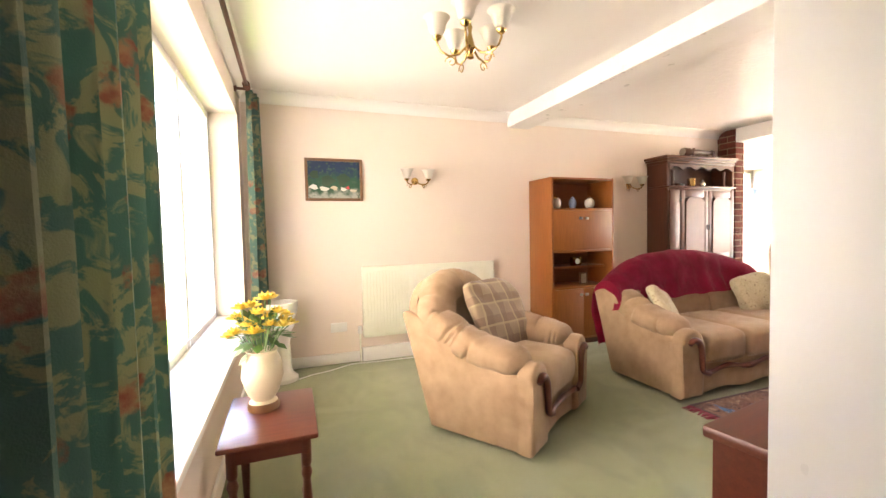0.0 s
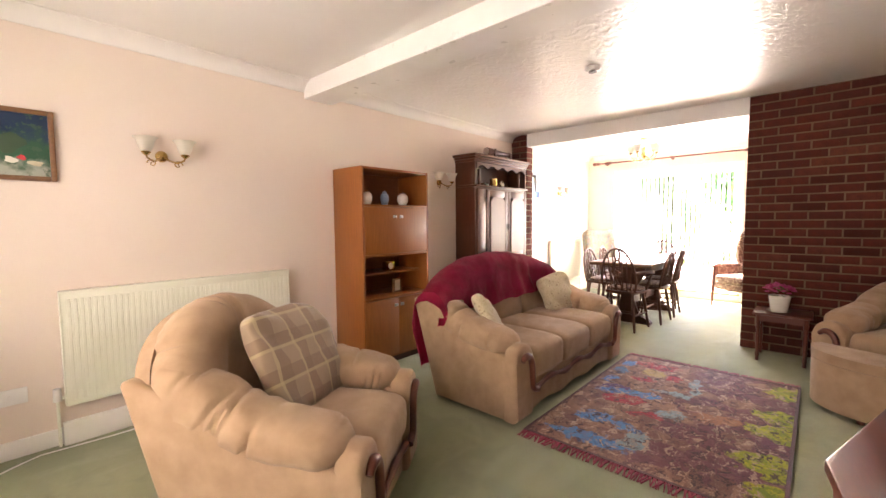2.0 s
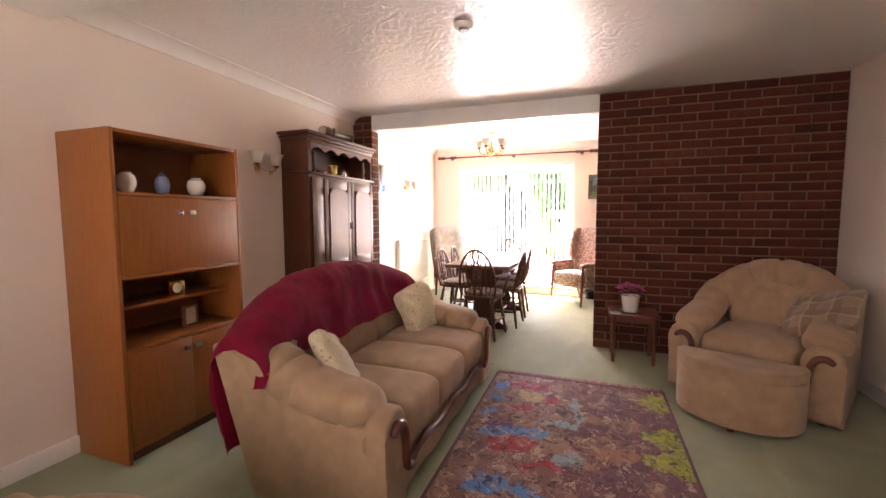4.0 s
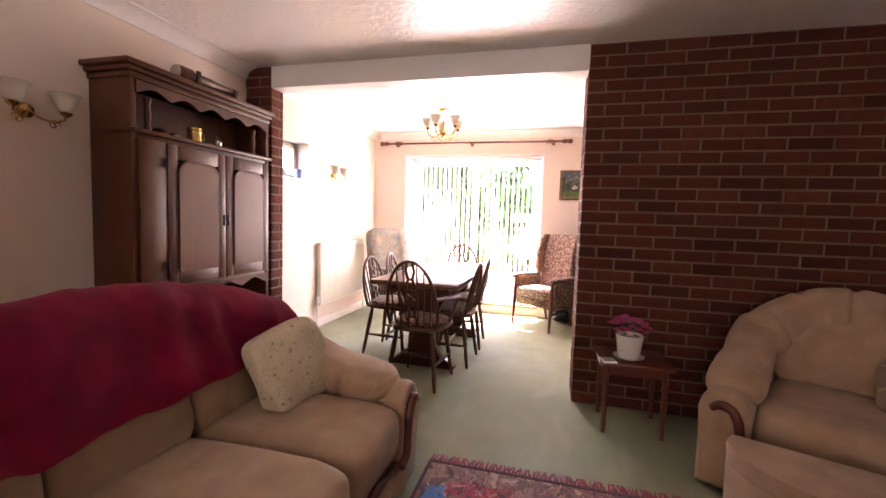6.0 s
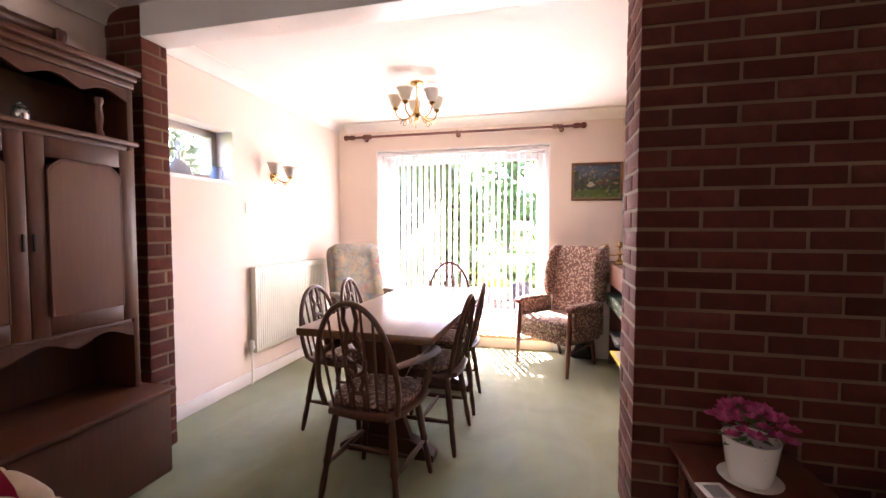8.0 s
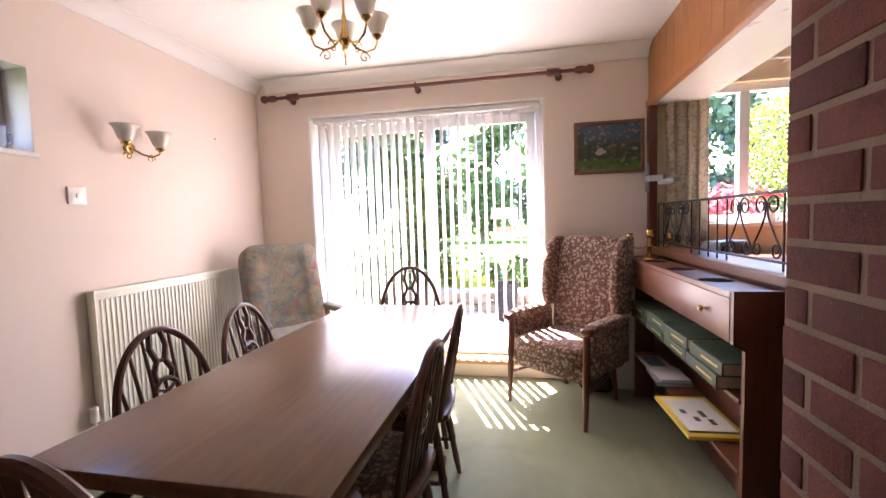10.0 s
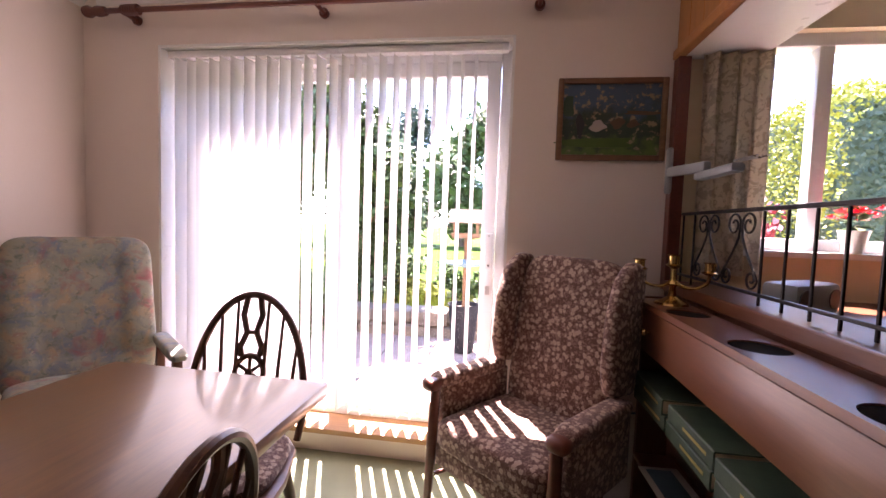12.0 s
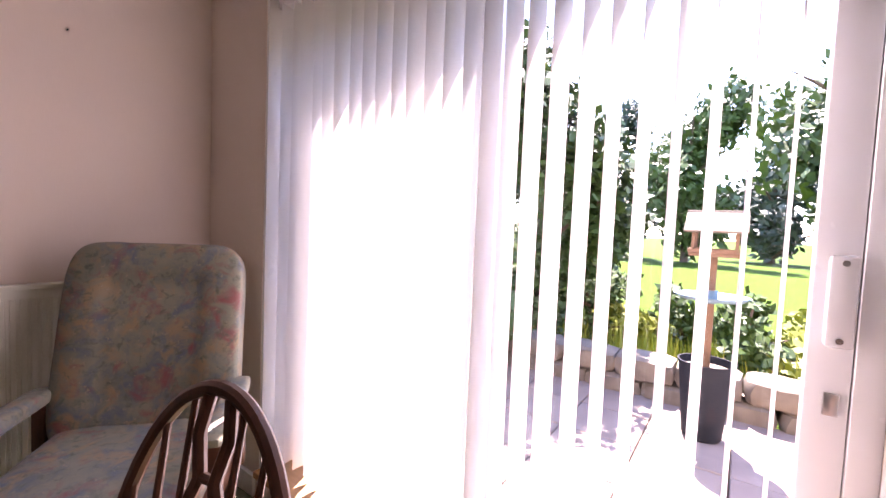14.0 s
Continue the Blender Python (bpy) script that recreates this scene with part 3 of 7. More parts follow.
setting("trim_hatch_jamb", boxes((HX1 + 0.01, HATCH - 0.03, 0.94, E - 0.004, HATCH + 0.022, 1.945), bevel=0.004), MAHOGANY, "dark wood hatch jamb", "trim")
setting("trim_hatch_sill", boxes((HX0 - 0.10, HATCH - 0.16, 0.94, HX1 + 0.01, HATCH + 0.03, 0.985), bevel=0.006), COUNTER, "varnished wood hatch sill", "trim")
setting("trim_hatch_post", boxes((HX0 - 0.17, HATCH - 0.1, 0.0, HX0 - 0.085, HATCH + 0.05, 1.945), bevel=0.005), COUNTER_D, "brown wooden post at the hatch end", "post")

# threshold board of the patio doors
setting("trim_threshold", boxes((E - 0.03, DY0 + 0.003, DBOT - 0.028, E + 0.17, DY1 - 0.003, DBOT), bevel=0.004), SILLWOOD, "oak threshold board below the patio doors", "sill")
setting("trim_patio_reveal", boxes((E + 0.002, DY0 - 0.003, DBOT, E + 0.14, DY0 + 0.012, DTOP), (E + 0.002, DY1 - 0.012, DBOT, E + 0.14, DY1 + 0.003, DTOP), (E + 0.002, DY0, DTOP - 0.014, E + 0.14, DY1, DTOP + 0.003)), WHITE, "white painted reveal of the patio doors", "trim")

# patio doors
PX = E + 0.15
dr = thing("door_patio", pose(0, 0, 0), "white plastic sliding patio doors, closed, with two glass panes", "patio door", "", "structure")
part("frame", boxes((PX, DY0 + 0.01, DBOT, PX + 0.10, DY0 + 0.06, DTOP - 0.01), (PX, DY1 - 0.06, DBOT, PX + 0.10, DY1 - 0.01, DTOP - 0.01), (PX, DY0 + 0.06, DTOP - 0.06, PX + 0.10, DY1 - 0.06, DTOP - 0.01), (PX, DY0 + 0.06, DBOT, PX + 0.10, DY1 - 0.06, DBOT + 0.04), bevel=0.005), UPVC, dr)


def sash(y0, y1, x0, name):
    z0, z1, w = DBOT + 0.042, DTOP - 0.062, 0.07
    o = part(name, boxes((x0, y0, z0, x0 + 0.045, y0 + w, z1), (x0, y1 - w, z0, x0 + 0.045, y1, z1), (x0, y0 + w, z0, x0 + 0.045, y1 - w, z0 + w), (x0, y0 + w, z1 - w, x0 + 0.045, y1 - w, z1), bevel=0.004), UPVC, dr)
    p = part("pane", boxes((x0 + 0.018, y0 + w - 0.004, z0 + w - 0.004, x0 + 0.026, y1 - w + 0.004, z1 - w + 0.004)), PANE, o, "clear glass")
    p.visible_shadow = False
    return o


sash(DY0 + 0.062, 2.96, PX + 0.004, "sliding_sash")
sash(2.88, DY1 - 0.062, PX + 0.051, "fixed_sash")
hb = B()
box(hb, PX - 0.028, 2.088, 0.98, PX + 0.004, 2.132, 1.16, bevel=0.008)
h = part("handle", hb, UPVC, dr, "white plastic pull handle")
part("screw", rod(rod(B(), (PX - 0.031, 2.11, 1.145), (PX - 0.027, 2.11, 1.145), 0.006), (PX - 0.031, 2.11, 0.995), (PX - 0.027, 2.11, 0.995), 0.006), CHROME, h)
part("lock", boxes((PX - 0.004, 2.098, 0.84, PX + 0.004, 2.122, 0.885), bevel=0.002), CHROME, dr, "small steel keyhole plate")

# vertical blind
bl = thing("vertical_blind", pose(0, 0, 0), "white fabric vertical blind with its slats turned open", "blind")
BXX = E + 0.055
part("head_rail", boxes((BXX - 0.022, DY0 + 0.03, DTOP - 0.055, BXX + 0.022, DY1 - 0.03, DTOP - 0.018), bevel=0.004), UPVC, bl)


def slat_mesh(w):
    bm = B()
    k, rows = 6, 8
    vs = [[bm.verts.new(((0.006 * (1 - (2 * i / k - 1) ** 2)), w * (i / k - 0.5), 0.20 + (DTOP - 0.06 - 0.20) * j / rows)) for i in range(k + 1)] for j in range(rows + 1)]
    for a, b in zip(vs, vs[1:]):
        for i in range(k):
            bm.faces.new((a[i], a[i + 1], b[i + 1], b[i]))
    bmesh.ops.solidify(bm, geom=bm.faces[:], thickness=0.0008)
    return bm


first, rng = None, random.Random(5)
count = 25
for i in range(count):
    y = DY0 + 0.15 + (DY1 - DY0 - 0.21) * (i + 0.5) / count
    ang = 83 + rng.uniform(-3, 3)
    if first is None:
        s = first = part("slat", slat_mesh(0.089), SLAT, bl)
    else:
        s = new("slat", first.data)
        s.parent = bl
    s.matrix_basis = pose(BXX, y, rng.uniform(-0.004, 0.004), rng.uniform(-0.25, 0.25), 0, ang)
part("chain", tube(B(), [(BXX + 0.01, DY0 + 0.06 + 1.70 * i / 40, 0.20 + 0.012 * math.sin(i * math.pi)) for i in range(41)], 0.0015, 5), UPVC, bl)

# brick wall: core of mortar, every brick a piece
brick_meshes = {}


def brick(parent, x0, y0, z0, x1, y1, z1, rng):
    key = tuple(round(v, 3) for v in (x1 - x0, y1 - y0, z1 - z0))
    if key not in brick_meshes:
        brick_meshes[key] = part("brick", boxes((-key[0] / 2, -key[1] / 2, -key[2] / 2, key[0] / 2, key[1] / 2, key[2] / 2), bevel=0.003), BRICK, parent)
        o = brick_meshes[key]
    else:
        o = new("brick", brick_meshes[key].data)
        o.parent = parent
    o.matrix_basis = pose((x0 + x1) / 2 + rng.uniform(-0.002, 0.002), (y0 + y1) / 2 + rng.uniform(-0.0015, 0.0015), (z0 + z1) / 2 + rng.uniform(-0.001, 0.001), rng.uniform(-0.4, 0.4), 0, rng.uniform(-0.4, 0.4))
    return o


COURSE, LONG, HALF, JOINT = CEILING / 31, 0.215, 0.1025, 0.013


def brick_wall(name, y0, y1, x1, end_at_high, label):
    rng = random.Random(11)
    o = setting(name, boxes((BX0 + 0.005, y0 + (0 if end_at_high else 0.002), 0, x1, y1 - (0.002 if end_at_high else 0), CEILING)), MORTAR, label, "brick wall")
    for c in range(31):
        z0, z1 = c * COURSE + JOINT / 2, (c + 1) * COURSE - JOINT / 2
        odd = c % 2
        lengths = [HALF if odd else LONG]
        while sum(lengths) + JOINT * len(lengths) < y1 - y0:
            lengths.append(LONG)
        d, first_depth = 0.0, LONG if odd else HALF
        for i, ln in enumerate(lengths):
            a, b = d, min(d + ln, y1 - y0)
            if b - a > 0.02:
                depth = first_depth if i == 0 else HALF
                depth = min(depth, x1 - BX0)
                if end_at_high:
                    brick(o, BX0, y1 - b, z0, BX0 + depth, y1 - a, z1, rng)
                else:
                    brick(o, BX0, y0 + a, z0, BX0 + depth, y0 + b, z1, rng)
            d += ln + JOINT
        q = BX0 + first_depth + JOINT
        if x1 - q > 0.03:
            ya, yb = (y1 - HALF, y1) if end_at_high else (y0, y0 + HALF)
            brick(o, q, ya, z0, x1, yb, z1, rng)
    return o


brick_wall("wall_brick", S, BEND, BX1, True, "dark red brick wall with sandy mortar joints and a free end")
brick_wall("wall_brick_nib", 4.085, N, 6.075, False, "narrow red brick pier at the end of the opening")

# open hall door
d1 = thing("door_hall", pose(1.262, S + 0.015, 0, 0, 0, 90), "white painted panelled door standing wide open", "door", "", "structure")
part("leaf", boxes((0.0, -0.02, 0.012, 0.89, 0.02, 2.0), bevel=0.003), WHITE, d1)
for i in range(2):
    for j, (z0, z1) in enumerate(((0.25, 0.85), (1.05, 1.80))):
        x0 = 0.12 + i * 0.33
        part("panel", boxes((x0, 0.019, z0, x0 + 0.27, 0.028, z1), bevel=0.006), WHITE, d1)
n = B()
for x0, x1 in ((0.40, 0.46), (1.30, 1.36)):
    box(n, x0, S - 0.125, 0, x1, S + 0.015, 2.06, bevel=0.004)
box(n, 0.46, S - 0.125, 2.0, 1.30, S + 0.015, 2.06, bevel=0.004)
setting("trim_hall_architrave", n, WHITE, "white painted hall door frame", "door frame")


# windows with bars
def window(name, label, axis_x, y0, y1, z0, z1, mull, thick=0.06):
    o = thing(name, pose(0, 0, 0), label, "window", "", "structure")
    x = axis_x
    part("window_frame", boxes((x, y0, z0, x + thick, y0 + 0.055, z1), (x, y1 - 0.055, z0, x + thick, y1, z1), (x, y0 + 0.055, z0, x + thick, y1 - 0.055, z0 + 0.055), (x, y0 + 0.055, z1 - 0.055, x + thick, y1 - 0.055, z1), *[(x, m - 0.03, z0 + 0.055, x + thick, m + 0.03, z1 - 0.055) for m in mull], bevel=0.004), UPVC, o)
    edges = [y0 + 0.055] + [v for m in mull for v in (m - 0.03, m + 0.03)] + [y1 - 0.055]
    for a, b in zip(edges[::2], edges[1::2]):
        p = part("pane", boxes((x + 0.026, a - 0.003, z0 + 0.052, x + 0.034, b + 0.003, z1 - 0.052)), PANE, o)
        p.visible_shadow = False
    return o


window("window_front", "wide white-framed front window with bright daylight behind", W - 0.26, FY0, FY1, FZ0, FZ1, (2.05, 3.15))
setting("window_sill_front", boxes((W - 0.20, FY0 - 0.04, FZ0 - 0.02, W + 0.06, FY1 - 0.004, FZ0 + 0.012), bevel=0.005), WHITE, "white painted window sill", "sill")
window("window_kitchen", "white plastic kitchen window with a narrow side light", E + 0.045, KY0, KY1, KZ0, KZ1, (0.70,))
setting("window_sill_kitchen", boxes((E - 0.05, KY0 - 0.04, KZ0 - 0.025, E + 0.045, KY1 + 0.04, KZ0 + 0.003), bevel=0.005), UPVC, "white kitchen window sill", "sill")
wn2 = thing("window_high", pose(0, 0, 0), "small high wood-framed window in a deep recess", "window", "", "structure")
part("window_frame", boxes((6.22, N + 0.14, 1.57, 6.27, N + 0.2, 1.94), (6.78, N + 0.14, 1.57, 6.83, N + 0.2, 1.94), (6.27, N + 0.14, 1.57, 6.78, N + 0.2, 1.615), (6.27, N + 0.14, 1.895, 6.78, N + 0.2, 1.94), bevel=0.004), SILVERED, wn2)
p = part("pane", boxes((6.267, N + 0.165, 1.612, 6.783, N + 0.172, 1.898)), PANE, wn2)
p.visible_shadow = False
setting("window_sill_high", boxes((6.222, N - 0.012, 1.55, 6.845, N + 0.14, 1.573), bevel=0.004), WHITE, "white painted ledge of the high window", "sill")

# outside: one sheet of ground, patio, lawn, trees
setting("ground", boxes((-150, -150, -0.35, 250, 150, -0.14)), LAWN, "mown green garden lawn reaching to the horizon", "ground")
# unseen roof; its long west overhang is added to cut the sky's light
setting("unseen_roof_slab", boxes((W - 1.6, S - 2.0, CEILING + 0.13, E + 0.42, N + 0.6, CEILING + 0.3)), EXTERIOR, "unseen flat roof over the walls, run out in front to block sky light", "roof")
# added glowing sheet: lights the lounge and hides the real sky and ground
setting("backdrop", boxes((W - 1.55, -7.0, -0.14, W - 1.5, 11.0, CEILING + 0.13)), BACKDROP, "plain glowing sheet added outside the front window in place of daylight", "backdrop")

# ---- sofa and armchairs ----


def curve_points(rows, n):
    """Smooth rows of numbers through the given rows, n steps between each two."""
    out = []
    for k in range(len(rows) - 1):
        p0, p1, p2, p3 = rows[max(k - 1, 0)], rows[k], rows[k + 1], rows[min(k + 2, len(rows) - 1)]
        for q in range(n):
            f = q / n
            out.append(tuple(0.5 * (2 * b + (c - a) * f + (2 * a - 5 * b + 4 * c - d) * f * f + (3 * b - a - 3 * c + d) * f ** 3) for a, b, c, d in zip(p0, p1, p2, p3)))
    return out + [tuple(rows[-1])]


def plump(bm, rows, side, seg=28, full=0.82, dent=None):
    """A stuffed roll swept along rows (x, y, z, radius across, radius upright); dent(k, angle) presses creases into it."""
    side, rings = Vector(side), []
    for i, r in enumerate(rows):
        d = (Vector(rows[min(i + 1, len(rows) - 1)][:3]) - Vector(rows[max(i - 1, 0)][:3])).normalized()
        a = (side - d * side.dot(d)).normalized()
        b = a.cross(d)
        if b.z < 0:
            b = -b
        ring = []
        for k in range(seg):
            t = 2 * math.pi * k / seg
            c, s = math.cos(t), math.sin(t)
            c, s = math.copysign(abs(c) ** full, c), math.copysign(abs(s) ** full, s)
            w = 1 - (dent(i / (len(rows) - 1), t) if dent else 0.0)
            p = Vector(r[:3]) + (a * c * max(r[3], 0.004) + b * s * max(r[4], 0.004)) * w
            ring.append(bm.verts.new(p + 0.006 * noise.noise_vector(p * 8) + 0.003 * noise.noise_vector(p * 23)))
        rings.append(ring)
    for a, b in zip(rings, rings[1:]):
        for k in range(seg):
            bm.faces.new((a[k], a[(k + 1) % seg], b[(k + 1) % seg], b[k]))
    bm.faces.new(rings[0][::-1]), bm.faces.new(rings[-1])
    return bm


def creases(seed, count, lo, hi, depth=0.13):
    """Short puckers across a roll, each at its own place and angle."""
    rng = random.Random(seed)
    rows = [(rng.uniform(lo, hi), rng.uniform(0, 2 * math.pi), rng.uniform(-0.035, 0.035), rng.uniform(0.5, 1.0) * depth, rng.uniform(0.008, 0.014)) for _ in range(count)]

    def dent(k, t):
        v = 0.0
        for k0, t0, skew, dep, w in rows:
            da = math.cos(t - t0)
            if da > 0:
                v += dep * da ** 1.5 * math.exp(-((k - k0 - skew * math.sin(t - t0)) / w) ** 2)
        return min(v, 0.25)
    return dent


FRONT = -0.40


def back_y(z):
    return 0.25 + 0.29 * z


def arch_z(s, top):
    return top - (top - 0.70) * abs(s) ** 2.3


def seating(name, m, width, seats, label, category, group, top=0.90):
    """An upholstered seat that faces local -y: leaning shell, stuffed head roll and arm pillows, scrolled show-wood."""
    o = thing(name, m, label, category, group)
    hw, arm = width / 2, 0.20
    ins = hw - arm
    bm = B()
    skirt = [(-ins - 0.02, 0.27), (-ins - 0.02, 0.035)] + [(-ins + 2 * ins * k / 24, 0.035 + 0.022 * (0.5 - 0.5 * math.cos(2 * math.pi * k / 24 * seats))) for k in range(1, 24)] + [(ins + 0.02, 0.035), (ins + 0.02, 0.27)]
    prism(bm, skirt, FRONT + 0.02, 0.24)
    part("base", bm, VELOUR, o)
    cw = 2 * ins / seats
    for i in range(seats):
        x = -ins + cw * (i + 0.5)
        part("seat_cushion", soft(B(), (x, -0.085, 0.335), (cw * 1.005, 0.665, 0.235), 0.22, 0.36, 48, 24, wobble=0.010), VELOUR, o)
        ribs = [cw * (k / 3 - 0.5) for k in range(1, 3)] if seats > 1 else []

        def channel(q):
            g = sum(0.020 * math.exp(-((q.x - r) / 0.012) ** 2) for r in ribs)
            return Vector((q.x, q.y + (g if q.y < 0 else 0.0), q.z))
        part("back_cushion", soft(B(), (x, 0.31, 0.58), (cw * 1.0, 0.19, 0.42), 0.26, 0.42, 96, 20, wobble=0.009, m=pose(0, 0, 0, -13), shape=channel), VELOUR, o)
    # outer shell of the back
    bm = B()
    cols, rows = 30, 10
    grid = {}
    for i in range(cols + 1):
        s = 2 * i / cols - 1
        for j in range(rows + 1):
            z = 0.04 + (arch_z(s, top) - 0.05) * j / rows
            y = back_y(z) - 0.05 * abs(s) ** 6
            grid[0, i, j] = bm.verts.new((s * (hw - 0.02), y - 0.06, z))
            grid[1, i, j] = bm.verts.new((s * (hw - 0.02), y, z - 0.01 * (j == rows)))
    for i in range(cols):
        for j in range(rows):
            bm.faces.new((grid[0, i, j], grid[0, i + 1, j], grid[0, i + 1, j + 1], grid[0, i, j + 1]))
            bm.faces.new((grid[1, i, j], grid[1, i, j + 1], grid[1, i + 1, j + 1], grid[1, i + 1, j]))
        for j in (0, rows):
            bm.faces.new((grid[0, i, j], grid[1, i, j], grid[1, i + 1, j], grid[0, i + 1, j]))
    for j in range(rows):
        for i in (0, cols):
            bm.faces.new((grid[0, i, j], grid[1, i, j], grid[1, i, j + 1], grid[0, i, j + 1]))
    part("back_shell", bm, VELOUR, o)
    # stuffed head roll along the arched top, gathered at its middle
    n_ = 120
    line = []
    for i in range(n_ + 1):
        s = (2 * i / n_ - 1)
        z = arch_z(s, top) - 0.135
        end = max(0.0, 1 - (max(0.0, abs(s) - 0.90) / 0.10) ** 2) ** 0.5
        line.append((s * (hw - 0.088), back_y(z) - 0.085 - 0.08 * abs(s) ** 3, z, (0.132 - 0.012 * abs(s)) * max(end, 0.12), (0.16 - 0.035 * s * s) * max(end, 0.12)))
    pucker = creases(int(width * 100), 14, 0.03, 0.97, 0.10)
    part("head_roll", plump(B(), line, (0, 1, 0), 32, 0.85, lambda k, t: pucker(k, t) + 0.07 * math.exp(-((k - 0.5) / 0.012) ** 2)), VELOUR, o)
    for sx in (-1, 1):
        # flat outer side that sweeps up to the shoulder
        edge = [(-0.34, 0.43), (-0.22, 0.445), (-0.08, 0.475), (0.06, 0.53), (0.18, 0.60), (0.30, 0.665), (0.39, 0.70), (0.43, 0.70)]
        out = [(FRONT + 0.02, 0.03), (0.24, 0.03), (0.45, 0.685)] + [(y, z) for y, z in edge[::-1]] + [(FRONT + 0.02, 0.42)]
        x0, x1 = sorted((sx * (hw - 0.075), sx * hw))
        bm = prism(B(), out, x0, x1, Matrix(((0, 1, 0, 0), (1, 0, 0, 0), (0, 0, 1, 0), (0, 0, 0, 1))))
        bmesh.ops.bevel(bm, geom=bm.edges[:], offset=0.016, segments=3, affect="EDGES", profile=0.5)
        part("side_panel", bm, VELOUR, o)
        xi, xo = sorted((sx * ins, sx * (hw - 0.076)))
        part("inner_arm", box(B(), xi, FRONT + 0.06, 0.03, xo, 0.28, 0.44, bevel=0.02), VELOUR, o)
        # rounded arm front
        xc = sx * (hw - 0.10)
        arc = [(xc + 0.103, 0.03), (xc + 0.098, 0.30)] + [(xc + 0.103 * math.cos(k * math.pi / 14), 0.395 + 0.10 * math.sin(k * math.pi / 14)) for k in range(15)] + [(xc - 0.098, 0.30), (xc - 0.103, 0.03)]
        bm = prism(B(), arc, FRONT - 0.015, FRONT + 0.085)
        bmesh.ops.bevel(bm, geom=[e for e in bm.edges if abs(e.verts[0].co.y - e.verts[1].co.y) < 0.001], offset=0.024, segments=3, affect="EDGES", profile=0.5)
        part("arm_front", bm, VELOUR, o)
        px_ = sx * (hw - 0.105)
        rows_ = [(px_, 0.40, 0.66, 0.05, 0.05), (px_, 0.33, 0.645, 0.095, 0.10), (px_, 0.20, 0.60, 0.11, 0.105), (px_, 0.06, 0.54, 0.115, 0.098), (px_, -0.09, 0.50, 0.122, 0.088), (px_, -0.20, 0.487, 0.124, 0.084), (px_, -0.28, 0.472, 0.115, 0.075), (px_, -0.335, 0.45, 0.06, 0.04)]
        part("arm_pillow", plump(B(), curve_points(rows_, 14), (1, 0, 0), 32, 0.8, creases(int(width * 100) + sx, 16, 0.12, 0.92, 0.16)), VELOUR, o)
        curl = curve_points([(sx * (hw - 0.050), 0.400), (sx * (hw - 0.082), 0.424), (sx * (hw - 0.124), 0.416), (sx * (hw - 0.152), 0.376), (sx * (hw - 0.163), 0.31), (sx * (hw - 0.167), 0.25), (sx * (hw - 0.18), 0.205), (sx * (hw - 0.235), 0.183)], 5)
        rr = [0.014 + 0.009 * min(1.0, k / 6) - 0.006 * k / len(curl) for k in range(len(curl))]
        part("carved_scroll", tube(B(), [(x, FRONT - 0.026, z) for x, z in curl], rr, 10), MAHOGANY, o, "dark carved show-wood scroll")
        for y in (FRONT + 0.08, 0.18):
            part("foot", rod(B(), (sx * (hw - 0.1), y, 0.0), (sx * (hw - 0.1), y, 0.04), 0.025), MAHOGANY, o)
    k = 48
    wave = [(-ins + 0.03 + (2 * ins - 0.06) * i / k, FRONT - 0.006, 0.182 + 0.030 * (0.5 - 0.5 * math.cos(i / k * seats * 2 * math.pi)) * (1 if seats > 1 else 0.5)) for i in range(k + 1)]
    part("front_moulding", tube(B(), wave, [0.014 + 0.006 * math.cos(i / k * seats * 2 * math.pi) ** 2 for i in range(k + 1)], 8), MAHOGANY, o, "dark wavy show-wood rail")
    return o


SOFA = pose(3.97, 2.885, 0)
CHAIR_A = pose(1.955, 2.83, 0, 0, 0, 34)
CHAIR_B = pose(5.27, 0.58, 0, 0, 0, -120)
SOFA_W = 1.72
seating("sofa", SOFA, SOFA_W, 3, "beige velour three-seat sofa with dark carved show-wood", "sofa", "suite of seats", 0.92)
seating("armchair", CHAIR_A, 0.88, 1, "beige velour armchair with dark carved show-wood, by the radiator", "armchair", "suite of seats", 0.90)
seating("armchair", CHAIR_B, 0.95, 1, "beige velour armchair with dark show-wood before the brick wall", "armchair", "suite of seats", 0.90)

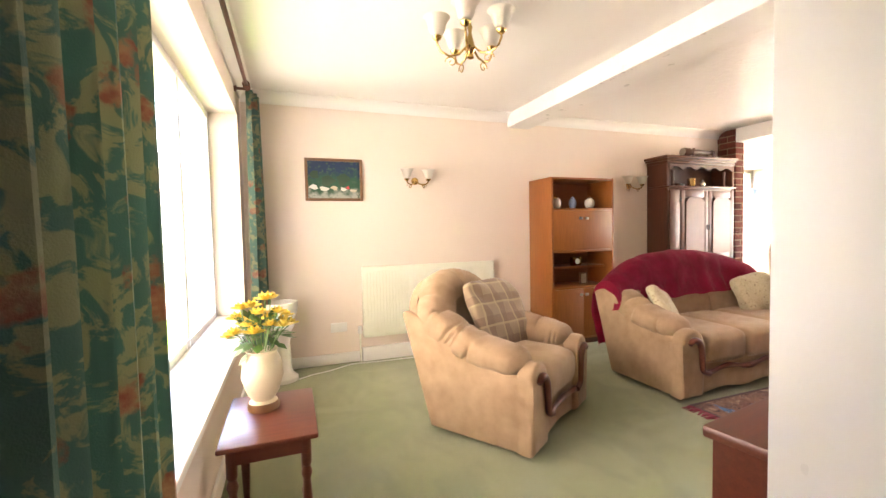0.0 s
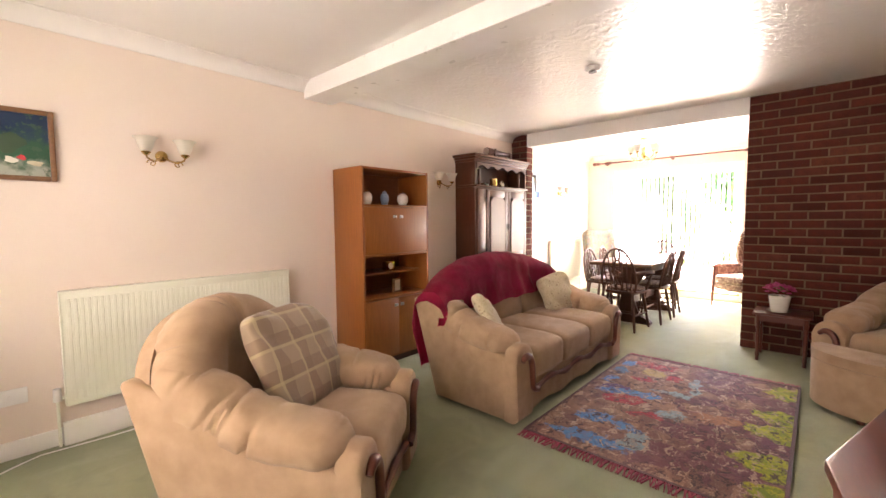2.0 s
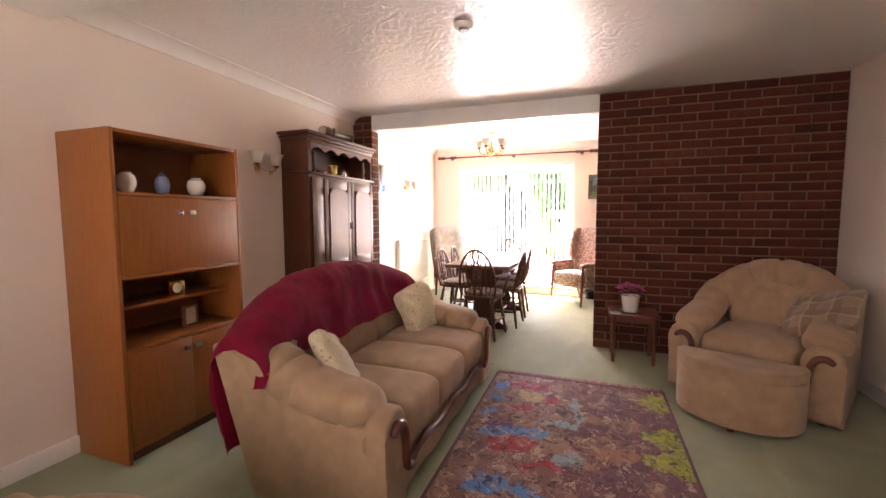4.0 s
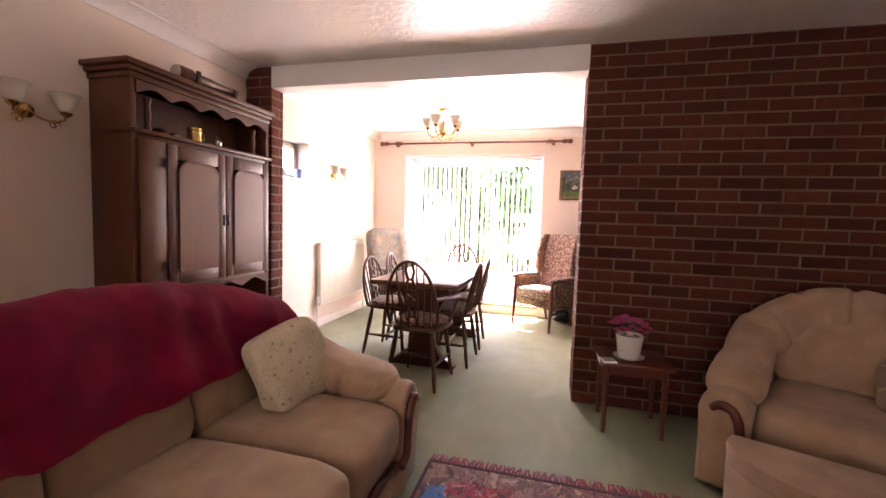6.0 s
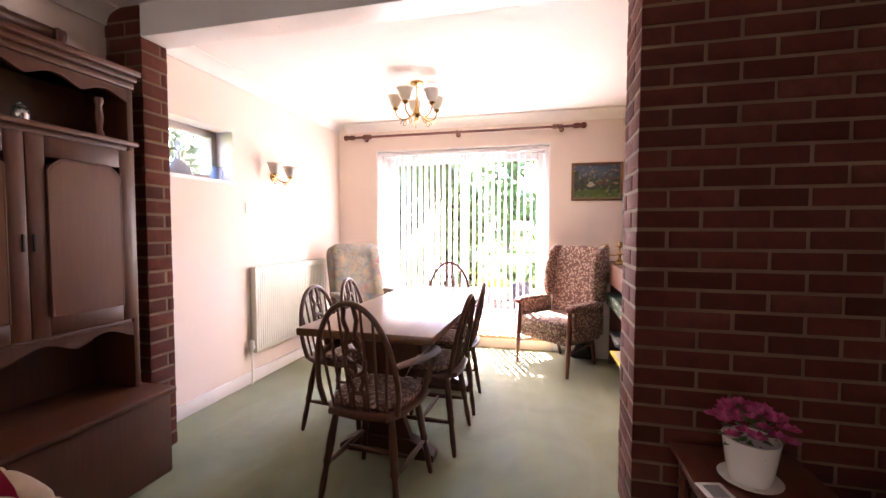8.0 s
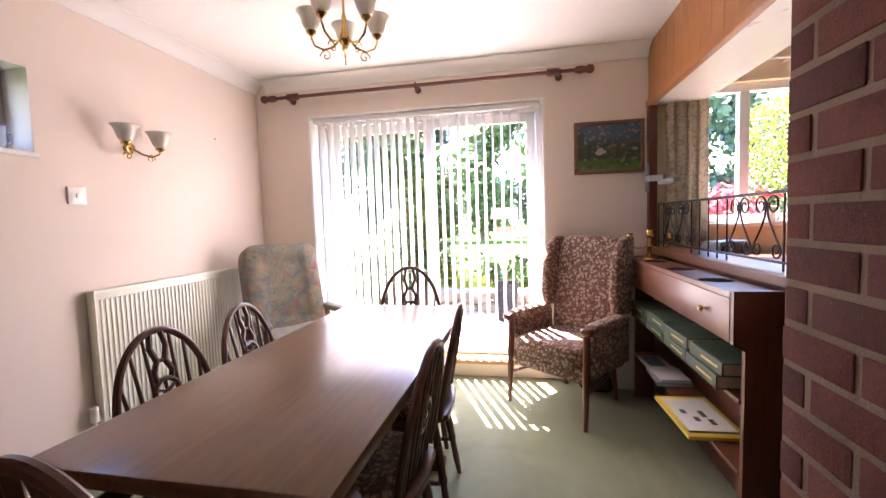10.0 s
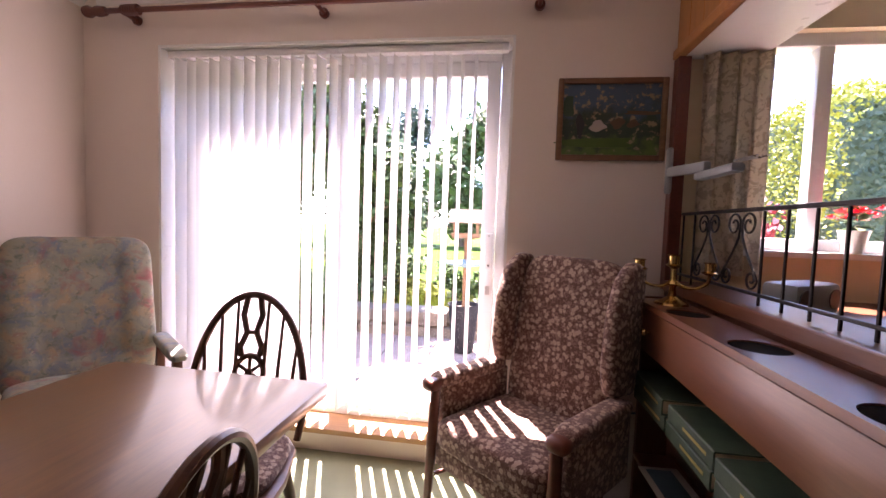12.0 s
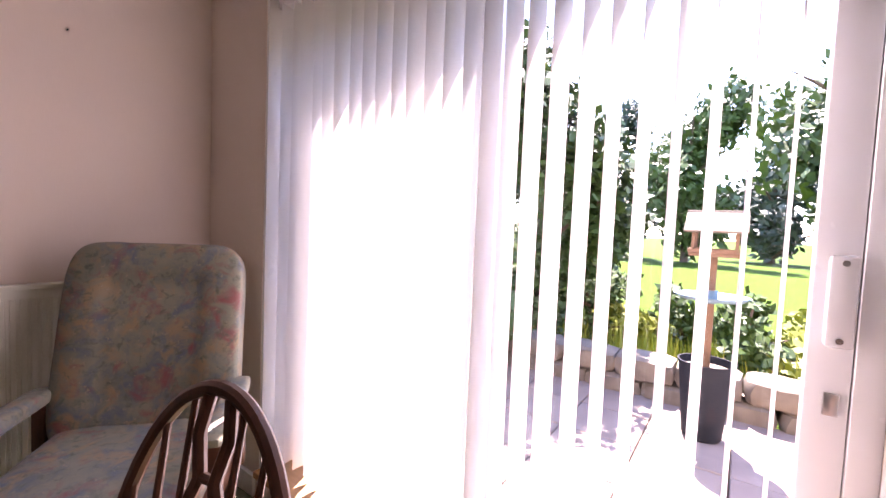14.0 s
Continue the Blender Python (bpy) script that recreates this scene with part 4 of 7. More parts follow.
# throw over the sofa's back, one end hanging over the shoulder
bm = B()
cols, rows = 124, 40
vs = {}
for i in range(cols + 1):
    u0 = -1.06 + 1.94 * i / cols
    s = max(u0, -1.0)
    over = (s - u0) * SOFA_W / 2
    zr = 0.92 - 0.17 * abs(s) ** 2.4 - 0.14
    yr = back_y(zr) - 0.085 - 0.07 * abs(s) ** 3
    ry, rz = 0.158, 0.190 - 0.045 * s * s
    low = 0.595 + 0.025 * noise.noise(Vector((i * 0.09, 0, 0))) + 0.10 * max(0.0, s - 0.3)
    low = min(low, zr - 0.02)
    hang = 0.36 + 0.05 * math.sin(i * 0.17)
    for j in range(rows + 1):
        u = j / rows
        if u < 0.3:
            k = u / 0.3
            y, z = 0.175 + (yr - ry - 0.175) * k ** 0.8, low + (zr - low) * k
        elif u < 0.68:
            k = (u - 0.3) / 0.38
            a = math.pi * (1 - k)
            y, z = yr + ry * math.cos(a), zr + rz * math.sin(a)
        else:
            k = (u - 0.68) / 0.32
            z = zr - hang * k
            y = max(yr + ry, back_y(zr) + 0.02) - 0.29 * (zr - z) + 0.02 * k * math.sin(i * 0.45)
        q = Vector((s * (SOFA_W / 2 + 0.014) - 0.05 * over, y + 0.3 * over, z - 1.25 * over))
        fold = 0.013 * math.sin(q.x * 19 + 5 * noise.noise(q * 2.2)) * (0.35 + abs(u - 0.5))
        q += Vector((0, -fold if u < 0.5 else fold, 0.3 * abs(fold))) + 0.013 * noise.noise_vector(q * 6) + 0.006 * noise.noise_vector(q * 17) + 0.003 * noise.noise_vector(q * 41)
        vs[i, j] = bm.verts.new(q)
for i in range(cols):
    for j in range(rows):
        bm.faces.new((vs[i, j], vs[i + 1, j], vs[i + 1, j + 1], vs[i, j + 1]))
bmesh.ops.solidify(bm, geom=bm.faces[:], thickness=0.007)
th = tagged(part("throw", bm, THROW), "crumpled burgundy throw draped over the sofa back", "throw")
th.matrix_basis = SOFA


def cushion(m, w, h, d, mat, label, group="", slump=0.0, seed=0.0):
    """A square scatter cushion with pointed corners, slack folds and a drooping top edge."""
    def slack(q):
        u, v = abs(q.x) / w * 2, abs(q.z) / h * 2
        p = Vector((q.x * (1 + 0.16 * v ** 3), q.y * (1 - 0.35 * max(u, v) ** 4), q.z * (1 + 0.16 * u ** 3)))
        p.y += slump * max(0.0, p.z / h + 0.1) ** 2
        f = noise.noise(Vector((q.x * 9 + seed, q.z * 7, seed)))
        p.y += (0.016 * f + 0.010 * math.sin(14 * (q.x + q.z) / w + seed)) * (1 if q.y < 0 else -0.4)
        return p
    o = tagged(part("cushion", soft(B(), (0, 0, 0), (w, d, h), 0.34, 0.62, 72, 28, wobble=0.007, shape=slack, m=pose(0, 0, 0)), mat), label, "cushion", group)
    o.matrix_basis = m
    return o


cushion(SOFA @ pose(-0.545, 0.02, 0.575, -34, 22, 22), 0.32, 0.30, 0.10, FLOWER_CUSHION, "small cream sprigged cushion on the sofa", "sofa cushions", 0.02, 1.0)
cushion(SOFA @ pose(0.575, 0.06, 0.585, -24, -8, -10), 0.36, 0.34, 0.14, FLOWER_CUSHION, "cream sprigged cotton cushion leaning on the sofa arm", "sofa cushions", 0.03, 2.3)
cushion(CHAIR_A @ pose(0.09, 0.05, 0.63, -26, 3, -8), 0.52, 0.49, 0.12, PLAID, "tan plaid cushion on the armchair", "plaid cushions", 0.05, 3.1)
cushion(CHAIR_B @ pose(0.30, 0.05, 0.615, -50, -18, -20), 0.42, 0.42, 0.09, PLAID, "tan plaid cushion tipped over the chair arm", "plaid cushions", 0.05, 4.4)

# footstool, half round
o = thing("footstool", pose(4.80, 0.85, 0, 0, 0, -22), "beige velour half-round footstool with a flat top", "footstool")
arc = [(0.0, 0.32), (-0.05, 0.332)] + [(-0.05 - 0.28 * math.sin(math.pi * k / 24), 0.332 * math.cos(math.pi * k / 24)) for k in range(1, 24)] + [(-0.05, -0.332), (0.0, -0.32)]
bm = B()
a = [bm.verts.new((x, y, 0.03)) for x, y in arc]
b = [bm.verts.new((x * 1.02, y * 1.01, 0.32)) for x, y in arc]
bm.faces.new(a), bm.faces.new(b[::-1])
for i in range(len(a)):
    bm.faces.new((a[i], b[i], b[(i + 1) % len(a)], a[(i + 1) % len(a)]))
bmesh.ops.bevel(bm, geom=[e for e in bm.edges if abs(e.verts[0].co.z - e.verts[1].co.z) < 0.01], offset=0.012, segments=2, affect="EDGES", profile=0.5)
part("body", bm, VELOUR, o)
bm = B()
a = [bm.verts.new((x * 1.02, y * 1.01, 0.323)) for x, y in arc]
b = [bm.verts.new((x * 1.03, y * 1.02, 0.385)) for x, y in arc]
bm.faces.new(a), bm.faces.new(b[::-1])
for i in range(len(a)):
    bm.faces.new((a[i], b[i], b[(i + 1) % len(a)], a[(i + 1) % len(a)]))
bmesh.ops.bevel(bm, geom=[e for e in bm.edges if abs(e.verts[0].co.z - e.verts[1].co.z) < 0.01], offset=0.025, segments=3, affect="EDGES", profile=0.5)
part("seat_pad", bm, VELOUR, o)
for x, y in ((-0.05, 0.29), (-0.05, -0.29), (-0.29, 0)):
    part("foot", rod(B(), (x, y, 0), (x, y, 0.035), 0.02), MAHOGANY, o)

# rug with fringe
o = thing("rug", pose(4.05, 1.84, 0), "pictorial rug in blue, plum and lime with a dark red fringe", "rug")
part("woven_field", box(B(), -0.90, -0.585, 0.001, 0.90, 0.585, 0.012, bevel=0.003), RUG, o)
part("border", boxes((-0.905, -0.60, 0.001, 0.905, -0.583, 0.013), (-0.905, 0.583, 0.001, 0.905, 0.60, 0.013), (-0.915, -0.60, 0.001, -0.898, 0.60, 0.0135), (0.898, -0.60, 0.001, 0.915, 0.60, 0.0135)), EDGING, o, "dark bound edge")
for sx in (-1, 1):
    bm = B()
    rg = random.Random(3)
    for i in range(110):
        y = -0.59 + 1.18 * i / 109
        x = sx * 0.91
        tube(bm, [(x, y, 0.008), (x + sx * 0.022, y + rg.uniform(-0.006, 0.006), 0.010), (x + sx * 0.075, y + rg.uniform(-0.02, 0.02), 0.004)], [0.0055, 0.005, 0.003], 4)
    part("fringe", bm, FRINGE, o)

# radiators


def radiator(m, length, z0, z1, label, ribs):
    o = thing("radiator", m, label, "radiator", "radiators")
    bm = box(B(), 0, -0.052, z0, length, -0.012, z1 - 0.012, bevel=0.006)
    part("panel", bm, CREAM, o)
    bm = B()
    for i in range(ribs):
        x = 0.02 + (length - 0.04) * (i + 0.5) / ribs
        w = (length - 0.04) / ribs * 0.36
        box(bm, x - w, -0.0565, z0 + 0.03, x + w, -0.0515, z1 - 0.045, bevel=0.004, seg=1)
    part("ribs", bm, CREAM, o)
    part("top_grille", boxes((-0.004, -0.058, z1 - 0.014, length + 0.004, -0.006, z1), *[(length * (i + 0.2) / 40, -0.05, z1 - 0.001, length * (i + 0.7) / 40, -0.014, z1 + 0.002) for i in range(40)]), CREAM, o)
    for x in (-0.004, length - 0.003):
        part("side_cover", boxes((x, -0.057, z0 + 0.01, x + 0.007, -0.008, z1 - 0.004), bevel=0.002), CREAM, o)
    for x in (-0.035, length + 0.035):
        bm = B()
        rod(bm, (x, -0.035, 0.0), (x, -0.035, z0 + 0.05), 0.008)
        rod(bm, (x, -0.035, z0 + 0.05), (0.0 if x < 0 else length, -0.035, z0 + 0.05), 0.009)
        part("pipe", bm, CREAM, o)
    bm = B()
    rod(bm, (-0.035, -0.035, z0 + 0.04), (-0.035, -0.035, z0 + 0.11), 0.02, 0.018, 14)
    part("valve", bm, WHITE, o)
    for x in (0.15, length - 0.15):
        part("bracket", boxes((x, -0.014, z0 + 0.1, x + 0.03, 0.0, z1 - 0.1)), CREAM, o)
    return o


radiator(pose(1.32, N, 0), 1.33, 0.22, 0.87, "long cream panel radiator below the wall light", 44)
radiator(pose(6.99, N, 0), 1.06, 0.24, 0.92, "cream ribbed panel radiator beside the dining table", 38)
o = thing("shelf_below_radiator", pose(1.30, N, 0), "low white pipe boxing along the skirting", "pipe boxing")
part("boxing", box(B(), 0.0, -0.05, 0.0, 1.42, -0.0195, 0.13, bevel=0.004), WHITE, o)

# ---- teak wall unit ----
UX, UY = 3.11, N - 0.002
u = thing("wall_unit", pose(UX, UY, 0), "tall teak wall unit with open shelves, drop front and cupboard", "wall unit")
w, d, ht = 0.76, 0.40, 1.69
for x in (0, w - 0.02):
    part("side_panel", box(B(), x, -d, 0, x + 0.02, 0, ht, bevel=0.002), TEAK, u)
part("back_panel", boxes((0.02, -0.012, 0.03, w - 0.02, 0, ht - 0.02)), TEAK_IN, u)
for z, dep in ((ht - 0.02, d), (1.365, d), (0.945, d), (0.775, 0.30), (0.575, d), (0.06, d)):
    part("shelf", box(B(), 0.021, -dep, z, w - 0.021, -0.013, z + 0.018, bevel=0.002), TEAK, u)
part("plinth", boxes((0.021, -d + 0.03, 0, w - 0.021, -d + 0.05, 0.06)), OAK, u)
df = part("drop_front", box(B(), 0.023, -d - 0.002, 0.966, w - 0.023, -d + 0.018, 1.362, bevel=0.002), TEAK, u)
for x in (w / 2 - 0.055, w / 2 + 0.02):
    part("handle", box(B(), x, -d - 0.014, 1.27, x + 0.035, -d - 0.001, 1.295, bevel=0.004), CHROME, df, "small steel handle")
for i in range(2):
    x0 = 0.023 + i * (w - 0.046) / 2
    x1 = x0 + (w - 0.046) / 2 - 0.003
    dd = part("door", box(B(), x0, -d - 0.002, 0.08, x1, -d + 0.018, 0.572, bevel=0.002), TEAK, u)
    xh = x1 - 0.05 if i == 0 else x0 + 0.015
    part("handle", box(B(), xh, -d - 0.014, 0.50, xh + 0.035, -d - 0.001, 0.525, bevel=0.004), CHROME, dd, "small steel handle")


def jar(m, h, r, mat, label, lid=None):
    o = thing("ornament", m, label, "ornament", "shelf ornaments")
    part("pot", lathe(B(), [(r * 0.55, 0), (r * 0.6, 0.01 * h), (r * 0.95, h * 0.3), (r, h * 0.5), (r * 0.85, h * 0.72), (r * 0.5, h * 0.82), (r * 0.55, h * 0.86)], 18), mat, o)
    part("lid", lathe(B(), [(r * 0.56, h * 0.862), (r * 0.45, h * 0.93), (r * 0.12, h * 0.96), (r * 0.14, h), (0.002, h * 1.02)], 14), lid or mat, o)
    return o


jar(pose(UX + 0.16, UY - 0.26, 1.383), 0.13, 0.045, CERAMIC, "white china ginger jar with a gilt lid", BRASS)
jar(pose(UX + 0.37, UY - 0.24, 1.383), 0.13, 0.038, BLUEGLASS, "small dark china jar")
jar(pose(UX + 0.57, UY - 0.26, 1.383), 0.13, 0.052, CERAMIC, "white china ginger jar with a dark lid", OAK)
o = thing("carriage_clock", pose(UX + 0.42, UY - 0.22, 0.793), "small gilt clock on the unit shelf", "clock")
part("case", box(B(), -0.05, -0.03, 0, 0.05, 0.03, 0.085, bevel=0.006), BRASS, o)
part("dial", rod(B(), (0, -0.033, 0.045), (0, -0.030, 0.045), 0.03, seg=20), CERAMIC, o)
o = thing("photo_frame", pose(UX + 0.50, UY - 0.24, 0.593, 0, 0, 6), "small standing wooden photo frame without a readable picture", "photo frame")
part("frame", boxes((-0.05, -0.012, 0, -0.04, 0.01, 0.12), (0.04, -0.012, 0, 0.05, 0.01, 0.12), (-0.04, -0.012, 0, 0.04, 0.01, 0.01), (-0.04, -0.012, 0.11, 0.04, 0.01, 0.12)), GILT, o)
part("print", boxes((-0.04, -0.004, 0.01, 0.04, 0.004, 0.11)), PAPER, o)

# ---- oak dresser ----
DX, DYB = 4.74, N - 0.002
dz = thing("dresser", pose(DX, DYB, 0), "tall dark oak dresser with panelled doors and a scalloped cornice", "dresser")
dw, dd_ = 1.09, 0.28
part("base_cabinet", box(B(), -0.02, -0.44, 0.0, dw + 0.02, 0, 0.40, bevel=0.004), OAK, dz)
part("base_top", box(B(), -0.04, -0.46, 0.402, dw + 0.04, 0, 0.43, bevel=0.008), OAK, dz)
for x in (0, dw - 0.03):
    part("side_panel", box(B(), x, -dd_, 0.432, x + 0.03, 0, 1.92, bevel=0.003), OAK, dz)
part("back_panel", boxes((0.03, -0.015, 0.432, dw - 0.03, 0, 1.92)), OAK, dz)
for z in (0.755, 1.60, 1.90):
    part("shelf", box(B(), 0.031, -dd_ + 0.004, z, dw - 0.031, -0.016, z + 0.022, bevel=0.003), OAK, dz)
for k, (z0, z1, ov) in enumerate(((1.90, 1.93, 0.012), (1.932, 1.955, 0.028), (1.957, 1.985, 0.05))):
    part("cornice", box(B(), -ov, -dd_ - ov, z0, dw + ov * 0.2, 0, z1, bevel=0.006), OAK, dz)
part("shelf_moulding", box(B(), -0.008, -dd_ - 0.03, 1.622, dw + 0.004, -0.02, 1.645, bevel=0.007), OAK, dz)


def scallop(z, depth, count, x0, x1):
    pts = [(x1, z + 0.075), (x0, z + 0.075)]
    for i in range(count * 8 + 1):
        k = i / (count * 8)
        pts.append((x0 + (x1 - x0) * k, z + 0.01 + depth * (0.5 - 0.5 * math.cos(2 * math.pi * k * count)) ** 0.7))
    return pts


part("scalloped_frieze", prism(B(), scallop(1.82, 0.038, 5, 0.031, dw - 0.031), -dd_ - 0.006, -dd_ + 0.014), OAK, dz, "scalloped frieze below the cornice")
part("scalloped_apron", prism(B(), scallop(0.685, 0.045, 4, 0.031, dw - 0.031), -dd_ + 0.0, -dd_ + 0.02), OAK, dz)
for x in (0.12, dw - 0.14):
    part("turned_post", turned(B(), (x, -dd_ + 0.03, 1.645), (x, -dd_ + 0.03, 1.825), [(0, 0.018), (0.1, 0.02), (0.2, 0.012), (0.5, 0.019), (0.8, 0.012), (0.9, 0.02), (1, 0.018)]), OAK, dz)
for i in range(2):
    x0 = 0.195 + i * 0.435
    x1 = x0 + 0.432
    z0, z1, y = 0.782, 1.595, -dd_ - 0.022
    door = part("door", boxes((x0, y, z0, x0 + 0.065, y + 0.022, z1), (x1 - 0.065, y, z0, x1, y + 0.022, z1), (x0 + 0.065, y, z0, x1 - 0.065, y + 0.022, z0 + 0.075), (x0 + 0.065, y, z1 - 0.085, x1 - 0.065, y + 0.022, z1), bevel=0.003), OAK, dz)
    a0, a1, b0, b1 = x0 + 0.066, x1 - 0.066, z0 + 0.076, z1 - 0.086
    ch = 0.05
    out = [(a0, b0), (a1, b0), (a1, b1 - ch), (a1 - ch * 0.35, b1 - ch * 0.5), (a1 - ch, b1), (a0 + ch, b1), (a0 + ch * 0.35, b1 - ch * 0.5), (a0, b1 - ch)]
    bm = B()
    prism(bm, out, y + 0.004, y + 0.02)
    fr = [f for f in bm.faces if f.normal.y < -0.5 or all(abs(v.co.y - y - 0.004) < 1e-5 for v in f.verts)]
    r = bmesh.ops.inset_region(bm, faces=fr, thickness=0.032, depth=0.0)
    bmesh.ops.translate(bm, verts=list({v for f in fr for v in f.verts}), vec=(0, -0.014, 0))
    part("panel", bm, OAK_PANEL, door, "raised mid-brown fielded panel")
    part("panel_moulding", tube(B(), [(px_ + (0.006 if px_ < (a0 + a1) / 2 else -0.006), y - 0.002, pz_ + (0.006 if pz_ < (b0 + b1) / 2 else -0.006)) for px_, pz_ in out], 0.009, 8, True), OAK, door)
    for zz in (z0 + 0.09, z1 - 0.14):
        if i == 0:
            part("hinge", rod(B(), (x0 - 0.006, y - 0.004, zz), (x0 - 0.006, y - 0.004, zz + 0.06), 0.007), IRON, door)
    xh = x1 - 0.02 if i == 0 else x0 + 0.012
    part("key_plate", box(B(), xh, y - 0.006, 1.13, xh + 0.01, y + 0.001, 1.20, bevel=0.002), IRON, door)
part("door_stile", boxes((0.031, -dd_ - 0.016, 0.78, 0.193, -dd_ + 0.006, 1.598), bevel=0.003), OAK, dz)
o = thing("tankard", pose(DX + 0.50, DYB - 0.18, 1.645), "brass-bound tankard on the dresser shelf", "tankard")
part("body", lathe(B(), [(0.045, 0), (0.047, 0.012), (0.042, 0.02), (0.042, 0.085), (0.046, 0.09), (0.046, 0.10)], 20), BRASS, o)
part("handle", tube(B(), [(0.042, 0, 0.08), (0.07, 0, 0.075), (0.075, 0, 0.045), (0.042, 0, 0.025)], 0.005), BRASS, o)
for k, (x, h, r) in enumerate(((0.26, 0.05, 0.05), (0.36, 0.045, 0.035), (0.70, 0.09, 0.03))):
    jar(pose(DX + x, DYB - 0.17, 1.645), h, r, OAK if k == 0 else CHROME, "small dark pot on the dresser shelf" if k == 0 else "small pewter pot on the dresser shelf")
o = thing("model_cannon", pose(DX + 0.64, DYB - 0.16, 1.985, 0, 0, -4), "dark wooden model cannon with a pale end, on the dresser", "ornament")
part("barrel", lathe(B(), [(0.046, -0.235), (0.050, -0.225), (0.048, -0.14), (0.038, -0.13), (0.034, 0.02), (0.028, 0.03), (0.024, 0.19), (0.032, 0.20), (0.030, 0.225), (0.012, 0.226)], 18, pose(0, 0, 0.082, 0, 90)), CHAIRWOOD, o)
part("end_cap", rod(B(), (-0.243, 0, 0.082), (-0.236, 0, 0.082), 0.044, seg=18), SILVERED, o, "pale grey end")
for x, h in ((-0.11, 0.125), (0.19, 0.09)):
    part("cradle", boxes((x - 0.014, -0.045, 0.012, x + 0.014, -0.03, h), (x - 0.014, 0.03, 0.012, x + 0.014, 0.045, h), (x - 0.014, -0.03, 0.012, x + 0.014, 0.03, 0.034), bevel=0.003), CHAIRWOOD, o)
part("foot", box(B(), -0.15, -0.05, 0, 0.23, 0.05, 0.012, bevel=0.003), CHAIRWOOD, o)


# ---- pictures, wall lights, chandeliers ----
def picture(m, w, h, mat, label):
    o = thing("painting", m, label, "painting", "framed paintings")
    part("frame", boxes((-w / 2, -0.022, -h / 2, -w / 2 + 0.025, 0, h / 2), (w / 2 - 0.025, -0.022, -h / 2, w / 2, 0, h / 2), (-w / 2 + 0.025, -0.022, -h / 2, w / 2 - 0.025, 0, -h / 2 + 0.025), (-w / 2 + 0.025, -0.022, h / 2 - 0.025, w / 2 - 0.025, 0, h / 2), bevel=0.004), GILT, o)
    part("canvas", boxes((-w / 2 + 0.024, -0.010, -h / 2 + 0.024, w / 2 - 0.024, -0.002, h / 2 - 0.024)), mat, o)
    return o


def daubs(o, rows):
    for x0, z0, x1, z1, mat in rows:
        w, h = x1 - x0, z1 - z0
        out = [(x0 + w * (0.5 + 0.5 * math.cos(a) * (1 + 0.3 * math.sin(3 * a + x0 * 40))), z0 + h * (0.5 + 0.5 * math.sin(a) * (1 + 0.25 * math.cos(2 * a + z0 * 50)))) for a in [k * math.pi / 7 for k in range(14)]]
        part("painted_patch", prism(B(), out, -0.0112, -0.0098), mat, o)


village = picture(pose(1.10, N - 0.001, 1.66), 0.50, 0.375, PICTURE1, "small framed night village painting on the wallpaper")
daubs(village, [(-0.215, -0.085, -0.14, -0.045, CERAMIC), (-0.13, -0.10, -0.05, -0.06, CERAMIC), (-0.03, -0.09, 0.03, -0.055, PAPER), (0.05, -0.10, 0.10, -0.065, CERAMIC), (0.10, -0.08, 0.135, -0.055, RED), (0.14, -0.11, 0.20, -0.08, PAPER), (-0.12, -0.05, 0.0, 0.03, FOLIAGE_D), (0.02, -0.045, 0.13, 0.05, FOLIAGE_D), (-0.20, 0.0, -0.13, 0.09, FOLIAGE_D)])
pasture = picture(pose(E - 0.001, 1.585, 1.69, 0, 0, -90), 0.47, 0.365, PICTURE2, "small framed pasture painting beside the patio doors")
daubs(pasture, [(-0.15, -0.08, -0.115, 0.02, BLACKPLASTIC), (-0.09, -0.05, -0.02, -0.005, SILVERED), (0.0, -0.04, 0.06, 0.005, BARK), (0.07, -0.035, 0.12, 0.0, BARK), (-0.20, -0.13, 0.12, -0.075, FOLIAGE), (0.05, 0.02, 0.20, 0.04, BARK), (-0.21, 0.0, -0.16, 0.12, FOLIAGE_D)])


def lamp_shade(bm, x, y, z, s=1.0):
    prof = [(0.016, 0.0), (0.03, 0.006), (0.043, 0.03), (0.05, 0.06), (0.06, 0.082), (0.072, 0.092), (0.069, 0.092), (0.056, 0.08), (0.046, 0.058), (0.038, 0.03), (0.012, 0.012)]
    return lathe(bm, [(r * s, zz * s) for r, zz in prof], 20, Matrix.Translation((x, y, z)))


